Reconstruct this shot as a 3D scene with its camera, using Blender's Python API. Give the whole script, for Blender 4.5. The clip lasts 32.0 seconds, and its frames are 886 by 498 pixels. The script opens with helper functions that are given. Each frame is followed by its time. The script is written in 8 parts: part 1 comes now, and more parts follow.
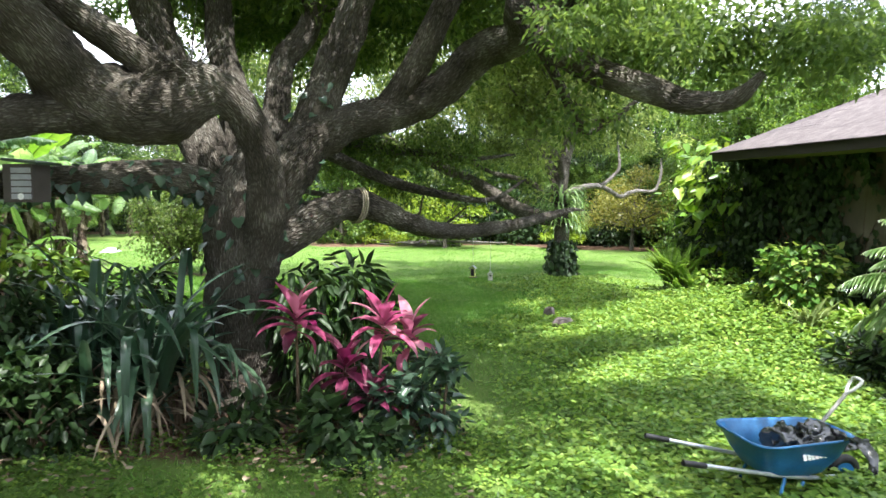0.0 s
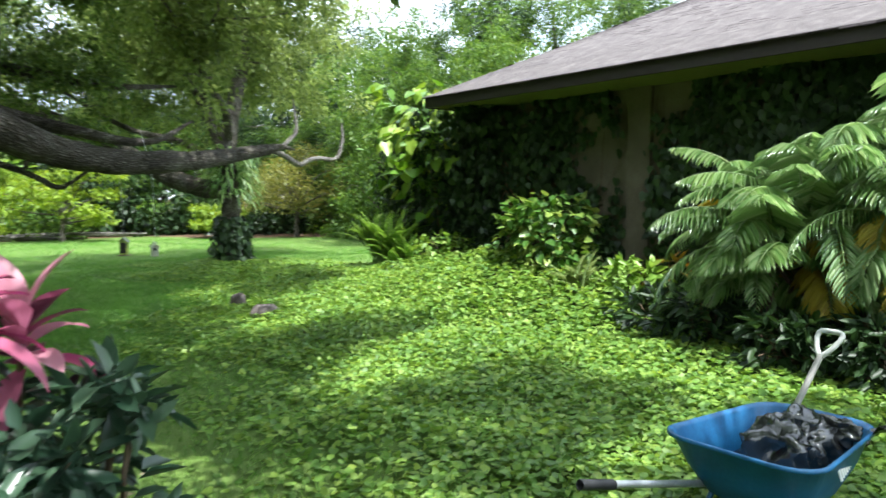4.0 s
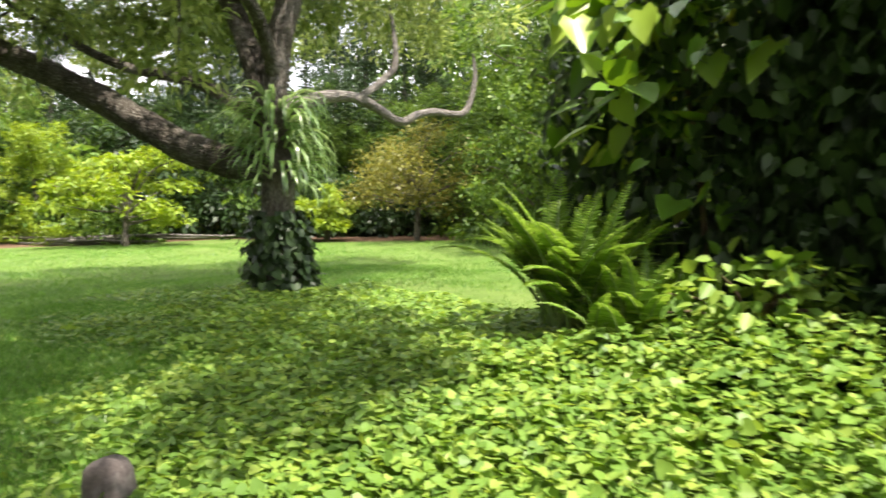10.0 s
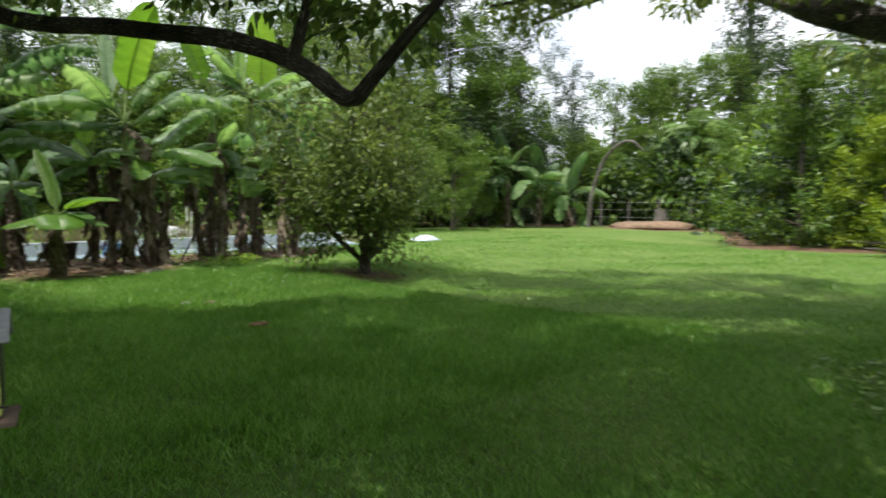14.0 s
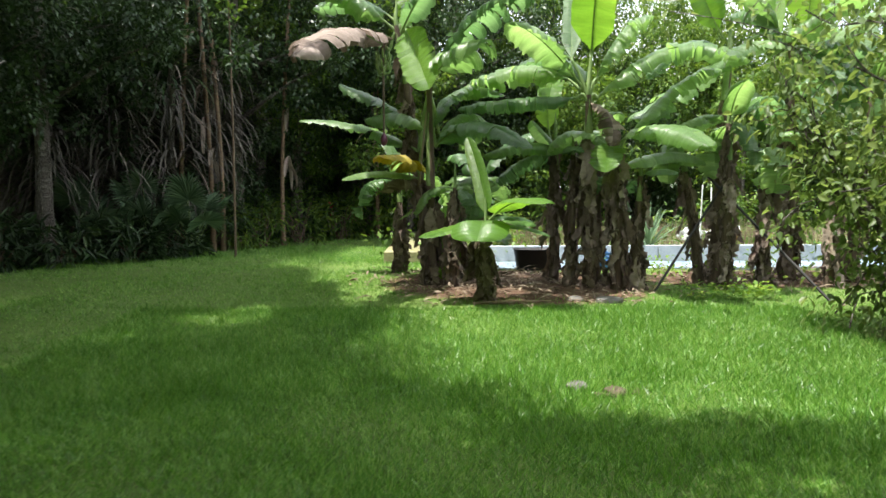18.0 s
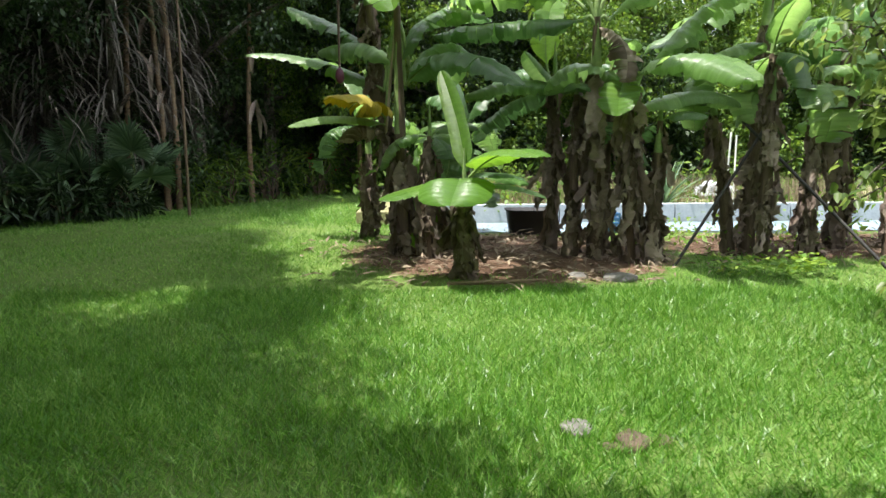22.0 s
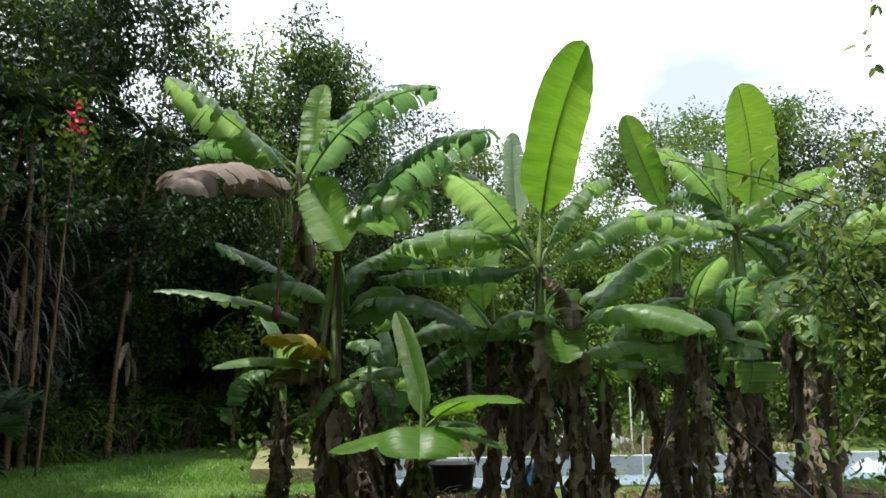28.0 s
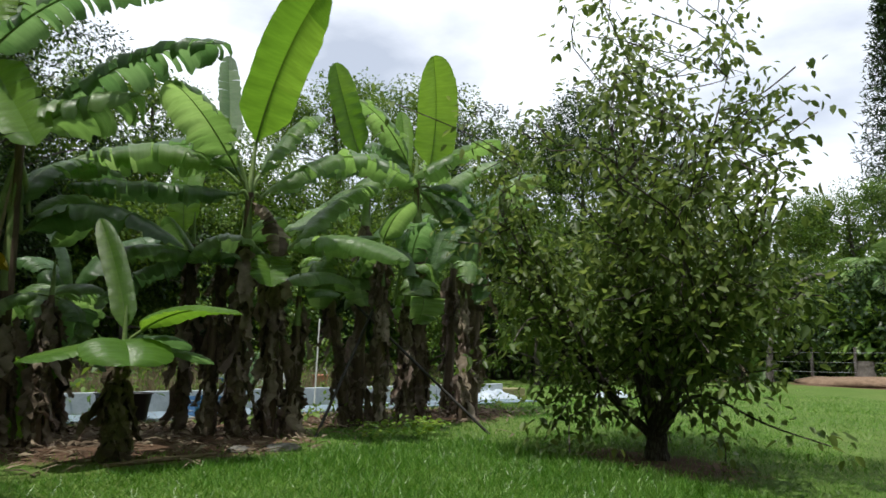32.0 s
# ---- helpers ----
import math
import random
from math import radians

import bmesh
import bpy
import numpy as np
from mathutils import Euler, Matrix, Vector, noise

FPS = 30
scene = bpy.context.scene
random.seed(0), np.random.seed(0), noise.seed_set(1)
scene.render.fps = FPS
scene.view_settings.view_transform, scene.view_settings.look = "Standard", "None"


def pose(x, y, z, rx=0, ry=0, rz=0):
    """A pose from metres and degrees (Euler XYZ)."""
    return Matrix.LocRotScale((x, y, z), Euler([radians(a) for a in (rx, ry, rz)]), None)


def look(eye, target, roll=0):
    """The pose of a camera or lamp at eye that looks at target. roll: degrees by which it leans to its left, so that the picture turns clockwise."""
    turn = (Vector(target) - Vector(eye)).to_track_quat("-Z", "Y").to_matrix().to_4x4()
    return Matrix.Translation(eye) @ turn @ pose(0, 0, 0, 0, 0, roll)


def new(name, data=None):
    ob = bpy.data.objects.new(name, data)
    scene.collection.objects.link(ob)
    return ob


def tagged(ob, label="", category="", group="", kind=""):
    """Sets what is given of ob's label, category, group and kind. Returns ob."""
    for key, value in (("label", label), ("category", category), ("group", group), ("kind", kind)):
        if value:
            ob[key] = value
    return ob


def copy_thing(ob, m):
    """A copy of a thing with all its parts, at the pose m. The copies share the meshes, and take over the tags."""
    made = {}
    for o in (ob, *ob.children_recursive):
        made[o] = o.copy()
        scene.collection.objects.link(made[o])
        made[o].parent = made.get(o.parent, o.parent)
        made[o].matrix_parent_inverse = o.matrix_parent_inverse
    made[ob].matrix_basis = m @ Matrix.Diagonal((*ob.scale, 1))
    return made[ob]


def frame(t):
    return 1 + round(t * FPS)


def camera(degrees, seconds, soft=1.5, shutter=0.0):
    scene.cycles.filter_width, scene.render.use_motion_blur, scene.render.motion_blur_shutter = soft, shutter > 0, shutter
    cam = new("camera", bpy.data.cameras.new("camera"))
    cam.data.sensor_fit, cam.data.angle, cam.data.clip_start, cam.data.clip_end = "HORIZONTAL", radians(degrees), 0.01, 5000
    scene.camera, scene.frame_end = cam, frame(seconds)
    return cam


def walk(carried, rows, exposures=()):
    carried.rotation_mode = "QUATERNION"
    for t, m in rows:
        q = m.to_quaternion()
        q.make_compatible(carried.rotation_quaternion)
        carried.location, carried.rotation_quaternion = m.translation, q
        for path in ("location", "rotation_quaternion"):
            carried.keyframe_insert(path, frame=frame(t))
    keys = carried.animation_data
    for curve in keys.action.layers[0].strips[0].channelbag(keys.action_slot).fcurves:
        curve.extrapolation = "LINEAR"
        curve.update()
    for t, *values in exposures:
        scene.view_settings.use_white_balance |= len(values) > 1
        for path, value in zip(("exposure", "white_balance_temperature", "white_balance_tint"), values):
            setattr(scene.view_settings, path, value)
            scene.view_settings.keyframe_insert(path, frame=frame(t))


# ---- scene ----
cam = camera(64.1, 32.0, shutter=0.5)
METRES, EYE, TILT, LEAN, TURN = 26.0, 2.5, -4.25, -0.25, 0.0
ROWS = [
    (0.0, 0.0, 0.0, 0.0, 0.0, 0.0, -0.0),
    (0.5, -0.0035, 0.0238, -0.0034, -0.76, 0.0, 0.05),
    (1.0, -0.007, 0.0467, -0.0065, -2.73, 0.03, 0.22),
    (1.5, -0.0103, 0.068, -0.0098, -6.11, 0.01, 0.49),
    (2.0, -0.0122, 0.0866, -0.0138, -10.22, 0.0, 0.9),
    (2.5, -0.0124, 0.1033, -0.0181, -14.35, -0.05, 1.26),
    (3.0, -0.0118, 0.1199, -0.021, -17.93, -0.16, 1.53),
    (3.5, -0.0104, 0.1375, -0.0221, -22.76, -0.3, 1.9),
    (4.0, -0.0086, 0.1559, -0.0226, -28.78, -0.56, 2.29),
    (4.5, -0.0028, 0.1789, -0.0216, -34.42, -0.84, 2.7),
    (6.5, 0.0586, 0.3044, -0.0114, -42.6, -1.42, 3.55),
    (7.0, 0.0738, 0.3318, -0.0106, -40.97, -1.35, 3.47),
    (7.5, 0.0886, 0.359, -0.0166, -38.75, -1.14, 3.22),
    (8.0, 0.1019, 0.3821, -0.0181, -36.71, -1.01, 3.08),
    (8.5, 0.1128, 0.4028, -0.0175, -34.05, -0.9, 2.96),
    (9.0, 0.1167, 0.4239, -0.0158, -29.55, -0.71, 2.75),
    (9.5, 0.1147, 0.4454, -0.0139, -23.65, -0.44, 2.4),
    (10.0, 0.1123, 0.4607, -0.012, -17.59, -0.22, 2.01),
    (10.5, 0.1108, 0.466, -0.0118, -10.76, 0.03, 1.43),
    (11.0, 0.1101, 0.4712, -0.0115, -3.1, 0.26, 0.81),
    (11.5, 0.1102, 0.4788, -0.0111, 4.75, 0.36, 0.2),
    (12.0, 0.1105, 0.4887, -0.0105, 12.61, 0.35, -0.45),
    (12.5, 0.1105, 0.5021, -0.0097, 20.52, 0.23, -1.08),
    (13.0, 0.1078, 0.5185, -0.0086, 28.44, 0.05, -1.62),
    (13.5, 0.102, 0.5379, -0.007, 36.39, -0.25, -2.28),
    (14.0, 0.0953, 0.5576, -0.0054, 44.37, -0.59, -2.83),
    (14.5, 0.0864, 0.5775, -0.0038, 52.38, -1.0, -3.27),
    (15.0, 0.0753, 0.5999, -0.003, 60.48, -1.44, -3.69),
    (15.5, 0.0603, 0.6217, -0.0008, 68.57, -2.01, -4.07),
    (17.5, -0.0284, 0.6826, 0.0125, 88.71, -4.5, -4.01),
    (18.0, -0.0538, 0.6918, 0.0129, 89.97, -4.6, -4.0),
    (18.5, -0.0802, 0.6999, 0.0135, 90.29, -5.06, -3.95),
    (19.0, -0.1063, 0.7058, 0.0145, 90.26, -5.8, -3.98),
    (19.5, -0.1204, 0.7082, 0.0149, 90.23, -6.56, -4.02),
    (20.0, -0.123, 0.7081, 0.0144, 90.23, -7.27, -4.0),
    (20.5, -0.122, 0.7078, 0.0143, 90.23, -7.99, -3.96),
    (21.0, -0.1208, 0.7074, 0.0143, 90.23, -8.61, -3.94),
    (21.5, -0.1228, 0.7072, 0.0143, 90.24, -8.69, -3.9),
    (22.0, -0.1305, 0.7067, 0.0143, 90.26, -8.71, -3.85),
    (22.5, -0.1433, 0.7065, 0.0142, 90.28, -8.63, -3.82),
    (23.0, -0.1537, 0.7061, 0.0143, 90.3, -8.1, -3.83),
    (23.5, -0.1559, 0.7056, 0.0142, 90.31, -6.54, -3.84),
    (24.0, -0.1554, 0.7054, 0.0145, 90.18, -3.71, -3.81),
    (24.5, -0.1549, 0.7053, 0.0146, 89.82, -0.14, -3.85),
    (25.0, -0.1548, 0.7053, 0.0145, 89.06, 3.8, -3.9),
    (25.5, -0.1546, 0.7032, 0.0144, 87.68, 7.76, -3.87),
    (26.0, -0.1542, 0.7012, 0.0142, 85.97, 11.76, -3.94),
    (26.5, -0.1538, 0.6982, 0.0135, 84.1, 14.0, -4.02),
    (28.5, -0.155, 0.6499, 0.0053, 74.63, 11.41, -4.5),
    (29.0, -0.1562, 0.6383, 0.0019, 70.95, 11.0, -4.48),
    (29.5, -0.1555, 0.6345, -0.0008, 67.06, 10.73, -4.42),
    (30.0, -0.1548, 0.6338, -0.0036, 62.97, 10.83, -4.32),
    (30.5, -0.1538, 0.6339, -0.0061, 58.88, 11.1, -4.19),
    (31.0, -0.153, 0.6335, -0.0085, 54.87, 11.38, -4.07),
    (31.5, -0.1528, 0.6336, -0.0104, 51.26, 11.61, -3.93),
    (32.0, -0.1555, 0.6356, -0.0114, 49.04, 11.52, -3.8),
]
EXPOSURES = [(0.0, 1.9, 6150, 12), (2.0, 1.85, 6050, 8), (4.0, 1.58, 5900, 5), (7.0, 1.58, 6900, 14), (9.0, 1.68, 7200, 15), (10.0, 1.68, 6900, 14), (11.0, 1.56, 6500, 10), (12.0, 1.2, 6500, 10), (13.0, 0.7, 6500, 10), (14.0, 0.6, 6450, 10), (15.0, 1.0, 6350, 10), (18.0, 1.46, 6350, 12), (23.0, 1.45, 6300, 12),
             (24.5, 1.4, 6150, 10), (26.0, 1.05, 6150, 10), (29.0, 0.3, 6300, 10), (32.0, 0.02, 6300, 10)]  # seconds, stops, kelvin, tint
walk(cam, [(t, pose(0, 0, EYE, TILT, LEAN, TURN) @ pose(METRES * x, METRES * y, METRES * z, 90 + pitch, roll, yaw)) for t, x, y, z, yaw, pitch, roll in ROWS], EXPOSURES)

# ---- world and sun ----
SUN = Vector((0.12, -0.30, 0.94)).normalized()  # the way to the sun
world = bpy.data.worlds.new("world")
scene.world = world
world.use_nodes = True
wn, wl = world.node_tree.nodes, world.node_tree.links
wn.clear()
w_out = wn.new("ShaderNodeOutputWorld")
w_bg = wn.new("ShaderNodeBackground")
w_sky = wn.new("ShaderNodeTexSky")
w_sky.sky_type, w_sky.sun_disc = "NISHITA", False
w_sky.sun_elevation = math.asin(SUN.z)
w_sky.sun_rotation = math.atan2(SUN.x, SUN.y)
w_co = wn.new("ShaderNodeTexCoord")
w_map = wn.new("ShaderNodeMapping")
w_map.inputs["Scale"].default_value = (1.0, 1.0, 2.2)
w_noise = wn.new("ShaderNodeTexNoise")
w_noise.inputs["Scale"].default_value, w_noise.inputs["Detail"].default_value = 2.4, 7.0
w_ramp = wn.new("ShaderNodeValToRGB")
w_ramp.color_ramp.elements[0].color = (0.42, 0.42, 0.42, 1)
w_ramp.color_ramp.elements[0].position, w_ramp.color_ramp.elements[1].position = 0.36, 0.56
w_mix = wn.new("ShaderNodeMix")
w_mix.data_type = "RGBA"
w_mix.inputs[7].default_value = (12.2, 12.6, 13.3, 1)
wl.new(w_co.outputs["Generated"], w_map.inputs["Vector"])
wl.new(w_map.outputs[0], w_noise.inputs["Vector"])
wl.new(w_noise.outputs["Fac"], w_ramp.inputs[0])
wl.new(w_ramp.outputs[0], w_mix.inputs[0])
wl.new(w_sky.outputs[0], w_mix.inputs[6])
wl.new(w_mix.outputs[2], w_bg.inputs[0])
w_bg.inputs[1].default_value = 0.1
wl.new(w_bg.outputs[0], w_out.inputs[0])

sun_data = bpy.data.lights.new("sun", "SUN")
sun_data.energy, sun_data.angle, sun_data.color = 4.3, radians(0.6), (1.0, 0.95, 0.86)
sun = new("sun", sun_data)
sun.matrix_world = look(SUN * 50, (0, 0, 0))

# ---- materials ----
def base_mat(name):
    m = bpy.data.materials.new(name)
    m.use_nodes = True
    n, l = m.node_tree.nodes, m.node_tree.links
    return m, n, l, n["Principled BSDF"], n["Material Output"]


def ramp(n, stops):
    r = n.new("ShaderNodeValToRGB")
    el = r.color_ramp.elements
    while len(el) < len(stops):
        el.new(0.5)
    for e, (p, c) in zip(el, stops):
        e.position, e.color = p, (*c, 1)
    return r


def tex_noise(n, l, scale, detail=4.0, rough=0.55, coord="Object", stretch=None):
    co = n.new("ShaderNodeTexCoord")
    t = n.new("ShaderNodeTexNoise")
    t.inputs["Scale"].default_value, t.inputs["Detail"].default_value, t.inputs["Roughness"].default_value = scale, detail, rough
    src = co.outputs[coord]
    if stretch:
        mp = n.new("ShaderNodeMapping")
        mp.inputs["Scale"].default_value = stretch
        l.new(src, mp.inputs[0])
        src = mp.outputs[0]
    l.new(src, t.inputs["Vector"])
    return t


def bump_to(n, l, height, bsdf, strength=0.4, distance=0.02):
    b = n.new("ShaderNodeBump")
    b.inputs["Strength"].default_value, b.inputs["Distance"].default_value = strength, distance
    l.new(height, b.inputs["Height"])
    l.new(b.outputs[0], bsdf.inputs["Normal"])
    return b


def mat_leaf(name, dark, mid, light, through_part=0.3, rough=0.45, veins=False, spots=None, spec=0.3, glow=1.5):
    """Leaves: each leaf its own tone, light shining through."""
    m, n, l, p, out = base_mat(name)
    geo = n.new("ShaderNodeNewGeometry")
    info = n.new("ShaderNodeObjectInfo")
    no = tex_noise(n, l, 1.1, 3.0)
    add = n.new("ShaderNodeMath")
    add.operation = "ADD"
    l.new(geo.outputs["Random Per Island"], add.inputs[0])
    l.new(info.outputs["Random"], add.inputs[1])
    fr = n.new("ShaderNodeMath")
    fr.operation = "FRACT"
    l.new(add.outputs[0], fr.inputs[0])
    mean = n.new("ShaderNodeMath")
    mean.operation = "MULTIPLY_ADD"
    mean.inputs[1].default_value = 0.55
    l.new(fr.outputs[0], mean.inputs[0])
    sc = n.new("ShaderNodeMath")
    sc.operation = "MULTIPLY"
    sc.inputs[1].default_value = 0.45
    l.new(no.outputs["Fac"], sc.inputs[0])
    l.new(sc.outputs[0], mean.inputs[2])
    r = ramp(n, [(0.12, dark), (0.5, mid), (0.86, light)])
    l.new(mean.outputs[0], r.inputs[0])
    col = r.outputs[0]
    if spots:
        sp = tex_noise(n, l, 5.0, 5.0, 0.7)
        sr = ramp(n, [(0.60, (0, 0, 0)), (0.72, (1, 1, 1))])
        l.new(sp.outputs["Fac"], sr.inputs[0])
        mx = n.new("ShaderNodeMix")
        mx.data_type = "RGBA"
        l.new(sr.outputs[0], mx.inputs[0])
        l.new(col, mx.inputs[6])
        mx.inputs[7].default_value = (*spots, 1)
        col = mx.outputs[2]
    l.new(col, p.inputs["Base Color"])
    p.inputs["Roughness"].default_value = rough
    p.inputs["Specular IOR Level"].default_value = spec
    if veins:
        uv = n.new("ShaderNodeUVMap")
        wv = n.new("ShaderNodeTexWave")
        wv.bands_direction = "X"
        wv.inputs["Scale"].default_value, wv.inputs["Distortion"].default_value = 24.0, 1.0
        l.new(uv.outputs[0], wv.inputs["Vector"])
        bump_to(n, l, wv.outputs["Fac"], p, 0.4, 0.012)
        mp = n.new("ShaderNodeMapping")
        mp.inputs["Scale"].default_value = (26.0, 1.4, 1)
        l.new(uv.outputs[0], mp.inputs[0])
        st = n.new("ShaderNodeTexNoise")
        st.inputs["Scale"].default_value, st.inputs["Detail"].default_value = 1.0, 3.0
        l.new(mp.outputs[0], st.inputs["Vector"])
        sr = ramp(n, [(0.3, (0.72, 0.76, 0.7)), (0.7, (1.0, 1.0, 1.0))])
        l.new(st.outputs["Fac"], sr.inputs[0])
        mu = n.new("ShaderNodeMix")
        mu.data_type, mu.blend_type = "RGBA", "MULTIPLY"
        mu.inputs[0].default_value = 1.0
        l.new(col, mu.inputs[6])
        l.new(sr.outputs[0], mu.inputs[7])
        col = mu.outputs[2]
        l.new(col, p.inputs["Base Color"])
    tr = n.new("ShaderNodeBsdfTranslucent")
    hs = n.new("ShaderNodeHueSaturation")
    hs.inputs["Hue"].default_value, hs.inputs["Saturation"].default_value, hs.inputs["Value"].default_value = 0.485, 1.1, glow
    l.new(col, hs.inputs["Color"])
    l.new(hs.outputs[0], tr.inputs["Color"])
    mix = n.new("ShaderNodeMixShader")
    mix.inputs[0].default_value = through_part
    l.new(p.outputs[0], mix.inputs[1])
    l.new(tr.outputs[0], mix.inputs[2])
    l.new(mix.outputs[0], out.inputs["Surface"])
    return m


def mat_noise(name, stops, scale=3.0, rough=0.8, bump=0.3, depth=0.02, fine=30.0, metal=0.0, stretch=None, spec=0.4):
    """A surface of mottled tone at two scales with fine relief."""
    m, n, l, p, out = base_mat(name)
    a = tex_noise(n, l, scale, 5.0, 0.6, stretch=stretch)
    b = tex_noise(n, l, fine, 4.0, 0.65, stretch=stretch)
    mx = n.new("ShaderNodeMath")
    mx.operation = "MULTIPLY_ADD"
    mx.inputs[1].default_value = 0.6
    l.new(a.outputs["Fac"], mx.inputs[0])
    sc = n.new("ShaderNodeMath")
    sc.operation = "MULTIPLY"
    sc.inputs[1].default_value = 0.4
    l.new(b.outputs["Fac"], sc.inputs[0])
    l.new(sc.outputs[0], mx.inputs[2])
    r = ramp(n, stops)
    l.new(mx.outputs[0], r.inputs[0])
    l.new(r.outputs[0], p.inputs["Base Color"])
    p.inputs["Roughness"].default_value, p.inputs["Metallic"].default_value = rough, metal
    p.inputs["Specular IOR Level"].default_value = spec
    if bump:
        bump_to(n, l, b.outputs["Fac"], p, bump, depth)
    return m


def mat_bark(name, dark, mid, light, scale=7.0, depth=0.05):
    """Furrowed bark, running along the limb (uv: along, round)."""
    m, n, l, p, out = base_mat(name)
    uv = n.new("ShaderNodeUVMap")
    mp = n.new("ShaderNodeMapping")
    mp.inputs["Scale"].default_value = (scale * 0.8, scale * 4.6, 1)
    l.new(uv.outputs[0], mp.inputs[0])
    warp = tex_noise(n, l, 5.0, 5.0, 0.65)
    add = n.new("ShaderNodeVectorMath")
    add.operation = "ADD"
    l.new(mp.outputs[0], add.inputs[0])
    l.new(warp.outputs["Color"], add.inputs[1])
    vo = n.new("ShaderNodeTexVoronoi")
    vo.feature = "DISTANCE_TO_EDGE"
    vo.inputs["Scale"].default_value = 1.6
    l.new(add.outputs[0], vo.inputs["Vector"])
    fine = tex_noise(n, l, 38.0, 5.0, 0.7)
    blot = tex_noise(n, l, 1.6, 4.0, 0.6)
    edge = ramp(n, [(0.0, (0.25, 0.25, 0.25)), (0.34, (1, 1, 1))])
    l.new(vo.outputs["Distance"], edge.inputs[0])
    h = n.new("ShaderNodeMath")
    h.operation = "MULTIPLY_ADD"
    h.inputs[1].default_value = 0.6
    l.new(fine.outputs["Fac"], h.inputs[0])
    l.new(edge.outputs[0], h.inputs[2])
    tone = n.new("ShaderNodeMath")
    tone.operation = "MULTIPLY_ADD"
    tone.inputs[1].default_value = 0.5
    l.new(h.outputs[0], tone.inputs[0])
    bs = n.new("ShaderNodeMath")
    bs.operation = "MULTIPLY_ADD"
    bs.inputs[1].default_value, bs.inputs[2].default_value = 1.3, -0.65
    l.new(blot.outputs["Fac"], bs.inputs[0])
    l.new(bs.outputs[0], tone.inputs[2])
    r = ramp(n, [(0.05, dark), (0.5, mid), (0.95, light)])
    l.new(tone.outputs[0], r.inputs[0])
    l.new(r.outputs[0], p.inputs["Base Color"])
    p.inputs["Roughness"].default_value = 0.9
    p.inputs["Specular IOR Level"].default_value = 0.2
    bump_to(n, l, h.outputs[0], p, 0.9, depth * 1.3)
    return m


def mat_plain(name, col, rough=0.5, metal=0.0, vary=0.25, scale=9.0, bump=0.08):
    d = tuple(c * (1 - vary) for c in col)
    e = tuple(min(1.0, c * (1 + vary * 0.6)) for c in col)
    return mat_noise(name, [(0.3, d), (0.5, col), (0.7, e)], scale, rough, bump, 0.004, scale * 8, metal)


M_OAKLEAF = mat_leaf("oak_leaf", (0.036, 0.066, 0.018), (0.078, 0.132, 0.033), (0.155, 0.22, 0.055), 0.46, glow=2.0)
M_BACKLEAF = mat_leaf("forest_leaf", (0.028, 0.062, 0.013), (0.075, 0.145, 0.025), (0.18, 0.27, 0.045), 0.38)
M_LIMELEAF = mat_leaf("lime_leaf", (0.10, 0.17, 0.02), (0.19, 0.28, 0.03), (0.30, 0.38, 0.055), 0.35)
# forest leaf darkened: deep shade is put into its colour
M_SHADELEAF = mat_leaf("shade_leaf", (0.012, 0.026, 0.009), (0.022, 0.048, 0.014), (0.045, 0.085, 0.022), 0.22)
M_RUSTLEAF = mat_leaf("rust_leaf", (0.085, 0.095, 0.02), (0.145, 0.15, 0.03), (0.23, 0.22, 0.05), 0.35)
M_IVYLEAF = mat_leaf("ivy_leaf", (0.07, 0.15, 0.03), (0.15, 0.265, 0.046), (0.295, 0.395, 0.078), 0.36, 0.46, spec=0.28)
# nearly black leaf: the shade under the eave is in its colour
M_VINELEAF = mat_leaf("shaded_vine_leaf", (0.012, 0.024, 0.009), (0.026, 0.05, 0.016), (0.055, 0.095, 0.028), 0.15, 0.42)
M_BUSHLEAF = mat_leaf("bush_leaf", (0.03, 0.08, 0.014), (0.075, 0.165, 0.026), (0.36, 0.42, 0.10), 0.25, 0.35)
M_POTHOS = mat_leaf("pothos_leaf", (0.045, 0.115, 0.016), (0.13, 0.25, 0.03), (0.36, 0.44, 0.07), 0.3, 0.35)
M_BANANA = mat_leaf("banana_leaf", (0.085, 0.165, 0.045), (0.135, 0.235, 0.07), (0.205, 0.31, 0.11), 0.44, 0.34, True, None, 0.85, 2.3)
M_BANANAYOUNG = mat_leaf("banana_leaf_young", (0.09, 0.20, 0.03), (0.125, 0.255, 0.04), (0.18, 0.32, 0.055), 0.5, 0.3, True, None, 0.5, 1.6)
M_BANANADARK = mat_leaf("banana_leaf_dark", (0.048, 0.105, 0.035), (0.08, 0.155, 0.055), (0.125, 0.21, 0.085), 0.44, 0.34, True, None, 0.85, 2.4)
M_BANANAYELLOW = mat_leaf("banana_leaf_yellow", (0.30, 0.24, 0.03), (0.42, 0.33, 0.04), (0.5, 0.40, 0.06), 0.35, 0.5, True, (0.16, 0.10, 0.04))
M_BANANADEAD = mat_leaf("banana_leaf_dead", (0.075, 0.055, 0.04), (0.19, 0.145, 0.105), (0.37, 0.305, 0.235), 0.12, 0.85, True, (0.11, 0.07, 0.045))
M_PAPER = mat_leaf("papery_sheath", (0.13, 0.095, 0.08), (0.24, 0.18, 0.15), (0.38, 0.305, 0.26), 0.2, 0.8, True, (0.16, 0.11, 0.075))
M_STRAP = mat_leaf("strap_leaf", (0.018, 0.042, 0.026), (0.036, 0.076, 0.044), (0.085, 0.14, 0.08), 0.2, 0.32, spec=0.5)
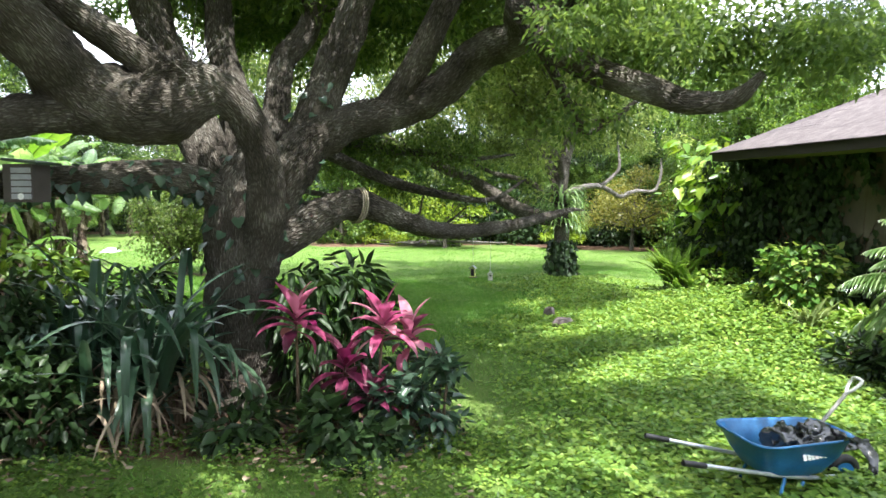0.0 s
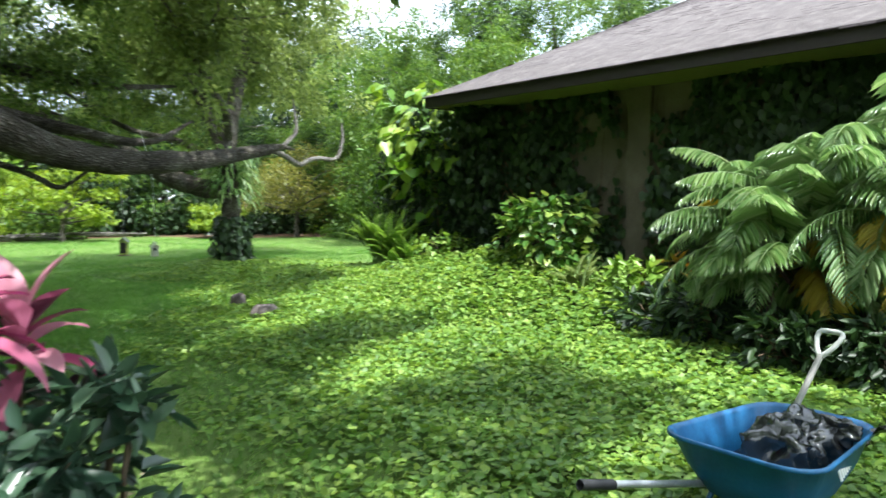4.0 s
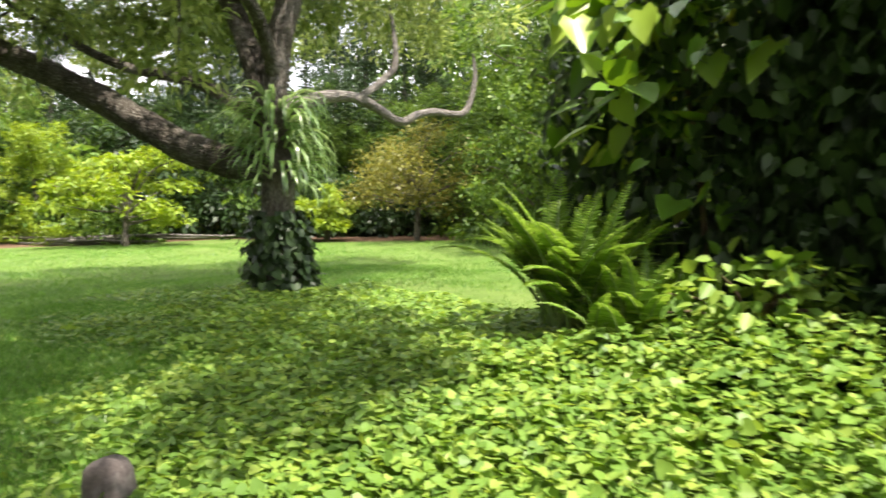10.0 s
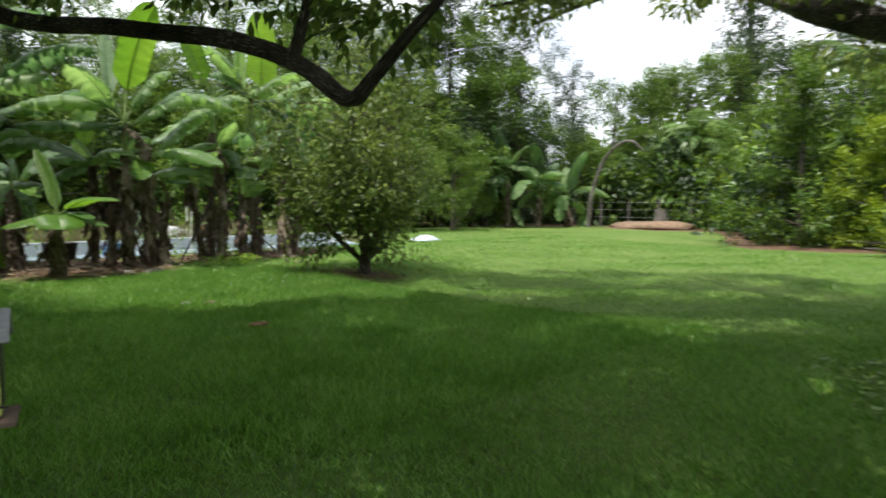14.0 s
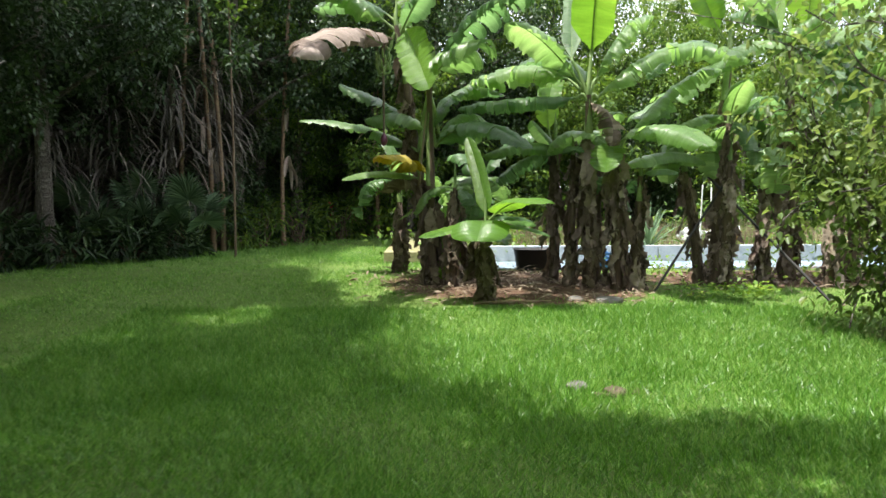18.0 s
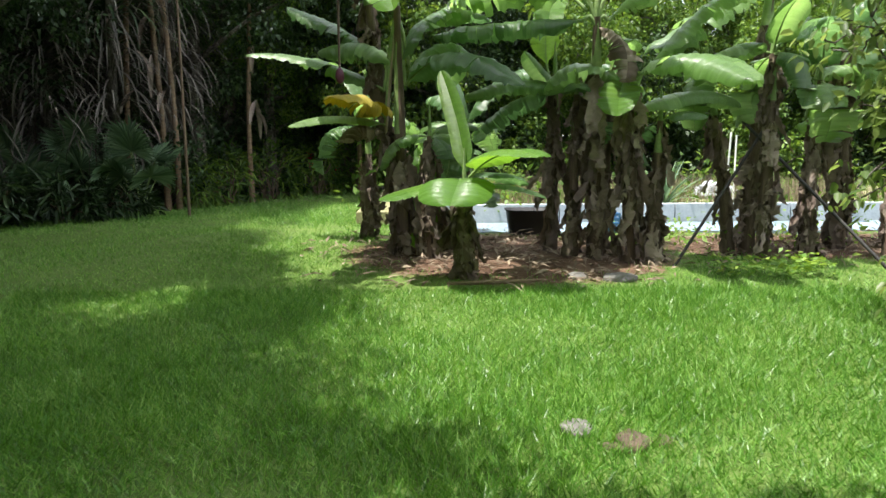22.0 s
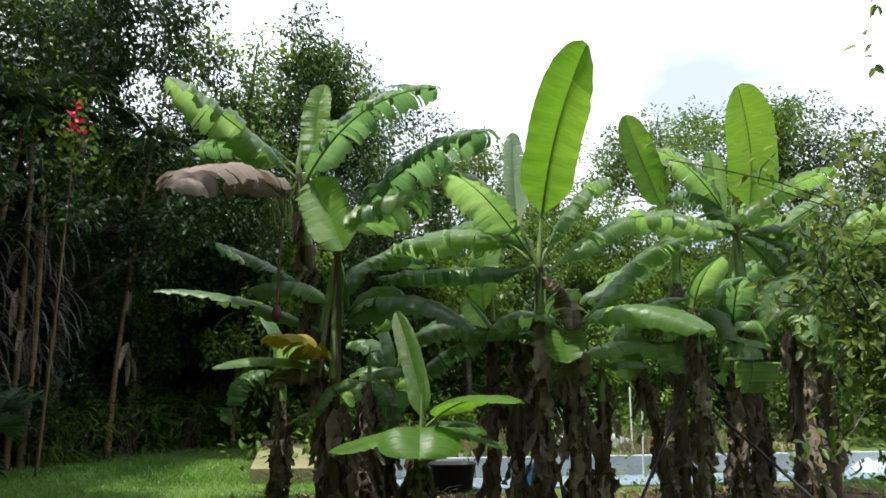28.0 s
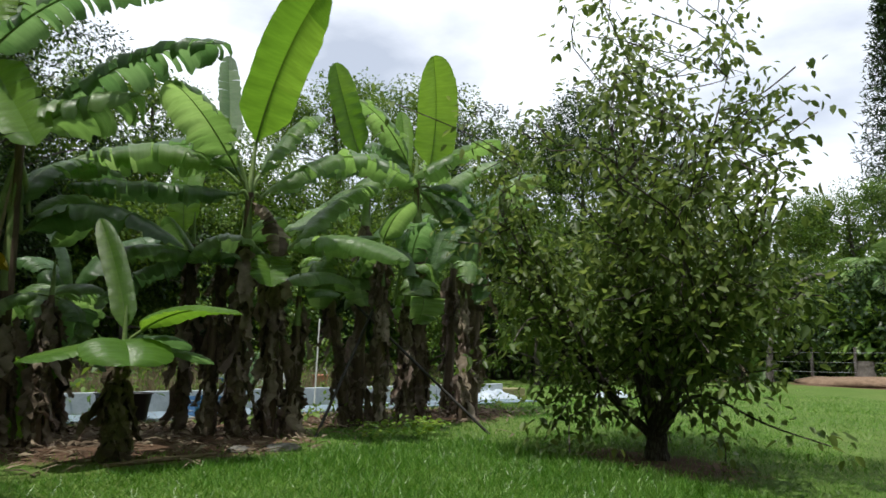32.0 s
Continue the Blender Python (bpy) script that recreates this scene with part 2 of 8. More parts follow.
M_PINK = mat_leaf("pink_leaf", (0.172, 0.017, 0.062), (0.39, 0.078, 0.172), (0.608, 0.312, 0.359), 0.3, 0.36)
M_MAROON = mat_leaf("maroon_leaf", (0.06, 0.012, 0.025), (0.12, 0.02, 0.05), (0.24, 0.04, 0.10), 0.25, 0.4)
M_PALMLEAF = mat_leaf("palm_leaf", (0.10, 0.20, 0.065), (0.20, 0.32, 0.11), (0.36, 0.46, 0.22), 0.36, 0.26, spec=1.0)
M_GREYLEAF = mat_leaf("grey_green_leaf", (0.065, 0.10, 0.03), (0.125, 0.17, 0.05), (0.23, 0.28, 0.09), 0.46, glow=2.2)
M_FERN = mat_leaf("fern_leaf", (0.08, 0.16, 0.025), (0.15, 0.27, 0.045), (0.25, 0.37, 0.08), 0.4, 0.5)
M_GRASS = mat_leaf("grass_blade", (0.032, 0.105, 0.011), (0.088, 0.225, 0.026), (0.28, 0.44, 0.12), 0.36, 0.36, spec=0.45)
M_RED = mat_leaf("red_bract", (0.4, 0.01, 0.015), (0.6, 0.02, 0.03), (0.7, 0.06, 0.06), 0.25)
M_DRY = mat_leaf("dry_leaf", (0.085, 0.06, 0.04), (0.165, 0.125, 0.085), (0.33, 0.27, 0.19), 0.1, 0.85)
M_BARK = mat_bark("oak_bark", (0.022, 0.018, 0.014), (0.125, 0.11, 0.09), (0.36, 0.345, 0.30))
M_BARK2 = mat_bark("grey_bark", (0.035, 0.03, 0.025), (0.13, 0.115, 0.095), (0.32, 0.30, 0.26), 6.0, 0.03)
M_DEADWOOD = mat_bark("dead_wood", (0.07, 0.062, 0.054), (0.18, 0.165, 0.15), (0.33, 0.31, 0.28), 5.0, 0.02)
M_BSTEM = mat_noise("banana_stem", [(0.25, (0.04, 0.028, 0.02)), (0.5, (0.10, 0.07, 0.048)), (0.75, (0.22, 0.16, 0.11))], 6.0, 0.8, 0.5, 0.02, 26.0, stretch=(2.0, 2.0, 0.3))
M_BGREEN = mat_noise("banana_petiole", [(0.3, (0.10, 0.17, 0.05)), (0.5, (0.17, 0.25, 0.08)), (0.7, (0.30, 0.36, 0.15))], 4.0, 0.5, 0.1, 0.005, 30.0)
M_PETRED = mat_noise("stem_brown", [(0.3, (0.06, 0.04, 0.025)), (0.7, (0.16, 0.11, 0.07))], 8.0, 0.8, 0.3, 0.01)

# ---- building tools ----
def link_mesh(name, V, F, mat, parent=None, label="", smooth=True, UV=None):
    """A mesh object from vertex and face arrays; F has one row per face."""
    V, F = np.asarray(V, dtype=np.float32), np.asarray(F, dtype=np.int32)
    me = bpy.data.meshes.new(name)
    k = F.shape[1]
    me.vertices.add(len(V))
    me.vertices.foreach_set("co", V.ravel())
    me.loops.add(F.size)
    me.loops.foreach_set("vertex_index", F.ravel())
    me.polygons.add(len(F))
    me.polygons.foreach_set("loop_start", np.arange(0, F.size, k, dtype=np.int32))
    if smooth:
        me.polygons.foreach_set("use_smooth", np.ones(len(F), dtype=bool))
    if UV is not None:
        lay = me.uv_layers.new(name="uv")
        lay.data.foreach_set("uv", np.asarray(UV, dtype=np.float32)[F.ravel()].ravel())
    me.update(calc_edges=True)
    me.materials.append(mat)
    ob = new(name, me)
    if parent:
        ob.parent = parent
    if label:
        ob["label"] = label
    return ob


def part(name, bm, mat, parent=None, label="", smooth=False):
    """A bmesh as one mesh object under a thing or a part."""
    me = bpy.data.meshes.new(name)
    bm.to_mesh(me)
    bm.free()
    if smooth:
        me.polygons.foreach_set("use_smooth", np.ones(len(me.polygons), dtype=bool))
    me.materials.append(mat)
    ob = new(name, me)
    if parent:
        ob.parent = parent
    if label:
        ob["label"] = label
    return ob


def thing(name, label, category, group="", place=(0, 0, 0), kind=""):
    ob = new(name)
    ob.location = place
    ob.empty_display_size = 0.2
    return tagged(ob, label, category, group, kind)


def unit(a):
    return a / np.maximum(np.linalg.norm(a, axis=-1, keepdims=True), 1e-9)


KITE = (np.array([(0, 0, 0), (0.42, 0.5, 0.06), (1, 0, -0.12), (0.42, -0.5, 0.06)]), np.array([(0, 1, 2, 3)]))
OVAL = (np.array([(0, 0, 0), (0.25, 0.46, 0.09), (0.65, 0.42, 0.02), (1, 0, -0.16), (0.65, -0.42, 0.02), (0.25, -0.46, 0.09)]),
        np.array([(0, 1, 2, 3), (0, 3, 4, 5)]))
HEART = (np.array([(0.06, 0, 0), (-0.08, 0.28, 0.05), (0.22, 0.52, 0.08), (0.62, 0.34, 0.03), (1, 0, -0.1), (0.62, -0.34, 0.03), (0.22, -0.52, 0.08), (-0.08, -0.28, 0.05)]),
         np.array([(0, 1, 2, 3), (0, 3, 4, 4), (0, 4, 5, 5), (0, 5, 6, 7)]))
HEART = (HEART[0], np.array([(0, 2, 1), (0, 3, 2), (0, 4, 3), (0, 5, 4), (0, 6, 5), (0, 7, 6)]))
BLADE = (np.array([(0, 0.5, 0), (0, -0.5, 0), (1, 0, 0)]), np.array([(0, 1, 2)]))


def leaves(name, P, D, N, L, W, shape, mat, parent=None, label=""):
    """Many leaves in one mesh: base points P, ways D, upper sides N, lengths L, widths W."""
    P, D, N = np.asarray(P, float), unit(np.asarray(D, float)), np.asarray(N, float)
    N = unit(N - D * (N * D).sum(1, keepdims=True))
    S = np.cross(N, D)
    T, F = shape
    n, k = len(P), len(T)
    L, W = np.broadcast_to(L, n).reshape(n, 1, 1), np.broadcast_to(W, n).reshape(n, 1, 1)
    V = P[:, None] + D[:, None] * T[None, :, 0:1] * L + S[:, None] * T[None, :, 1:2] * W + N[:, None] * T[None, :, 2:3] * L
    FF = (F[None] + (np.arange(n) * k)[:, None, None]).reshape(-1, F.shape[1])
    return link_mesh(name, V.reshape(-1, 3), FF, mat, parent, label, False)


def cloud(rng, centres, radius, per, flat=0.7, droop=0.35):
    """Leaf places, ways and upper sides in clumps round the centres."""
    C = np.repeat(np.asarray(centres, float), per, axis=0)
    R = np.repeat(np.broadcast_to(radius, len(centres)), per)[:, None]
    o = unit(rng.normal(size=C.shape)) * rng.uniform(0.15, 1, (len(C), 1)) ** 0.6
    o[:, 2] *= flat
    D = o + rng.normal(size=C.shape) * 0.55
    D[:, 2] -= droop
    N = rng.normal(size=C.shape) * 0.5
    N[:, 2] += 1.0
    return C + o * R, D, N


def smooth_path(pts, steps=6):
    """A smooth line through points with radii (x, y, z, r)."""
    p = np.asarray(pts, float)
    p = np.vstack([2 * p[0] - p[1], p, 2 * p[-1] - p[-2]])
    out = []
    for i in range(1, len(p) - 2):
        a, b, c, d = p[i - 1:i + 3]
        for t in np.linspace(0, 1, steps, endpoint=False):
            out.append(0.5 * (2 * b + (c - a) * t + (2 * a - 5 * b + 4 * c - d) * t * t + (3 * b - a - 3 * c + d) * t ** 3))
    out.append(p[-2])
    out = np.array(out)
    out[:, 3] = np.maximum(out[:, 3], 0.003)
    return out


def tube_arrays(path, sides=10, rough=0.0, seed=0):
    path = np.asarray(path, float)
    c, r = path[:, :3], path[:, 3]
    t = unit(np.gradient(c, axis=0))
    a = np.array((0.31, 0.87, 0.38))
    rng = np.random.default_rng(seed)
    V, U = [], []
    run = np.concatenate([[0], np.cumsum(np.linalg.norm(np.diff(c, axis=0), axis=1))])
    ang = np.linspace(0, 2 * np.pi, sides, endpoint=False)
    s = unit(np.cross(t[0], a))
    lump = rng.normal(size=(len(c), sides)) * rough
    if rough:
        lump = (lump + np.roll(lump, 1, 0) + np.roll(lump, -1, 0)) / 1.7
    for i in range(len(c)):
        s = unit(s - t[i] * (s @ t[i]))
        b = np.cross(t[i], s)
        rr = r[i] * (1 + lump[i])
        V.append(c[i] + (np.cos(ang) * rr)[:, None] * s + (np.sin(ang) * rr)[:, None] * b)
        U.append(np.stack([np.full(sides, run[i]), np.minimum(ang, 2 * np.pi - ang) * r.mean()], 1))
    V, U = np.concatenate(V), np.concatenate(U)
    i, j = np.meshgrid(np.arange(len(c) - 1), np.arange(sides), indexing="ij")
    k = (j + 1) % sides
    F = np.stack([i * sides + j, i * sides + k, (i + 1) * sides + k, (i + 1) * sides + j], -1).reshape(-1, 4)
    return V, F, U


def join_arrays(parts):
    V, F, U, o = [], [], [], 0
    for v, f, u in parts:
        V.append(v), F.append(f + o), U.append(u)
        o += len(v)
    return np.concatenate(V), np.concatenate(F), np.concatenate(U)


def limb(name, pts, mat, parent=None, sides=12, rough=0.05, steps=7, seed=0, label=""):
    V, F, U = tube_arrays(smooth_path(pts, steps), sides, rough, seed)
    return link_mesh(name, V, F, mat, parent, label, True, U)


def strap_arrays(base, az, elev, length, width, droop, n=10, fold=0.25, tip=0.0, waist=0.35, twist=0.0, half=2, kink=0.0):
    """A long leaf: a line that leaves the base at elev and bends down by droop (degrees), with a folded blade."""
    az, e0 = radians(az), radians(elev)
    s = np.linspace(0, 1, n + 1)
    e = e0 - radians(droop) * s ** 1.3
    if kink:
        e = e0 - radians(14) * s - (e0 + radians(72)) * np.clip((s - kink) / 0.10, 0, 1)
    a = az + radians(twist) * s
    d = np.stack([np.cos(a) * np.cos(e), np.sin(a) * np.cos(e), np.sin(e)], 1)
    c = np.asarray(base, float) + np.concatenate([np.zeros((1, 3)), np.cumsum((d[1:] + d[:-1]) / 2 * (length / n), axis=0)])
    side = np.stack([-np.sin(a), np.cos(a), np.zeros_like(a)], 1)
    up = np.cross(d, side)
    w = width / 2 * np.clip(np.minimum(1, (s / waist + 0.25)) * (1 - np.maximum(0, (s - 0.45) / 0.55) ** 2 * (1 - tip)), 0.02, 1)
    V, U = [], []
    for q in np.linspace(-1, 1, 2 * half + 1):
        V.append(c + side * (w * q)[:, None] + up * (abs(q) * fold * w)[:, None])
        U.append(np.stack([s * length, np.full(n + 1, q * 0.5)], 1))
    V, U = np.stack(V, 1).reshape(-1, 3), np.stack(U, 1).reshape(-1, 2)
    m = 2 * half + 1
    i, j = np.meshgrid(np.arange(n), np.arange(m - 1), indexing="ij")
    F = np.stack([i * m + j, (i + 1) * m + j, (i + 1) * m + j + 1, i * m + j + 1], -1).reshape(-1, 4)
    return V, F, U


def box(bm, x, y, z, sx, sy, sz, m=None, bevel=0.0):
    """A box about a centre, with softened edges."""
    mat = (m or Matrix()) @ Matrix.Translation((x, y, z)) @ Matrix.Diagonal((sx, sy, sz, 1))
    got = bmesh.ops.create_cube(bm, size=1.0, matrix=mat)
    if bevel:
        edges = {e for v in got["verts"] for e in v.link_edges}
        bmesh.ops.bevel(bm, geom=list(edges), offset=bevel, segments=2, profile=0.7, affect="EDGES")
    return got["verts"]

# ---- ground ----
def sstep(a, b, x):
    t = np.clip((x - a) / (b - a), 0, 1)
    return t * t * (3 - 2 * t)


def ground_z(x, y):
    x, y = np.asarray(x, float), np.asarray(y, float)
    z = -0.20 + 0.20 * sstep(-6, -13, x)
    z = z + 0.10 * sstep(2, 6, x) * sstep(24, 18, y) * sstep(4, 9, y)
    z = z + 0.13 * np.exp(-((x - 4.2) / 4.0) ** 2 - ((y - 22.6) / 3.2) ** 2)
    near = sstep(70, 40, np.hypot(x, y - 18))
    return z + near * (0.035 * np.sin(x * 0.7 + 1) * np.cos(y * 0.55) + 0.015 * np.sin(x * 2.1) * np.sin(y * 1.7 + 2))


def mound_z(x, y):
    """Top of the ivy bed above the ground."""
    r = ((x - 5.6 + 0.16 * (y - 14)) / 2.1) ** 2 + ((y - 14.2) / 4.2) ** 2
    return 0.34 * np.exp(-r) + 0.10 + 0.26 * np.exp(-(((x - 6.1) / 1.2) ** 2 + ((y - 12.2) / 1.7) ** 2)) + 0.36 * np.exp(-(((x - 6.4 + 0.2 * (y - 14)) / 0.8) ** 2 + ((y - 14.0) / 2.0) ** 2))


def ivy_cover(x, y):
    """How thick the ivy grows, 0 to 1."""
    edge = 0.6 + 0.10 * (y - 4) + 0.5 * np.sin(y * 0.8) + 0.35 * np.sin(y * 2.3 + x)
    return sstep(edge - 1.6, edge + 1.6, x) * sstep(24.4, 21.8, y + 0.35 * np.sin(x * 3)) * sstep(2.0, 5.0, y)


def bed_cover(x, y):
    """Bare earth and litter: under the bananas, in the woods, round the oak's foot."""
    b1 = np.exp(-(((x + 12.5) / 1.9) ** 2 + ((y - 19.2) / 2.3) ** 2) ** 2)
    b1 = np.maximum(b1, np.exp(-(((x + 13.2) / 1.2) ** 2 + ((y - 23.6) / 2.6) ** 2) ** 2))
    b1 = np.maximum(b1, 0.8 * np.exp(-(((x + 8.3) / 1.3) ** 2 + ((y - 23.2) / 1.0) ** 2)))
    # past x 2 the mulch is widened to stand in for shade there
    edge = y - (39.0 + 1.6 * np.sin(x * 0.3) - 4.2 * sstep(2, 7, x) + 7 * sstep(-6, -12, x))
    wood_n = sstep(-0.8, 0.8, edge)
    wood_w = sstep(0.8, -0.8, y - (10.6 + 0.8 * np.sin(x * 0.9) + 0.35 * (-17 - x))) * sstep(-13, -16.5, x)
    wood_far = sstep(-28, -31, x) * sstep(30, 26, y)
    palms = np.exp(-(((x - 7.1) / 1.1) ** 2 + ((y - 8.4) / 1.5) ** 2) ** 2)
    foot = 0.85 * np.exp(-(((x + 2.4) / 2.2) ** 2 + ((y - 8.0) / 1.3) ** 2) ** 2)
    pile = np.exp(-(((x + 14.4) / 3.4) ** 2 + ((y - 46.4) / 2.2) ** 2))
    south = sstep(1.0, -1.5, y)
    return np.clip(np.max([b1, wood_n, wood_w, wood_far, foot, palms, pile, south], axis=0), 0, 1)


def mat_ground():
    m, n, l, p, out = base_mat("lawn_and_earth")
    at = n.new("ShaderNodeAttribute")
    at.attribute_name = "bed"
    big = tex_noise(n, l, 0.35, 5.0, 0.6)
    mid = tex_noise(n, l, 3.0, 5.0, 0.65)
    fine = tex_noise(n, l, 55.0, 4.0, 0.7)
    mx = n.new("ShaderNodeMath")
    mx.operation = "MULTIPLY_ADD"
    mx.inputs[1].default_value = 0.5
    l.new(mid.outputs["Fac"], mx.inputs[0])
    hf = n.new("ShaderNodeMath")
    hf.operation = "MULTIPLY"
    hf.inputs[1].default_value = 0.5
    l.new(fine.outputs["Fac"], hf.inputs[0])
    l.new(hf.outputs[0], mx.inputs[2])
    lawn = ramp(n, [(0.34, (0.036, 0.082, 0.012)), (0.5, (0.066, 0.13, 0.02)), (0.66, (0.12, 0.195, 0.036))])
    l.new(mx.outputs[0], lawn.inputs[0])
    dry = ramp(n, [(0.35, (0.105, 0.158, 0.036)), (0.62, (0.225, 0.245, 0.092))])
    l.new(big.outputs["Fac"], dry.inputs[0])
    a = n.new("ShaderNodeMix")
    a.data_type = "RGBA"
    a.inputs[0].default_value = 0.26
    l.new(lawn.outputs[0], a.inputs[6])
    l.new(dry.outputs[0], a.inputs[7])
    earth = ramp(n, [(0.34, (0.035, 0.022, 0.014)), (0.5, (0.11, 0.066, 0.042)), (0.68, (0.24, 0.16, 0.11))])
    l.new(mx.outputs[0], earth.inputs[0])
    sh = n.new("ShaderNodeMath")
    sh.operation = "MULTIPLY_ADD"
    sh.inputs[1].default_value, sh.inputs[2].default_value = 0.7, -0.35
    l.new(mid.outputs["Fac"], sh.inputs[0])
    ad = n.new("ShaderNodeMath")
    l.new(at.outputs["Fac"], ad.inputs[0])
    l.new(sh.outputs[0], ad.inputs[1])
    rr = ramp(n, [(0.42, (0, 0, 0)), (0.58, (1, 1, 1))])
    l.new(ad.outputs[0], rr.inputs[0])
    b = n.new("ShaderNodeMix")
    b.data_type = "RGBA"
    l.new(rr.outputs[0], b.inputs[0])
    l.new(a.outputs[2], b.inputs[6])
    l.new(earth.outputs[0], b.inputs[7])
    l.new(b.outputs[2], p.inputs["Base Color"])
    p.inputs["Roughness"].default_value = 0.9
    p.inputs["Specular IOR Level"].default_value = 0.15
    bump_to(n, l, mx.outputs[0], p, 0.7, 0.05)
    return m


def axis(lo, hi, step, far):
    mid = np.arange(lo, hi + 1e-6, step)
    g = np.cumsum(step * 1.5 ** np.arange(1, 17))
    g = g[g < far]
    return np.concatenate([(lo - g)[::-1], mid, hi + g])


gx, gy = axis(-34, 16, 0.33, 900), axis(-6, 50, 0.33, 900)
GX, GY = np.meshgrid(gx, gy, indexing="ij")
GV = np.stack([GX, GY, ground_z(GX, GY)], -1).reshape(-1, 3)
gi, gj = np.meshgrid(np.arange(len(gx) - 1), np.arange(len(gy) - 1), indexing="ij")
gm = len(gy)
GF = np.stack([gi * gm + gj, (gi + 1) * gm + gj, (gi + 1) * gm + gj + 1, gi * gm + gj + 1], -1).reshape(-1, 4)
ground = tagged(link_mesh("ground", GV, GF, mat_ground()), "green mown garden lawn with bare earth beds and leaf litter", "ground", kind="structure")
bed_at = ground.data.attributes.new("bed", "FLOAT", "POINT")
bed_at.data.foreach_set("value", bed_cover(GV[:, 0], GV[:, 1]).astype(np.float32))


# grass blades, thick where the walk comes near, thinner further off
def grow_grass():
    rng = np.random.default_rng(5)
    P, L = [], []
    for x0, x1, y0, y1, dens, length in ((-10.5, -1.0, 14.0, 22.5, 3700, 0.105), (-1.0, 3.4, 12.6, 22.5, 2900, 0.08), (-13.5, 3.5, 12.0, 26.0, 1000, 0.07), (-3.0, 5.0, 2.0, 13.0, 900, 0.07), (-20, -13.5, 9.0, 20.0, 850, 0.085), (-14, 8, 26.0, 37.0, 330, 0.09), (3.4, 10.0, 16.5, 27.0, 900, 0.08), (8, 13, 26, 37, 150, 0.09), (-20, -13.5, 26, 40, 140, 0.09), (-26, -16, 12, 20, 160, 0.09),
                                         (-13.5, -3.0, 8.0, 12.0, 500, 0.07), (-9.0, -3.0, 2.0, 8.0, 350, 0.07)):
        n = int((x1 - x0) * (y1 - y0) * dens)
        x, y = rng.uniform(x0, x1, n), rng.uniform(y0, y1, n)
        patch = 0.5 + 0.5 * np.sin(x * 1.3 + 2 * np.sin(y * 0.9)) * np.sin(y * 1.1 + np.sin(x * 1.7))
        keep = (rng.uniform(size=n) < 0.6 + 0.4 * patch) & (rng.uniform(size=n) > bed_cover(x, y) * 1.15) & (rng.uniform(size=n) > ivy_cover(x, y) * 0.8)
        x, y, patch = x[keep], y[keep], patch[keep]
        P.append(np.stack([x, y, ground_z(x, y) - 0.004], 1))
        L.append(length * rng.uniform(0.5, 1.25, len(x)) * (0.75 + 0.5 * patch))
    P, L = np.concatenate(P), np.concatenate(L)
    D = rng.normal(size=P.shape) * 0.62
    D[:, 2] = 0.75
    N = rng.normal(size=P.shape)
    g = leaves("lawn_grass", P, D, N, L, 0.004 + 0.052 * L, BLADE, M_GRASS)
    tagged(g, "bright green mown lawn grass blades", "grass", kind="stuff")


grow_grass()


def grow_ivy():
    rng = np.random.default_rng(6)
    n = 215000
    x, y = rng.uniform(-1.5, 7.6, n), rng.uniform(2.2, 24.4, n)
    keep = rng.uniform(size=n) < ivy_cover(x, y) ** 1.4
    keep &= (x < 7.35 - 0.2 * (y - 12)) & (np.hypot((x - 7.1) / 1.15, (y - 8.4) / 1.6) > 1 + 0.15 * np.sin(7 * y))
    x, y = x[keep], y[keep]
    h = mound_z(x, y)
    lump = 0.05 * np.sin(x * 3.1 + np.sin(y * 2)) * np.sin(y * 2.7)
    z = ground_z(x, y) + np.maximum(0.02, (h * np.minimum(1, ivy_cover(x, y) * 1.2) + lump * 0.8) * rng.uniform(0.6, 1.08, len(x)))
    P = np.stack([x, y, z], 1)
    D = rng.normal(size=P.shape)
    D[:, 2] = rng.normal(size=len(P)) * 0.2 - 0.1
    N = rng.normal(size=P.shape) * 0.36
    N[:, 2] += 1
    L = rng.uniform(0.035, 0.08, len(P))
    tagged(leaves("ivy_groundcover", P, D, N, L, L * 1.02, HEART, M_IVYLEAF), "light green heart-leaved creeper covering the ground", "groundcover", kind="stuff")


grow_ivy()

# ---- the house ----
M_SHINGLE = mat_noise("roof_shingle", [(0.3, (0.05, 0.04, 0.04)), (0.5, (0.09, 0.074, 0.073)), (0.7, (0.15, 0.128, 0.126))], 5.0, 0.9, 0.5, 0.01, 60.0)
M_FASCIA = mat_plain("fascia_paint", (0.026, 0.019, 0.017), 0.6)
# vine-stained stucco, darkened further for the shade under the eave
M_STUCCO = mat_noise("stucco", [(0.3, (0.06, 0.05, 0.032)), (0.5, (0.115, 0.098, 0.066)), (0.7, (0.19, 0.165, 0.115))], 1.4, 0.9, 0.4, 0.006, 70.0)
M_LATTICE = mat_plain("lattice_wood", (0.16, 0.085, 0.05), 0.8)
HC = Vector((6.15, 16.2, 0))  # eave corner
HU, HV = Vector((0.197, -0.98, 0)), Vector((0.98, 0.197, 0))
HLEN, HDEP, EAVE, PITCH = 19.0, 12.0, 3.52, 0.5


def hp(u, v, z=0.0):
    """A point of the house: metres along the eave, inwards, up."""
    q = HC + HU * u + HV * v
    return Vector((q.x, q.y, z))


def house_frame():
    return Matrix(((HU.x, HV.x, 0, HC.x), (HU.y, HV.y, 0, HC.y), (0, 0, 1, 0), (0, 0, 0, 1)))


HM = house_frame()
house = thing("house", "single-storey stucco house with brown shingle hip roof, wall overgrown with vines", "house")


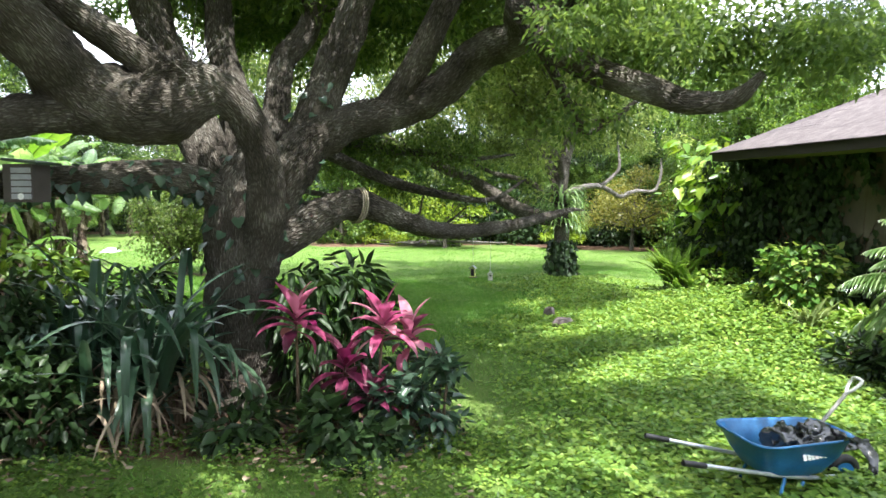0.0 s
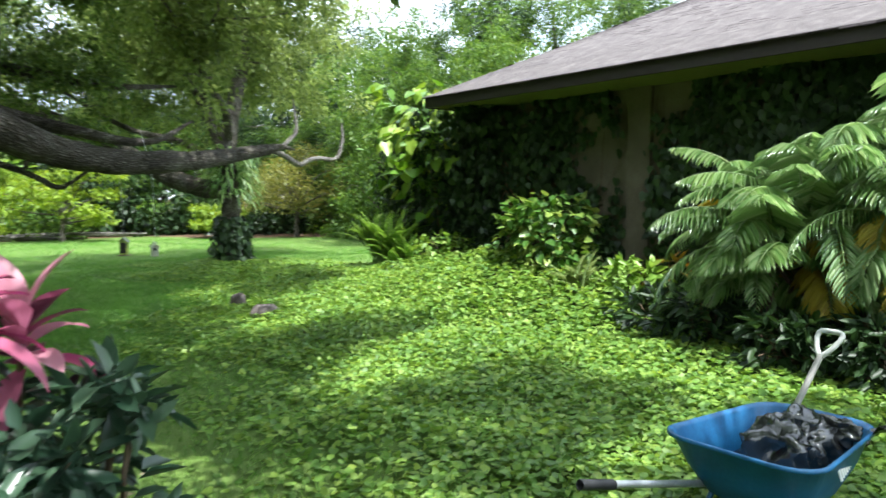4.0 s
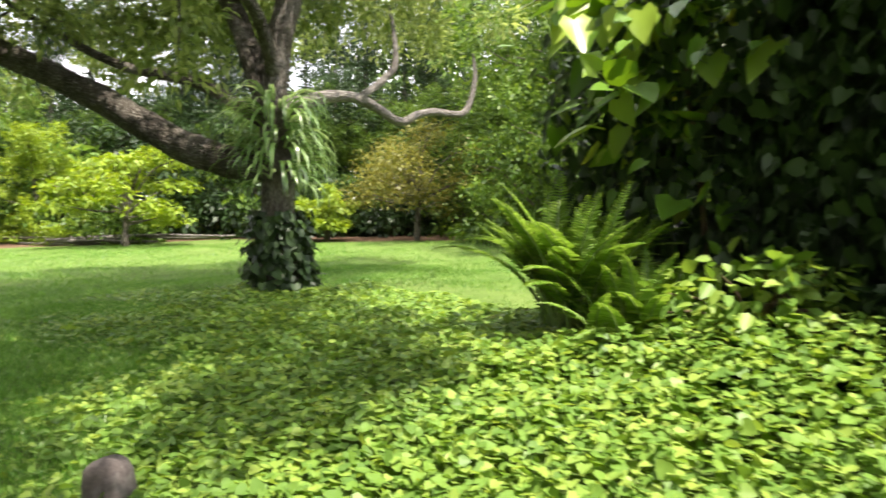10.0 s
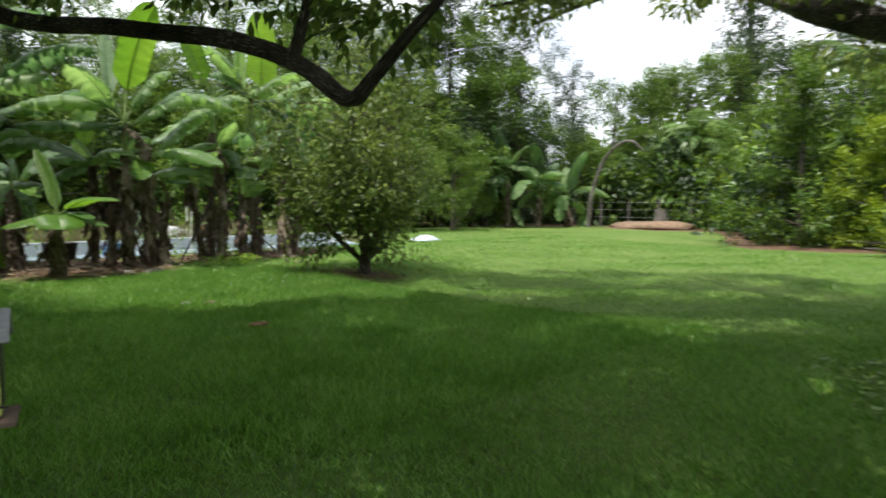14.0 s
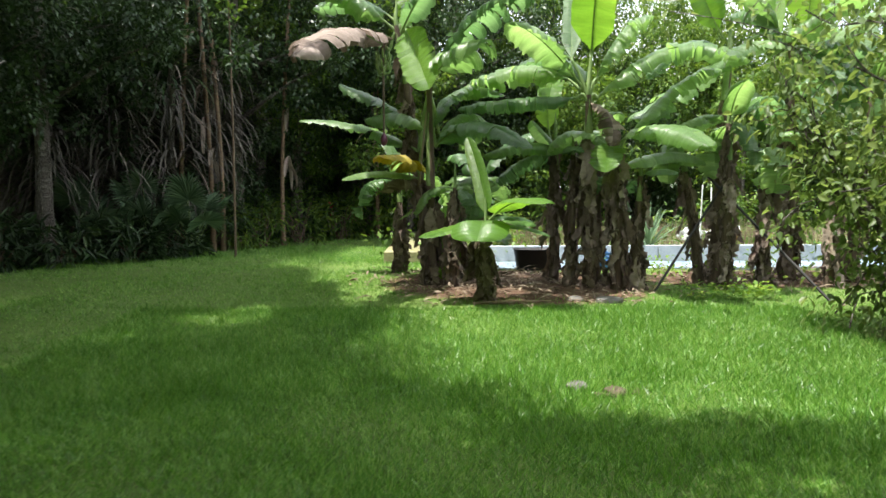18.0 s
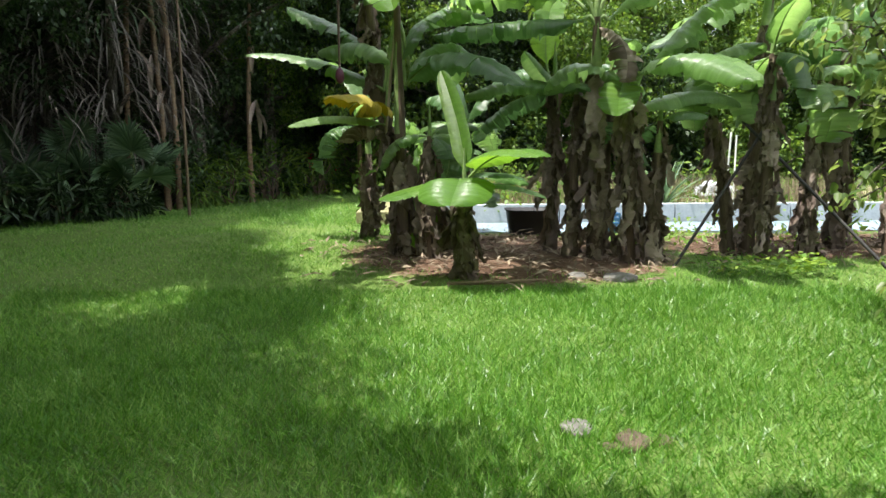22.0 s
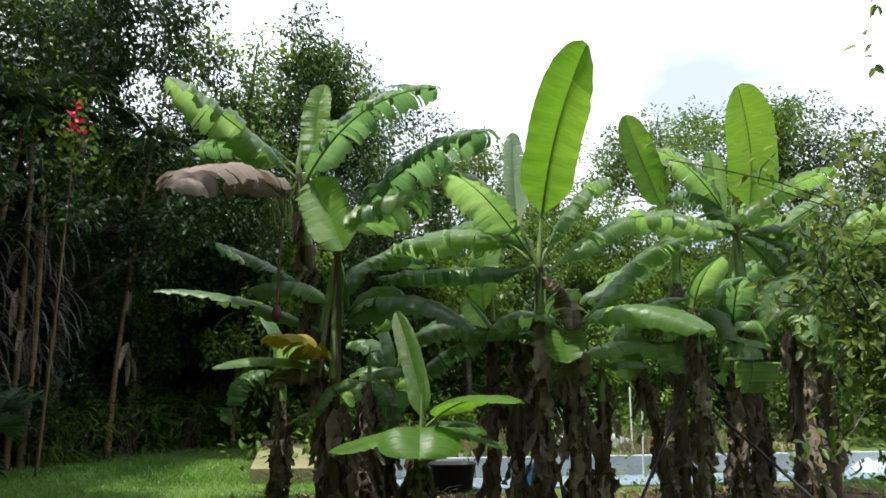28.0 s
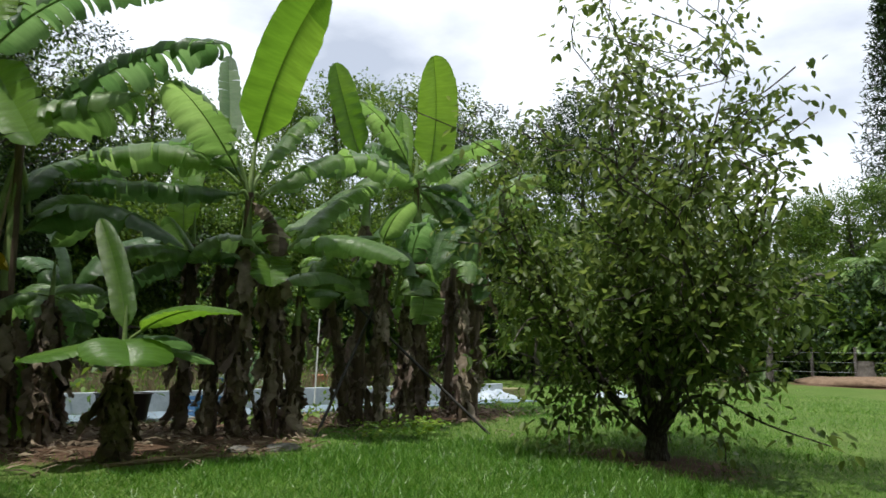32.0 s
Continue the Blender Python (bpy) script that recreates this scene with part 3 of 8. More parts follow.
def build_house():
    # walls
    for nm, (cx, cy, sx, sy) in {"wall": (HLEN / 2, 1.0 + 0.12, HLEN - 2.0, 0.24), "wall.001": (1.0 + 0.12, HDEP / 2, 0.24, HDEP - 2.5), "wall.002": (HLEN - 1.12, HDEP / 2, 0.24, HDEP - 2.5),
                                 "wall.003": (HLEN / 2, HDEP - 1.12, HLEN - 2.0, 0.24)}.items():
        bm = bmesh.new()
        box(bm, cx, cy, 1.5, sx, sy, 3.7, HM)
        part("wall", bm, M_STUCCO, house, "olive-cream stucco wall stained by climbing vines, darkened for eave shade")
    for u in (4.15, 9.0):
        bm = bmesh.new()
        box(bm, u, 0.96, 1.5, 0.42, 0.10, 3.7, HM, 0.01)
        part("pilaster", bm, M_STUCCO, house)
    bm = bmesh.new()
    box(bm, HLEN / 2, HDEP / 2, EAVE - 0.17, HLEN - 0.1, HDEP - 0.1, 0.03, HM)
    part("soffit", bm, mat_plain("soffit_paint", (0.16, 0.17, 0.05), 0.7), house, "olive painted soffit")
    for cx, cy, sx, sy in ((HLEN / 2, 0.0, HLEN + 0.05, 0.05), (0.0, HDEP / 2, 0.05, HDEP - 0.05), (HLEN, HDEP / 2, 0.05, HDEP - 0.05), (HLEN / 2, HDEP, HLEN + 0.05, 0.05)):
        bm = bmesh.new()
        box(bm, cx, cy, EAVE - 0.1, sx, sy, 0.2, HM, 0.006)
        part("fascia", bm, M_FASCIA, house, "dark brown painted fascia board")
    # roof deck
    top = EAVE + PITCH * HDEP / 2
    bm = bmesh.new()
    o = 0.06
    c = [bm.verts.new(hp(-o, -o, EAVE + 0.0)), bm.verts.new(hp(HLEN + o, -o, EAVE)), bm.verts.new(hp(HLEN + o, HDEP + o, EAVE)), bm.verts.new(hp(-o, HDEP + o, EAVE)),
         bm.verts.new(hp(HDEP / 2, HDEP / 2, top)), bm.verts.new(hp(HLEN - HDEP / 2, HDEP / 2, top))]
    for f in ((0, 1, 5, 4), (1, 2, 5), (2, 3, 4, 5), (3, 0, 4)):
        bm.faces.new([c[i] for i in f])
    roof = part("roof", bm, M_SHINGLE, house, "brown asphalt shingle hip roof")
    # shingle courses on the garden slope and the end slope
    rng = np.random.default_rng(3)
    slope = math.hypot(1, PITCH)
    V, F = [], []

    def shingle(f, a0, a1, v0, v1, lift):
        pts = []
        for (a, v, h) in ((a0, v0, lift), (a1, v0, lift), (a1, v1, 0.004), (a0, v1, 0.004), (a0, v0, 0.0), (a1, v0, 0.0)):
            pts.append(f(a, v, EAVE + PITCH * v + h))
        k = len(V)
        V.extend(pts)
        F.extend([(k, k + 1, k + 2, k + 3), (k, k + 4, k + 5, k + 1)])
    sh = mat_leaf("shingle_tab", (0.014, 0.011, 0.012), (0.045, 0.036, 0.038), (0.105, 0.088, 0.092), 0.0, 0.9)
    # the tabs of the eave's first courses, one by one, in five widths; the rest joined
    tabs = []
    for w in (0.16, 0.2, 0.24, 0.28, 0.33):
        me = bpy.data.meshes.new("shingle")
        me.from_pydata([(0, 0, 0.02), (w - 0.006, 0, 0.02), (w - 0.006, 0.15, 0.004), (0, 0.15, 0.004), (0, 0, 0), (w - 0.006, 0, 0)], [], [(0, 1, 2, 3), (0, 4, 5, 1)])
        me.materials.append(sh)
        tabs.append((w, me))
    tilt = HM @ Matrix.Translation((0, 0, EAVE)) @ Matrix.Rotation(math.atan(PITCH), 4, "X")
    rows, made = int(5.2 / 0.125), 0
    for r in range(rows):
        v0, v1 = r * 0.125 - 0.07, r * 0.125 + 0.065
        a = v0 + rng.uniform(0, 0.2)
        while a < 12.5:
            if made < 300 and a < 7.4:
                w, me = tabs[rng.integers(5)]
                ob = new("shingle", me)
                ob.parent, ob.matrix_basis = roof, tilt @ Matrix.Translation((a, v0 * slope, rng.uniform(0, 0.006)))
                made += 1
            else:
                w = rng.uniform(0.14, 0.34)
                shingle(lambda p, q, z: hp(p, q, z), a, a + w - 0.006, v0, v1, rng.uniform(0.014, 0.026))
            a += w
        a = v0 + rng.uniform(0, 0.2)
        while a < HDEP - max(v0, 0) and r < 22:
            w = rng.uniform(0.14, 0.34)
            shingle(lambda p, q, z: hp(q, p, z), a, a + w - 0.006, v0, v1, rng.uniform(0.014, 0.026))
            a += w
    ob = link_mesh("shingle_field", np.array(V), F, sh, roof, "weathered brown-grey shingle tabs", False)
    ob["kind"] = "stuff"
    # hip caps
    k = 0
    while k * 0.17 < 5.0:
        s = k * 0.17
        bm = bmesh.new()
        a, b = hp(s, s, EAVE + PITCH * s + 0.03), hp(s + 0.2, s + 0.2, EAVE + PITCH * (s + 0.2) + 0.02)
        l, r2 = (HU - HV) * 0.1, (HV - HU) * 0.1
        dz = Vector((0, 0, -0.045))
        q = [bm.verts.new(v) for v in (a + l + dz, a, a + r2 + dz, b + r2 + dz, b, b + l + dz)]
        bm.faces.new((q[0], q[1], q[4], q[5])), bm.faces.new((q[1], q[2], q[3], q[4]))
        part("hip_cap", bm, M_SHINGLE, roof)
        k += 1
    # lattice screen at the corner
    bm = bmesh.new()
    for d in (-1, 1):
        for k in range(-12, 26):
            # each lath is cut to the panel 1.1 to 2.5 m along, 0.7 to 2.5 m high
            x0 = 1.1 + k * 0.13
            lo, hi = (max(0.7, 0.7 + (1.1 - x0)), min(2.5, 0.7 + 2.5 - x0)) if d > 0 else (max(0.7, 0.7 + x0 - 2.5), min(2.5, 0.7 + x0 - 1.1))
            if hi - lo < 0.1:
                continue
            mz = (lo + hi) / 2
            mx = x0 + d * (mz - 0.7)
            box(bm, 0, 0, 0, 0.03, 0.01, (hi - lo) * 1.414, HM @ Matrix.Translation((mx, 0.93 + 0.012 * d, mz)) @ Matrix.Rotation(radians(45 * d), 4, "Y"))
    part("lattice", bm, M_LATTICE, house, "brown diamond wood lattice behind the vines")


build_house()

# ---- the old oak ----
oak = thing("oak_tree", "huge old oak with furrowed grey-brown bark and twisting low limbs", "tree")
OAK = []


def oak_limb(name, pts, sides=12, label="", rough=0.06):
    OAK.append(smooth_path(pts, 6))
    return limb(name, pts, M_BARK, oak, sides, rough, 8, len(OAK), label)


oak_limb("trunk", [(-2.66, 9.25, -0.5, 0.85), (-2.64, 9.25, -0.15, 0.60), (-2.62, 9.24, 0.25, 0.47), (-2.62, 9.22, 0.7, 0.43), (-2.63, 9.16, 1.37, 0.44), (-2.58, 9.12, 2.0, 0.5), (-2.5, 9.2, 2.6, 0.45), (-2.4, 9.35, 3.0, 0.28)], 20)
oak_limb("limb", [(-2.45, 9.2, 2.0, 0.296), (-2.02, 9.46, 2.92, 0.335), (-1.51, 9.8, 3.44, 0.281), (-0.76, 10.12, 3.67, 0.257), (-0.04, 10.14, 4.0, 0.257), (0.51, 9.97, 4.48, 0.257), (1.07, 9.48, 4.64, 0.218),
                  (1.51, 9.0, 4.88, 0.187), (1.93, 8.44, 5.37, 0.140), (2.48, 7.76, 5.78, 0.078)], 14)
oak_limb("limb", [(-2.1, 9.5, 2.7, 0.296), (-1.91, 9.67, 3.09, 0.312), (-1.6, 9.94, 4.04, 0.273), (-1.36, 10.2, 4.87, 0.250), (-1.11, 10.47, 5.81, 0.218), (-1.06, 10.87, 7.08, 0.156), (-0.59, 11.47, 8.44, 0.062)], 14)
oak_limb("limb", [(-0.9, 10.1, 3.5, 0.211), (-0.43, 10.05, 4.22, 0.195), (-0.12, 10.0, 4.86, 0.179), (0.23, 9.95, 5.5, 0.156), (0.85, 9.71, 6.31, 0.117), (1.61, 9.34, 6.9, 0.047)])
oak_limb("limb", [(-2.3, 8.85, 1.7, 0.22), (-2.16, 8.6, 2.2, 0.23), (-2.1, 8.35, 2.81, 0.21), (-2.2, 8.08, 3.34, 0.2), (-2.49, 7.91, 3.66, 0.22), (-2.86, 7.82, 3.76, 0.25), (-3.25, 7.75, 3.62, 0.27)], 14, "arching gnarled limb")
oak_limb("limb", [(-2.52, 7.9, 3.62, 0.2), (-2.78, 7.82, 3.52, 0.30), (-3.08, 7.74, 3.42, 0.37), (-3.42, 7.66, 3.46, 0.38), (-3.81, 7.4, 3.66, 0.34), (-3.99, 6.93, 4.04, 0.3), (-4.26, 6.47, 4.48, 0.24),
                  (-4.57, 6.0, 4.92, 0.16), (-4.85, 5.41, 5.4, 0.06)], 14)
oak_limb("limb", [(-3.3, 7.8, 3.32, 0.28), (-3.8, 7.5, 3.35, 0.23), (-4.16, 7.08, 3.28, 0.2), (-4.49, 6.56, 3.09, 0.17), (-5.0, 6.06, 3.04, 0.11), (-5.56, 5.57, 3.21, 0.04)])
oak_limb("limb", [(-2.6, 9.1, 2.2, 0.24), (-2.76, 9.02, 2.47, 0.24), (-3.33, 8.64, 2.73, 0.19), (-4.02, 8.24, 2.68, 0.18), (-4.76, 7.83, 2.62, 0.16), (-5.52, 7.43, 2.64, 0.13), (-6.62, 7.05, 2.85, 0.05)])
oak_limb("limb", [(-2.7, 9.3, 2.3, 0.31), (-2.96, 9.44, 2.62, 0.31), (-3.33, 9.69, 3.39, 0.29), (-3.8, 9.96, 4.26, 0.27), (-4.18, 10.23, 5.25, 0.27), (-4.45, 10.51, 6.28, 0.2), (-5.09, 10.91, 7.56, 0.08)])
oak_limb("limb", [(-2.75, 9.6, 3.0, 0.2), (-2.85, 9.92, 3.8, 0.2), (-3.12, 10.17, 4.46, 0.21), (-3.29, 10.54, 5.34, 0.19), (-3.27, 10.93, 6.52, 0.15), (-2.87, 11.44, 7.99, 0.06)])
oak_limb("limb", [(-2.45, 9.5, 2.5, 0.2), (-2.43, 9.77, 3.01, 0.2), (-2.35, 10.12, 3.75, 0.19), (-2.32, 10.37, 4.42, 0.18), (-2.0, 10.61, 4.92, 0.17), (-1.82, 11.06, 5.66, 0.13), (-1.33, 11.75, 6.74, 0.05)])
oak_limb("limb", [(-3.0, 7.85, 3.75, 0.21), (-3.33, 7.64, 4.03, 0.18), (-3.76, 7.46, 4.33, 0.16), (-4.17, 7.18, 4.64, 0.13), (-4.7, 6.7, 4.95, 0.05)])
oak_limb("limb", [(1.0, 9.5, 4.7, 0.2), (0.91, 8.6, 4.78, 0.16), (1.13, 8.05, 4.25, 0.16), (1.52, 7.72, 3.9, 0.15), (1.95, 7.41, 3.67, 0.15), (2.43, 7.09, 3.44, 0.12), (2.8, 6.89, 3.45, 0.09), (2.98, 6.7, 3.66, 0.04)])
oak_limb("limb", [(1.05, 8.97, 4.62, 0.07), (1.44, 9.14, 4.0, 0.065), (1.8, 9.29, 3.39, 0.06), (2.16, 9.4, 3.49, 0.04), (2.77, 9.63, 3.93, 0.02)], 8)
low_limb = oak_limb("limb", [(-2.4, 9.2, 1.75, 0.27), (-1.75, 9.55, 2.18, 0.24), (-1.22, 9.89, 2.39, 0.21), (-0.6, 10.45, 2.16, 0.155), (-0.15, 10.85, 2.0, 0.13), (0.4, 11.35, 1.95, 0.118), (1.2, 12.08, 2.02, 0.10), (2.1, 12.9, 2.2, 0.07), (2.4, 13.1, 2.27, 0.04), (2.65, 13.3, 2.25, 0.012)], 14,
                    "low limb stretching out over the lawn")
oak_limb("limb", [(-2.6, 9.4, 2.8, 0.24), (-3.5, 11.5, 4.1, 0.2), (-4.9, 14, 3.9, 0.11), (-4.6, 16.0, 2.95, 0.075), (-2.6, 16.45, 2.5, 0.06), (-1.4, 16.5, 2.25, 0.054), (-0.85, 16.5, 2.1, 0.05), (-0.45, 16.5, 1.94, 0.047), (-0.14, 16.5, 1.77, 0.04), (0.06, 16.5, 1.86, 0.032),
                  (0.26, 16.52, 2.01, 0.026), (0.55, 16.6, 2.25, 0.015)], 10, "", 0.03)
oak_limb("limb", [(-4.2, 12.8, 4.3, 0.15), (-3.0, 14.3, 3.7, 0.14), (-1.2, 14.9, 2.85, 0.12), (0.2, 15.0, 2.5, 0.08), (1.1, 15.5, 2.45, 0.055), (1.9, 16.6, 2.9, 0.02)], 10, "", 0.03)
oak_limb("limb", [(-0.6, 16.5, 2.0, 0.035), (-0.52, 16.52, 2.2, 0.03), (-0.45, 16.6, 2.65, 0.015)], 8)

oak_limb("limb", [(-4.9, 14.0, 3.9, 0.1), (-3.6, 15.4, 4.0, 0.12), (-1.6, 16.4, 3.6, 0.105), (-0.5, 16.45, 3.5, 0.09), (0.65, 16.5, 3.38, 0.06), (1.7, 16.9, 3.5, 0.02)], 10, "", 0.04)

# rope worn into the low limb
V, F, U = [], [], []
ring = []
for k in range(3):
    a = np.linspace(0, 2 * np.pi, 25)
    c = np.array((-1.22 + 0.03 * k, 9.89 + 0.02 * k, 2.37))
    ax, by = np.array((-0.55, 0.83, 0.0)), np.array((0.1, 0.06, 0.99))
    ring.append(tube_arrays(np.column_stack([c + 0.245 * (np.cos(a)[:, None] * ax + np.sin(a)[:, None] * by), np.full(25, 0.012)]), 6))
V, F, U = join_arrays(ring)
tagged(link_mesh("rope", V, F, mat_plain("rope_fibre", (0.30, 0.26, 0.19), 0.9)), "old grey rope tied round the low oak limb", "rope")


def crown_of(parent, mat, rng, paths, twigs, clumps, per, size, label, radius=(0.35, 0.75), shape=KITE, bark=M_BARK, dens=1.0, wide=0.42):
    """Twigs off the limbs, and leaf clumps on them and at the given places."""
    tw, cen = [], []
    for _ in range(twigs):
        p = paths[rng.integers(len(paths))]
        i = int(len(p) * rng.uniform(0.7, 0.99))
        q = p[min(i, len(p) - 1)]
        d = unit(rng.normal(size=3) * np.array((1, 1, 0.5)) + np.array((0, 0, 0.35)))
        ln = rng.uniform(0.7, 2.0)
        pts = [(*q[:3], min(q[3] * 0.5, 0.035))]
        for s in (0.35, 0.7, 1.0):
            e = q[:3] + d * ln * s + rng.normal(size=3) * 0.10 * ln
            pts.append((*e, 0.03 * (1.05 - s) + 0.004))
            cen.append(e)
        tw.append(tube_arrays(smooth_path(pts, 3), 5))
    if tw:
        V, F, U = join_arrays(tw)
        link_mesh("twig_growth", V, F, bark, parent, "", True, U)["kind"] = "stuff"
    if len(clumps):
        cen = np.vstack([cen, clumps]) if len(cen) else np.asarray(clumps)
    cen = np.asarray(cen)
    P, D, N = cloud(rng, cen, rng.uniform(*radius, len(cen)), per)
    L = rng.uniform(0.7, 1.3, len(P)) * size
    return leaves("crown", P, D, N, L, L * wide, shape, mat, parent, label)


def dome(rng, n, cx, cy, rx, ry, z0, z1, hole=()):
    """Places in a flat, uneven dome."""
    out = []
    while len(out) < n:
        a, r = rng.uniform(0, 2 * np.pi), math.sqrt(rng.uniform())
        x, y = cx + rx * r * math.cos(a), cy + ry * r * math.sin(a)
        z = z0 + (z1 - z0) * (1 - r * r) * rng.uniform(0.35, 1.1) + rng.normal() * 0.4
        if math.sin(x * 0.9 + 2 * math.sin(y * 0.5)) * math.sin(y * 0.8 + 1) > 0.62:
            continue
        if any((x - hx) ** 2 + (y - hy) ** 2 < hr * hr for hx, hy, hr in hole):
            continue
        out.append((x, y, z))
    return np.array(out)


rng = np.random.default_rng(11)
# many clumps stand out of view, added to shade lawn, ivy and beds
oak_dome_and_shade = np.vstack([np.column_stack([-1.5 + rng.normal(size=110) * 0.9, 13.3 + rng.normal(size=110) * 0.9, 7.2 + rng.normal(size=110) * 0.4]), np.column_stack([-3.0 + rng.normal(size=70) * 0.9, 15.0 + rng.normal(size=70) * 0.8, 7.4 + rng.normal(size=70) * 0.4]), np.column_stack([4.5 + rng.normal(size=46) * 1.1, 3.9 + rng.normal(size=46) * 1.1, 7.2 + rng.normal(size=46) * 0.4]), np.column_stack([-6.6 + rng.normal(size=70) * 1.3, 13.2 + rng.normal(size=70) * 0.8, 7.4 + rng.normal(size=70) * 0.4]), np.column_stack([-0.3 + rng.normal(size=80) * 1.0, 16.7 + rng.normal(size=80) * 0.8, 7.0 + rng.normal(size=80) * 0.4]), dome(rng, 600, -5.3, 9.3, 8.0, 7.4, 6.0, 9.0, ((5.2, 13, 3.2),)), dome(rng, 460, 0.0, 16.9, 5.4, 5.8, 6.2, 8.2, ((6.0, 11.4, 3.0),)), dome(rng, 170, -4.6, 2.6, 5.4, 4.0, 6.2, 8.5), dome(rng, 60, -3.4, 3.6, 1.8, 1.6, 6.4, 8.0), dome(rng, 40, 2.5, 3.6, 2.6, 2.6, 6.0, 7.5), dome(rng, 180, -8.9, 10.6, 4.2, 3.7, 7.2, 9.0), dome(rng, 150, -12.2, 10.8, 3.2, 2.2, 7.8, 9.4), dome(rng, 100, -5.4, 4.6, 3.0, 2.6, 6.4, 8.4), dome(rng, 42, 3.6, 9.0, 1.3, 2.0, 6.2, 7.4)])
oak_near = np.array([(1.2 + 3.0 * f + rng.normal() * 0.3, 7.7 + rng.normal() * 0.5, 4.25 - 0.2 * f + rng.normal() * 0.28) for f in rng.uniform(0, 1, 64)])
oak_north = np.array([(x, 16.4 + rng.normal() * 0.35, 2.75 - 0.14 * x + rng.normal() * 0.22) for x in rng.uniform(-4.5, -0.4, 26)] + [(rng.uniform(-0.9, 0.5), 16.8 + rng.normal() * 0.2, 2.5 + rng.normal() * 0.22) for _ in range(9)] + [(rng.uniform(-4.4, 0.7), 16.4 + rng.normal() * 0.35, 3.7 + rng.normal() * 0.28) for _ in range(70)])
crown_of(oak, M_OAKLEAF, rng, [OAK[i] for i in (2, 3, 8, 9, 10)], 45, oak_dome_and_shade, 165, 0.15, "small dark green oak leaves, with unseen clumps added for shade")

crown_of(oak, M_OAKLEAF, rng, [OAK[13]], 2, np.vstack([oak_near, oak_north]), 130, 0.105, "small dark oak leaves on the low boughs", (0.25, 0.5))

# creeper on the low left-hand limb and in the fork
rng = np.random.default_rng(14)
for i, f0, f1, n in ((7, 0.1, 0.85, 300), (2, 0.0, 0.35, 110), (0, 0.45, 0.95, 90)):
    p = OAK[i][(rng.uniform(f0, f1, n) * len(OAK[i])).astype(int)]
    o = unit(rng.normal(size=(n, 3)))
    D = o * 0.6 + rng.normal(size=(n, 3)) * 0.3
    D[:, 2] -= 0.7
    leaves("creeper", p[:, :3] + o * p[:, 3:4] * 1.04, D, o + np.array((0, -0.3, 0.4)), rng.uniform(0.08, 0.19, n), rng.uniform(0.07, 0.16, n), HEART, M_STRAP, oak, "dark heart-leaved creeper on the limb")["kind"] = "stuff"
tw = []
for k in range(26):
    q = np.array((-3.05, 7.75, 3.85)) + rng.normal(size=3) * np.array((0.25, 0.1, 0.08))
    d = unit(rng.normal(size=3) * np.array((0.6, 0.6, 0.3)) + np.array((0, 0, 0.8)))
    ln = rng.uniform(0.3, 0.8)
    tw.append(tube_arrays(smooth_path([(*(q + d * ln * f + rng.normal(size=3) * 0.04 * f), 0.009 * (1.15 - f)) for f in (0, 0.4, 0.7, 1.0)], 3), 5))
V, F, U = join_arrays(tw)
link_mesh("dead_twig_tuft", V, F, M_DEADWOOD, oak, "tuft of bare dead twigs on the limb", True, U)["kind"] = "stuff"

# ---- the second tree, hung with ferns and dead wood ----
mossy = thing("leaning_tree", "grey-barked spreading tree with creeper round its foot and hanging ferns", "tree")
T2 = []


T2_FOOT = np.array((3.78, 22.5, -0.12))


def t2_at(pts):
    """Places given for the tree at (3.5, 20.2), carried to its foot."""
    p = np.array(pts, float)
    p[:, :3] = T2_FOOT + (p[:, :3] - (3.5, 20.2, -0.2)) * 1.13
    return p


def t2_limb(name, pts, sides=12, mat=None, label=""):
    pts = t2_at(pts)
    T2.append(smooth_path(pts, 6))
    return limb(name, pts, mat or M_BARK, mossy, sides, 0.05, 7, 40 + len(T2), label)


t2_limb("trunk", [(3.5, 20.2, -0.4, 0.40), (3.5, 20.2, 0.3, 0.30), (3.5, 20.15, 0.8, 0.25), (3.48, 20.12, 1.45, 0.23), (3.47, 20.18, 2.28, 0.21), (3.53, 20.32, 2.94, 0.2), (3.71, 20.44, 3.61, 0.19), (3.9, 20.57, 4.43, 0.17), (4.0, 20.9, 5.6, 0.12), (3.9, 21.2, 7.0, 0.05)], 14)
t2_limb("limb", [(3.42, 20.2, 2.1, 0.17), (3.19, 20.5, 3.02, 0.17), (2.98, 20.89, 3.7, 0.15), (2.65, 21.32, 4.56, 0.11), (2.2, 21.8, 5.8, 0.05)])
t2_limb("limb", [(3.5, 20.1, 1.5, 0.23), (3.1, 20.4, 1.52, 0.25), (2.84, 20.5, 1.57, 0.24), (2.2, 20.75, 1.84, 0.22), (1.45, 21.1, 2.32, 0.205), (0.65, 21.5, 2.76, 0.195), (-0.35, 22.0, 3.24, 0.18), (-1.2, 22.5, 3.7, 0.13), (-2.3, 23.1, 4.3, 0.11), (-4.2, 23.6, 4.5, 0.07), (-6.0, 24.0, 4.4, 0.03)])
t2_limb("dead_limb", [(3.55, 20.15, 2.2, 0.13), (4.19, 20.36, 2.41, 0.09), (4.7, 20.57, 2.41, 0.078), (5.22, 20.65, 2.14, 0.07), (5.5, 20.7, 2.24, 0.064), (5.77, 20.77, 2.3, 0.06), (6.29, 20.9, 2.32, 0.055), (6.5, 21.0, 2.79, 0.045), (6.55, 21.2, 3.25, 0.02)], 10, M_DEADWOOD, "bare pale grey dead limb")
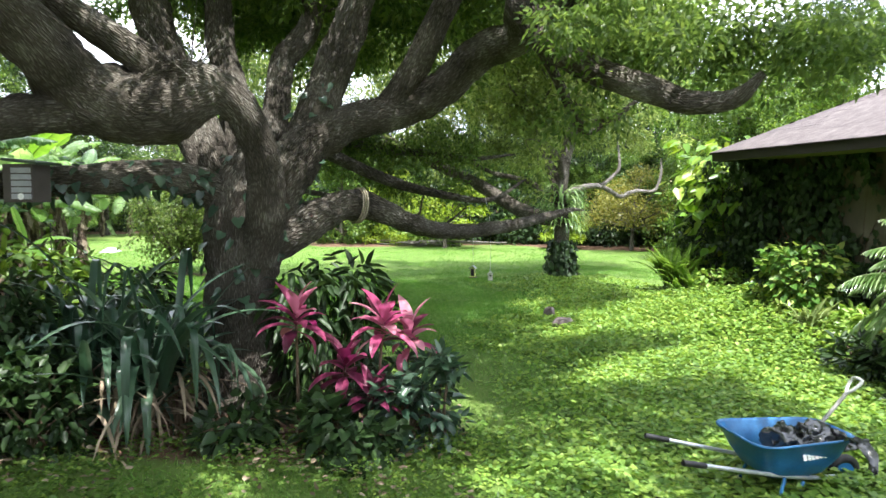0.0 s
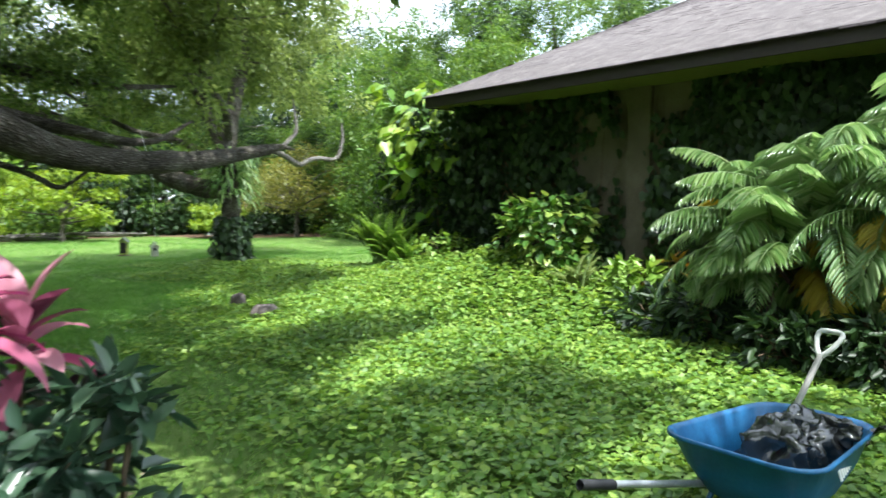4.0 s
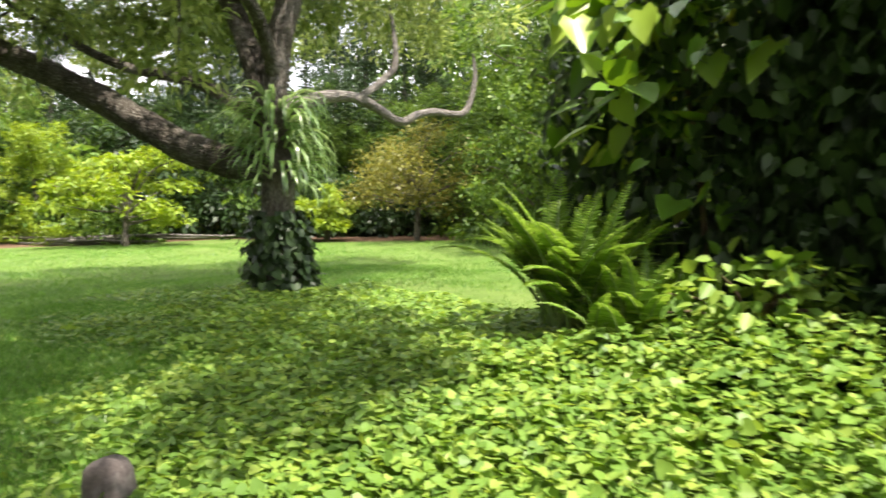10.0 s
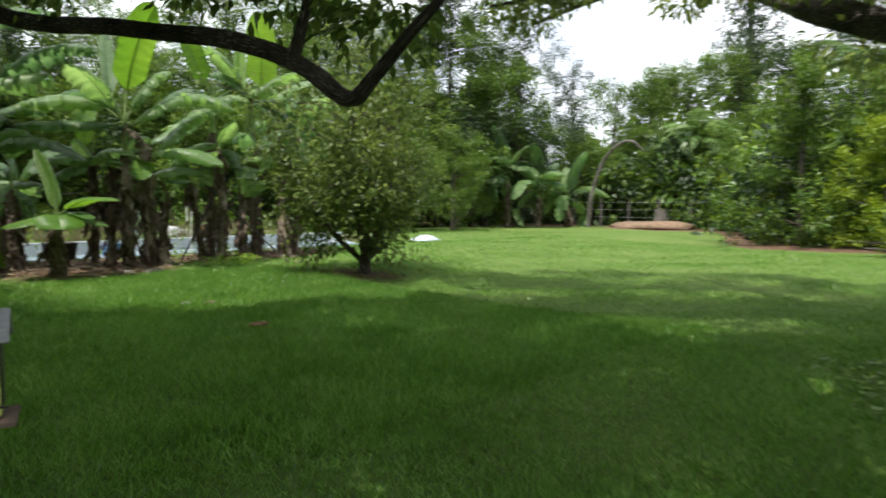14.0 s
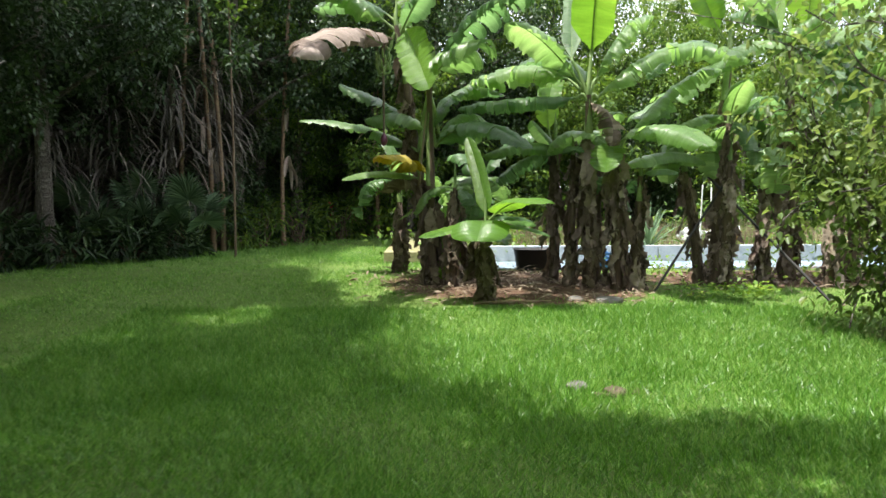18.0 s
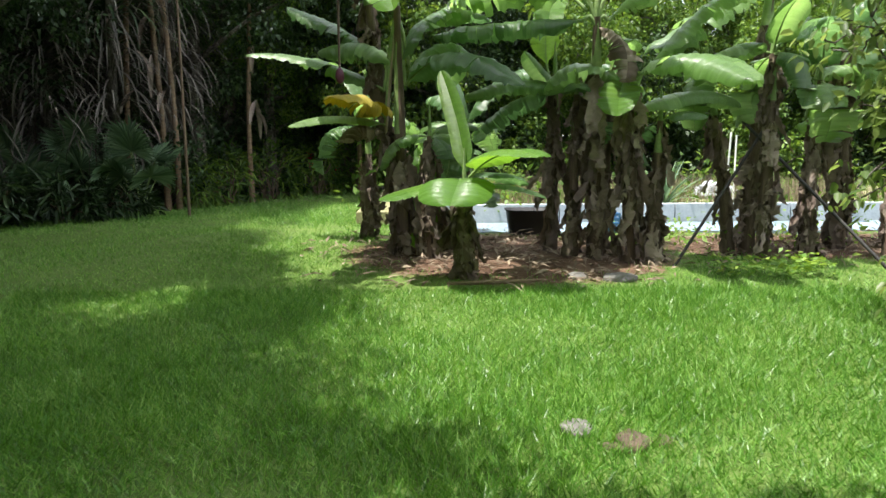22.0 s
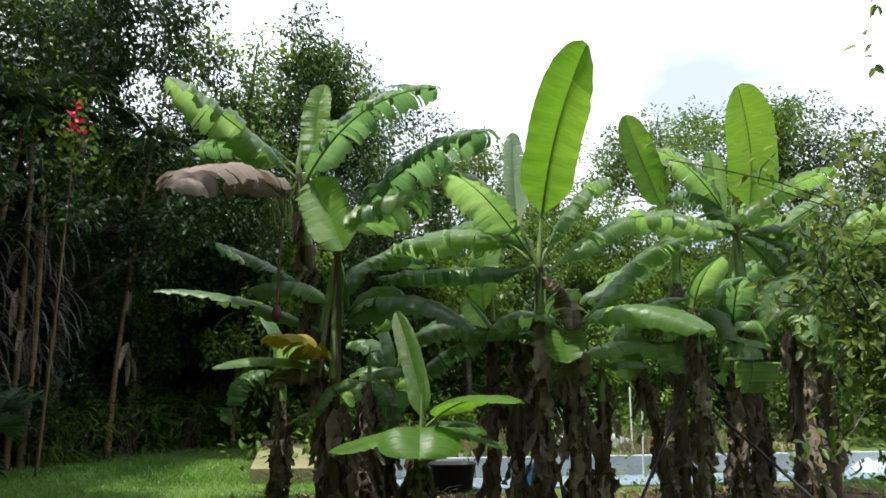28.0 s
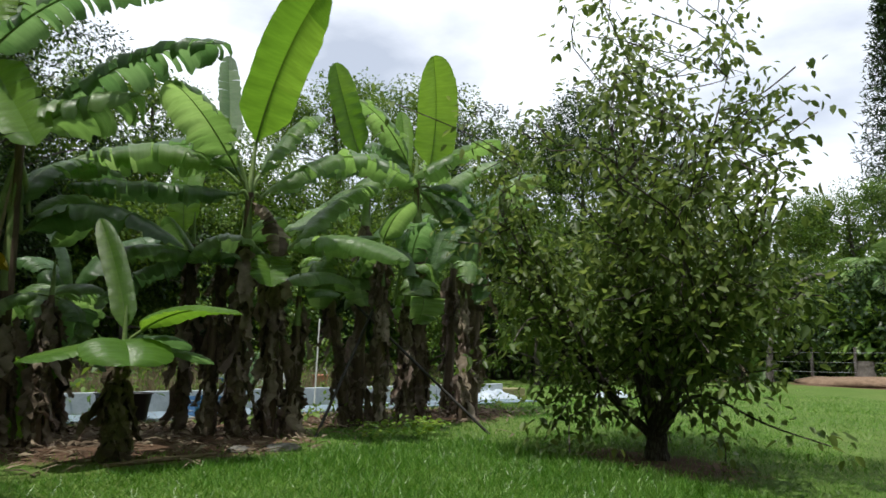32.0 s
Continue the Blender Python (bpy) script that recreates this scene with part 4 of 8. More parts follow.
t2_limb("dead_limb", [(4.6, 20.5, 2.4, 0.06), (5.0, 20.64, 2.7, 0.06), (5.21, 20.72, 3.0, 0.05), (5.2, 20.99, 3.82, 0.02)], 8, M_DEADWOOD)
t2_limb("limb", [(3.4, 20.2, 2.0, 0.10), (2.6, 20.7, 2.55, 0.09), (1.5, 21.0, 2.85, 0.07), (0.4, 21.2, 3.5, 0.04), (-0.6, 21.4, 4.2, 0.02)], 8)
t2_limb("limb", [(3.5, 20.2, 2.6, 0.10), (3.2, 19.2, 3.2, 0.09), (2.6, 17.9, 3.5, 0.06), (2.1, 16.9, 4.2, 0.03)], 8)
t2_limb("limb", [(-1.2, 22.5, 3.7, 0.09), (-2.4, 21.9, 3.85, 0.07), (-3.3, 21.3, 3.9, 0.05), (-4.3, 20.8, 3.8, 0.02)], 8)
rng = np.random.default_rng(12)
t2_dome = np.vstack([dome(rng, 270, 0.6, 20.4, 6.2, 4.0, 5.5, 7.8), np.column_stack([rng.uniform(0.8, 7.0, 140), rng.uniform(20.6, 24.5, 140), rng.uniform(3.6, 6.2, 140)]), np.column_stack([rng.uniform(0.2, 5.0, 28), rng.uniform(20.8, 25, 28), rng.uniform(3.1, 5.2, 28)]), np.column_stack([-3.6 + rng.normal(size=14) * 0.5, 21.1 + rng.normal(size=14) * 0.4, 4.1 + rng.normal(size=14) * 0.3]), np.column_stack([rng.uniform(1.0, 3.2, 16), rng.uniform(21.6, 23.5, 16), rng.uniform(2.7, 3.7, 16)])])
crown_of(mossy, M_GREYLEAF, rng, [T2[0], T2[1], T2[5], T2[6]], 55, t2_at(t2_dome), 120, 0.15, "fine grey-green leaves")


def climbing_leaves(name, rng, n, cx, cy, z0, z1, r0, r1, size, mat, parent, label="", shape=HEART):
    a, z = rng.uniform(0, 2 * np.pi, n), rng.uniform(0, 1, n)
    r = r0 + (r1 - r0) * z + rng.normal(size=n) * 0.06
    P = np.column_stack([cx + np.cos(a) * r, cy + np.sin(a) * r, z0 + (z1 - z0) * z])
    out = np.column_stack([np.cos(a), np.sin(a), np.zeros(n)])
    D = out * 0.4 + rng.normal(size=(n, 3)) * 0.4
    D[:, 2] -= 0.8
    return leaves(name, P, D, out + np.array((0, 0, 0.5)), size * rng.uniform(0.7, 1.3, n), size * rng.uniform(0.7, 1.2, n), shape, mat, parent, label)


climbing_leaves("creeper", rng, 800, T2_FOOT[0], T2_FOOT[1], -0.1, 1.15, 0.5, 0.34, 0.14, M_SHADELEAF, mossy, "dark heart-leaved creeper round the trunk")
fr = []
for k in range(330):
    a = rng.uniform(0, 360)
    fr.append(strap_arrays((T2_FOOT[0] + 0.2 * math.cos(radians(a)), T2_FOOT[1] + 0.2 * math.sin(radians(a)), rng.uniform(1.5, 2.75)), a, rng.uniform(10, 70), rng.uniform(0.45, 1.05), 0.05, rng.uniform(110, 155), 8, 0.3, half=1))
V, F, U = join_arrays(fr)
link_mesh("hanging_fern", V, F, M_PALMLEAF, mossy, "hanging strap-leaved ferns in the fork", True, U)["kind"] = "stuff"
oak.location, mossy.location = (-2.64, 9.25, -0.2), T2_FOOT
for top in (oak, mossy):
    for c in top.children:
        c.matrix_parent_inverse = Matrix.Translation(-top.location)

# ---- woods round the garden ----
def wood_tree(name, seed, height, trunk_r, spread, clumps, per, size, mat, label, category="tree", low=0.3, bark=M_BARK2, lean=0.3, wide=0.5, flat=0.9, shape=KITE):
    rng = np.random.default_rng(seed)
    t = thing(name, label, category)
    lx, ly = rng.normal() * lean, rng.normal() * lean
    pts = [(lx * s * s, ly * s * s, height * 0.9 * s - 0.3, trunk_r * (1.25 - 1.2 * s) + 0.006) for s in (0, 0.06, 0.2, 0.4, 0.6, 0.8, 1.0)]
    limb("trunk", pts, bark, t, 9, 0.05, 4, seed)
    path = smooth_path(pts, 4)
    tubes, cen = [], []
    for k in range(clumps // 9):
        s = rng.uniform(low, 0.97)
        q = path[int(s * (len(path) - 1))]
        a = rng.uniform(0, 2 * np.pi)
        reach = spread * (0.45 + 0.65 * math.sin(math.pi * min(1, (s - low) / (1 - low) * 0.8 + 0.2))) * rng.uniform(0.55, 1.1)
        d = np.array((math.cos(a), math.sin(a), rng.uniform(0.1, 0.7)))
        bp = [(*q[:3], max(0.02, q[3] * 0.45))]
        for f in (0.4, 0.75, 1.0):
            e = q[:3] + d * reach * f + rng.normal(size=3) * 0.08 * reach
            bp.append((*e, max(0.008, q[3] * 0.4 * (1.05 - f))))
            for _ in range(3):
                cen.append(e + rng.normal(size=3) * spread * 0.16)
        tubes.append(tube_arrays(smooth_path(bp, 3), 5))
    V, F, U = join_arrays(tubes)
    link_mesh("branch_work", V, F, bark, t, "", True, U)["kind"] = "stuff"
    for f in np.linspace(0.72, 1.0, 12):  # leaves up to the tip
        cen.append(path[int(f * (len(path) - 1))][:3] + rng.normal(size=3) * spread * 0.07 * (1.6 - f))
    cen = np.array(cen)
    P, D, N = cloud(rng, cen, rng.uniform(0.10, 0.22, len(cen)) * spread, per, flat)
    L = rng.uniform(0.7, 1.3, len(P)) * size
    leaves("crown", P, D, N, L, L * wide, shape, mat, t)
    return t


WOODS = [
    wood_tree("forest_tree", 21, 13.0, 0.24, 3.6, 170, 120, 0.145, M_BACKLEAF, "tall leafy green forest tree at the garden's edge"),
    wood_tree("forest_tree", 22, 10.5, 0.18, 3.2, 150, 110, 0.15, M_BACKLEAF, "tall leafy green forest tree at the garden's edge", low=0.2),
    # this kind and the other dark one have shade in the leaf colour
    wood_tree("forest_tree", 23, 15.0, 0.18, 3.9, 160, 110, 0.155, M_SHADELEAF, "tall green forest tree, leaves coloured dark for deep shade", low=0.35),
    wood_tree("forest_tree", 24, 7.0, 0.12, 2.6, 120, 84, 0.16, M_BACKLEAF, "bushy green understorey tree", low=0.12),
    wood_tree("forest_tree", 25, 5.0, 0.09, 2.3, 110, 84, 0.15, M_SHADELEAF, "bushy understorey tree, leaves coloured dark for deep shade", low=0.08),
    wood_tree("forest_tree", 26, 6.0, 0.10, 2.3, 110, 84, 0.15, M_LIMELEAF, "bushy yellow-green understorey tree", low=0.12),
]
used = set()


def plant_wood(kind, x, y, scale, turn):
    m = pose(x, y, float(ground_z(x, y)), 0, 0, turn) @ Matrix.Scale(scale, 4)
    if kind in used:
        o = copy_thing(WOODS[kind], m)
    else:
        o = WOODS[kind]
        o.matrix_basis = m
        used.add(kind)
    o["group"] = "trees of the wood"


rng = np.random.default_rng(31)
# north edge
for x in np.arange(-30, 27, 3.1):
    edge = 40 + 1.6 * math.sin(x * 0.3) + (9 if x < -8 else 0)
    plant_wood(int(rng.choice([3, 4, 5, 3, 1])), x + rng.normal() * 0.8, edge + 1.5 + rng.normal() * 0.7, rng.uniform(0.75, 1.05), rng.uniform(0, 360))
    gap = -28 < x < -16.5
    plant_wood(int(rng.choice([0, 1, 1, 2])), x + rng.normal(), edge + 5 + rng.normal(), rng.uniform(0.75, 1.05) * (0.66 if gap else 1.0), rng.uniform(0, 360))
    if x > -16 or x < -28:
        plant_wood(int(rng.choice([0, 2, 2])), x + rng.normal(), edge + 10 + rng.normal(), rng.uniform(0.9, 1.15), rng.uniform(0, 360))
# east, behind the house
for y in np.arange(19, 40, 3.2):
    plant_wood(int(rng.choice([1, 3, 4])), 13 + rng.normal() + 0.35 * abs(y - 30), y, rng.uniform(0.8, 1.05), rng.uniform(0, 360))
    plant_wood(int(rng.choice([0, 1, 2])), 18 + rng.normal() + 0.2 * abs(y - 30), y, rng.uniform(0.8, 1.1), rng.uniform(0, 360))
# the dark wood in the west
for y in np.arange(-8, 17, 2.3):
    x = -20.5 - 0.75 * max(0, y - 8) + rng.normal() * 0.6
    plant_wood(int(rng.choice([4, 4, 2])), x + 0.9, y, rng.uniform(0.8, 1.15), rng.uniform(0, 360))
    plant_wood(2, x - 3.2, y + rng.normal() * 0.5, rng.uniform(0.85, 1.1), rng.uniform(0, 360))
    plant_wood(int(rng.choice([0, 2])), x - 7.5, y + rng.normal(), rng.uniform(0.9, 1.15), rng.uniform(0, 360))
# the trees at x -11.5 to -15.6 are added to shade the lawn
for x, y, k, s in ((-27.5, 18.5, 1, 0.95), (-25, 22.5, 1, 0.85), (-27.5, 25.5, 1, 1.02), (-25.5, 28.5, 1, 0.92), (-28, 32, 1, 1.1), (-25.5, 34, 0, 0.92), (-22.5, 17, 3, 0.85), (-23.5, 19.5, 4, 1.1), (-22.5, 22, 3, 0.8), (-24, 24.5, 4, 1.15), (-23, 27, 3, 0.8), (-24.5, 29.5, 4, 1.15), (-23, 32, 3, 0.85), (-25.5, 21, 3, 1.0), (-26, 26, 3, 1.0), (-26, 31, 3, 1.0), (-27, 35, 3, 1.0), (-17.5, 8.0, 2, 0.85), (-21.0, 7.0, 0, 1.15), (-11.5, 7.3, 2, 0.95), (-14.5, 8.0, 2, 1.0), (-13.0, 9.6, 2, 0.95), (-15.4, 8.6, 2, 0.85), (-15.6, 10.0, 2, 1.05), (-20.0, 12.6, 2, 1.1), (-25, 34, 0, 0.85), (-22.5, 31, 1, 0.95), (-26.5, 30, 0, 0.85), (-21.0, 35.5, 1, 0.95), (-22.6, 13.6, 0, 1.25), (-24.5, 11.5, 0, 1.2), (-21.0, 9.0, 0, 1.25), (-19.0, 6.0, 0, 1.2), (-26.5, 13.0, 0, 1.1), (-16.8, 6.6, 2, 0.95), (-20.5, 10.2, 2, 1.0), (-21.5, 7.5, 2, 1.0), (-22.5, 11.5, 2, 0.95), (-20, 3.5, 2, 0.95), (-25.5, 14.5, 2, 0.85), (-24.5, 16.2, 2, 0.8), (-22.0, 11.4, 4, 1.1), (-25.2, 13.4, 4, 1.2), (-19.2, 11.6, 4, 1.0), (-26.8, 16.4, 4, 1.3), (-26.0, 18.6, 0, 0.8), (-30, 18.5, 2, 0.85), (-26.5, 23.2, 0, 0.72), (-29, 26.5, 0, 0.75), (-31, 31.5, 0, 0.75), (13.5, 24.0, 1, 1.2), (16.0, 21.5, 0, 1.0), (13.5, 32.5, 3, 1.35), (19.5, 24.5, 0, 1.15), (15.5, 28.5, 2, 1.0), (-19.5, 10.8, 4, 0.9), (-16.5, 4.5, 2, 0.9), (-28.5, 17.5, 2, 0.9), (-31, 20.5, 3, 0.95), (-30, 24, 3, 0.9), (-33, 22, 1, 0.8), (-34, 27, 3, 1.0), (-30.5, 29, 4, 1.0), (-36, 31, 1, 0.85), (-33, 34, 3, 1.05),
                   (-38, 25, 0, 0.75), (-40, 36, 1, 0.9), (-29, 37, 3, 0.95), (-27, 42, 3, 1.0), (-26.5, 45.5, 3, 1.35), (14.0, 36.0, 1, 1.15), (12.2, 38.5, 0, 0.98), (16.5, 33.5, 0, 1.0), (-19.6, 37.6, 1, 0.8), (-21.8, 40.2, 1, 0.85), (-27.0, 27.5, 0, 0.76), (-28.2, 30.2, 0, 0.78), (-26.6, 33.6, 0, 0.74), (-25.6, 24.4, 1, 0.95), (-26.4, 20.8, 1, 0.92), (-3.5, 45.0, 2, 0.95), (-1.0, 46.5, 2, 1.0), (1.6, 44.6, 2, 0.9), (4.2, 45.6, 2, 1.0), (6.8, 44.2, 2, 0.95), (9.4, 43.5, 2, 0.9), (11.8, 40.5, 2, 0.85)):
    plant_wood(k, x, y, s, rng.uniform(0, 360))
# tall trees behind the bananas and beyond the far corner: place, kind, height
for k, (x, y, kind, high) in enumerate(((-25.5, 17.6, 0, 11.5), (-28.5, 20.0, 0, 11.0), (-26.0, 21.6, 1, 9.8), (-28.0, 24.2, 0, 11.2), (-25.4, 25.0, 1, 8.6), (-27.6, 28.0, 1, 9.6), (-30.5, 27.0, 0, 10.0), (-28.0, 31.6, 0, 13.0), (-25.6, 29.8, 1, 8.6), (-30.0, 35.4, 0, 14.6), (-26.8, 34.6, 1, 10.0), (-33.0, 40.0, 0, 13.5),
                                        (-21.2, 44.6, 2, 11.5), (-23.6, 41.6, 2, 13.0), (-26.4, 39.6, 0, 12.5), (-22.6, 43.2, 0, 10.5), (-24.8, 39.0, 1, 9.0), (-27.6, 37.4, 2, 12.5),
                                        (-22.5, 12.6, 2, 13.5), (-25.0, 15.4, 0, 13.0), (-21.5, 9.5, 0, 13.5), (-23.6, 18.4, 2, 12.0), (-24.0, 5.0, 2, 13.0),
                                        (-22.6, 56.0, 0, 10.0), (-20.6, 57.4, 0, 10.6), (-18.2, 58.4, 0, 11.4), (-15.6, 59.4, 0, 11.6), (-13.0, 60.0, 0, 11.8),
                                        (-24.8, 41.4, 2, 13.5), (-22.4, 42.0, 1, 11.0), (-25.6, 37.8, 1, 10.5), (2.0, 45.4, 2, 12.0), (5.0, 44.6, 2, 12.5), (8.2, 44.4, 2, 12.0), (11.0, 42.6, 2, 12.5), (13.6, 40.2, 2, 12.0), (15.4, 36.4, 0, 11.0), (17.0, 32.0, 2, 12.0), (6.8, 41.8, 1, 6.5), (10.4, 40.0, 1, 6.0), (13.0, 36.8, 1, 6.0), (14.2, 25.6, 1, 9.6), (12.4, 29.6, 1, 9.4), (17.4, 26.4, 0, 11.0), (15.6, 31.0, 1, 10.4), (20.5, 27.5, 0, 11.4), (23.8, 29.0, 1, 10.4), (19.0, 23.4, 1, 9.0))):
    plant_wood(kind, x, y, high / (12.3, 10.5, 14.3)[kind] / WOODS[kind].scale[0], k * 77.0)
# south, behind the walk's start
for x in np.arange(-16, 8, 3.6):
    plant_wood(int(rng.choice([1, 3, 2])), x, -5 + rng.normal(), rng.uniform(0.8, 1.0), rng.uniform(0, 360))


def thicket(name, seed, line, n, height, size, mat, label, deep=1.6):
    """Low growth in a band along a line."""
    rng = np.random.default_rng(seed)
    line = np.asarray(line, float)
    t = rng.uniform(0, len(line) - 1.001, n)
    i = t.astype(int)
    c = line[i] + (line[i + 1] - line[i]) * (t - i)[:, None]
    c = np.column_stack([c + rng.normal(size=(n, 2)) * deep * 0.5, np.zeros(n)])
    c[:, 2] = ground_z(c[:, 0], c[:, 1]) + rng.uniform(0.02, 1, n) ** 1.4 * height * (0.6 + 0.5 * np.sin(t * 9) * np.sin(t * 4.3 + 1))
    P, D, N = cloud(rng, c, 0.55, 26)
    L = rng.uniform(0.6, 1.4, len(P)) * size
    return tagged(leaves(name, P, D, N, L, L * 0.5, KITE, mat), label, "undergrowth", kind="stuff")


# the first two bands use the leaf colour darkened for shade
thicket("undergrowth", 51, [(-34, 47), (-22, 50), (-11, 50), (-7, 43), (0, 42), (8, 40), (16, 41), (26, 40)], 2200, 4.6, 0.28, M_SHADELEAF, "dark undergrowth along the back of the lawn")
thicket("undergrowth", 52, [(-16.5, -4), (-18.5, 5), (-20, 9), (-25, 12), (-31, 14), (-34, 22), (-34, 34), (-32, 46)], 2200, 4.2, 0.28, M_SHADELEAF, "dark undergrowth along the edge of the wood")
thicket("undergrowth", 53, [(-24, 12.2), (-29, 15.5), (-32, 20), (-31, 27), (-29, 34)], 420, 1.4, 0.2, M_BACKLEAF, "low green shrubs along the wood's edge", 1.0)
thicket("undergrowth", 54, [(12, 18), (13.5, 24), (13, 30), (12, 36), (14, 41)], 380, 3.0, 0.22, M_BACKLEAF, "green shrubs beyond the house", 1.8)
thicket("undergrowth", 55, [(-13, 48.5), (-8.5, 47.5), (-6, 43.5), (-3, 40), (1, 39.3)], 300, 2.4, 0.24, M_BACKLEAF, "green shrubs at the far side of the lawn", 1.6)


def far_woods():
    """The woods beyond, all round, as one mass of large leaves."""
    rng = np.random.default_rng(60)
    n = 3600
    a = rng.uniform(0, 2 * np.pi, n)
    r = rng.uniform(0, 9, n)
    cx, cy = -6 + np.cos(a) * (46 + r), 20 + np.sin(a) * (42 + r)
    top = 8.0 + 2.0 * np.sin(a * 7) + 1.5 * np.sin(a * 17 + 1) - 5.0 * np.exp(-((a - 2.1) / 0.17) ** 2)
    c = np.column_stack([cx, cy, rng.uniform(0, 1, n) ** 0.8 * top])
    P, D, N = cloud(rng, c, 1.5, 16)
    L = rng.uniform(0.5, 1.0, len(P))
    tagged(leaves("far_woods", P, D, N, L, L * 0.55, KITE, M_BACKLEAF), "dense green woods in the distance all round", "woods", kind="stuff")


far_woods()

# ---- the banana grove ----
def seat(ob, place):
    """Puts a thing's origin at its base while its parts stay where they are."""
    ob.location = place
    for c in ob.children:
        c.matrix_parent_inverse = Matrix.Translation(-Vector(place))
    return ob


def bend(p0, p1, p2, n):
    """A smooth line through three points, evenly divided."""
    t = np.linspace(0, 1, 81)[:, None]
    p0, p1, p2 = (np.asarray(p, float) for p in (p0, p1, p2))
    q = 2 * p1 - (p0 + p2) / 2
    c = (1 - t) ** 2 * p0 + 2 * t * (1 - t) * q + t * t * p2
    run = np.concatenate([[0], np.cumsum(np.linalg.norm(np.diff(c, axis=0), axis=1))])
    u = np.linspace(0, run[-1], n + 1)
    return np.stack([np.interp(u, run, c[:, i]) for i in range(3)], 1), run[-1]


def banana_leaf(rng, parent, p0, p1, p2, width, mat=None, tear=0.25, sag=0.35, stalk=0.12, face=0, label=""):
    """One leaf: stalk and midrib, and a blade in two halves, torn across into strips."""
    n = 34
    s = np.linspace(0, 1, n + 1)
    c, length = bend(p0, p1, p2, n)
    d = unit(np.gradient(c, axis=0))
    hint = np.array((0.9, -0.32, 0.1)) if face else np.array((0, 0, 1.0))
    side = unit(np.cross(hint, d) + 1e-4)
    up = np.cross(d, side)
    t = np.clip((s - stalk) / (1 - stalk), 0, 1)
    w = width / 2 * np.minimum(1, (t / 0.16 + 0.02)) ** 0.6 * np.sqrt(np.clip(1 - np.maximum(0, (t - 0.58) / 0.425) ** 2.3, 0.0, 1))
    i0 = int(stalk * n)
    wider = 1.12 if face else 1.7
    parts = []
    Q = np.array((0.0, 0.25, 0.55, 0.8, 1.0))
    for sgn in (-1, 1):
        i = i0
        while i < n:
            j = i + 1
            while j < n and rng.uniform() > tear:
                j += 1
            fall = sag * (rng.uniform(0.65, 1.45) if tear > 0.08 else 1.0)
            k = np.arange(i, j + 1)
            mid = (k - k.mean()) / max(1, len(k) - 1)
            pull = -mid * (0.26 if tear > 0.08 else 0.0) * length / n
            rip = 1 + rng.normal(size=len(k)) * (0.05 if tear > 0.08 else 0.012)
            V, U = [], []
            for q in Q:
                h = np.linspace(0, q, 9)
                arc = radians(24) - fall * 2.1 * h
                lat = w[k] * wider * np.cos(arc).mean() * q * rip
                dn = w[k] * wider * (np.sin(arc).mean() * q + (0.015 if tear < 0.06 else 0.05) * q * np.sin(k * 1.7 + sgn + fall * 9) + (0.012 if face or tear < 0.06 else 0.03) * q * (k % 2 * 2 - 1)) * rip
                V.append(c[k] + side[k] * (sgn * lat)[:, None] + up[k] * dn[:, None] + d[k] * (pull * q * q)[:, None])
                U.append(np.stack([s[k] * length, np.full(len(k), q)], 1))
            V, U = np.stack(V, 1).reshape(-1, 3), np.stack(U, 1).reshape(-1, 2)
            m = len(Q)
            ii, jj = np.meshgrid(np.arange(len(k) - 1), np.arange(m - 1), indexing="ij")
            F = np.stack([ii * m + jj, (ii + 1) * m + jj, (ii + 1) * m + jj + 1, ii * m + jj + 1], -1).reshape(-1, 4)
            parts.append((V, F if sgn > 0 else F[:, ::-1], U))
            i = j
    V, F, U = join_arrays(parts)
    leaf = link_mesh("leaf", V, F, mat or M_BANANA, parent, label, True, U)
    r = np.interp(s, (0, stalk, 1), (0.026, 0.016, 0.003)) * (length / 2.2) ** 0.5
    V, F, U = tube_arrays(np.column_stack([c - up * 0.008, r]), 6)
    link_mesh("midrib", V, F, M_BGREEN if mat is not M_BANANADEAD else M_DRY, leaf, "", True, U)
    return leaf


def dead_leaf(rng, parent, base, az, length, width):
    """A withered sheath or leaf that hangs down the stem: papery, curled and torn."""
    V, F, U = strap_arrays(base, az, rng.uniform(-90, -70), length, width, rng.uniform(-22, 25), 9, rng.uniform(-0.9, 0.9), 0.7, 0.12, rng.uniform(-60, 60))
    m = 5
    row = np.arange(len(V)) // m
    V = V + rng.normal(size=V.shape) * 0.02
    lobe = np.repeat(rng.uniform(0, 0.28, m)[None], 10, 0).ravel()
    V[:, 2] += lobe * length * np.clip(row / 9 - 0.55, 0, 1)
    link_mesh("dead_leaf", V, F, M_BANANADEAD if rng.uniform() < 0.62 else M_PAPER, parent, "", True, U)


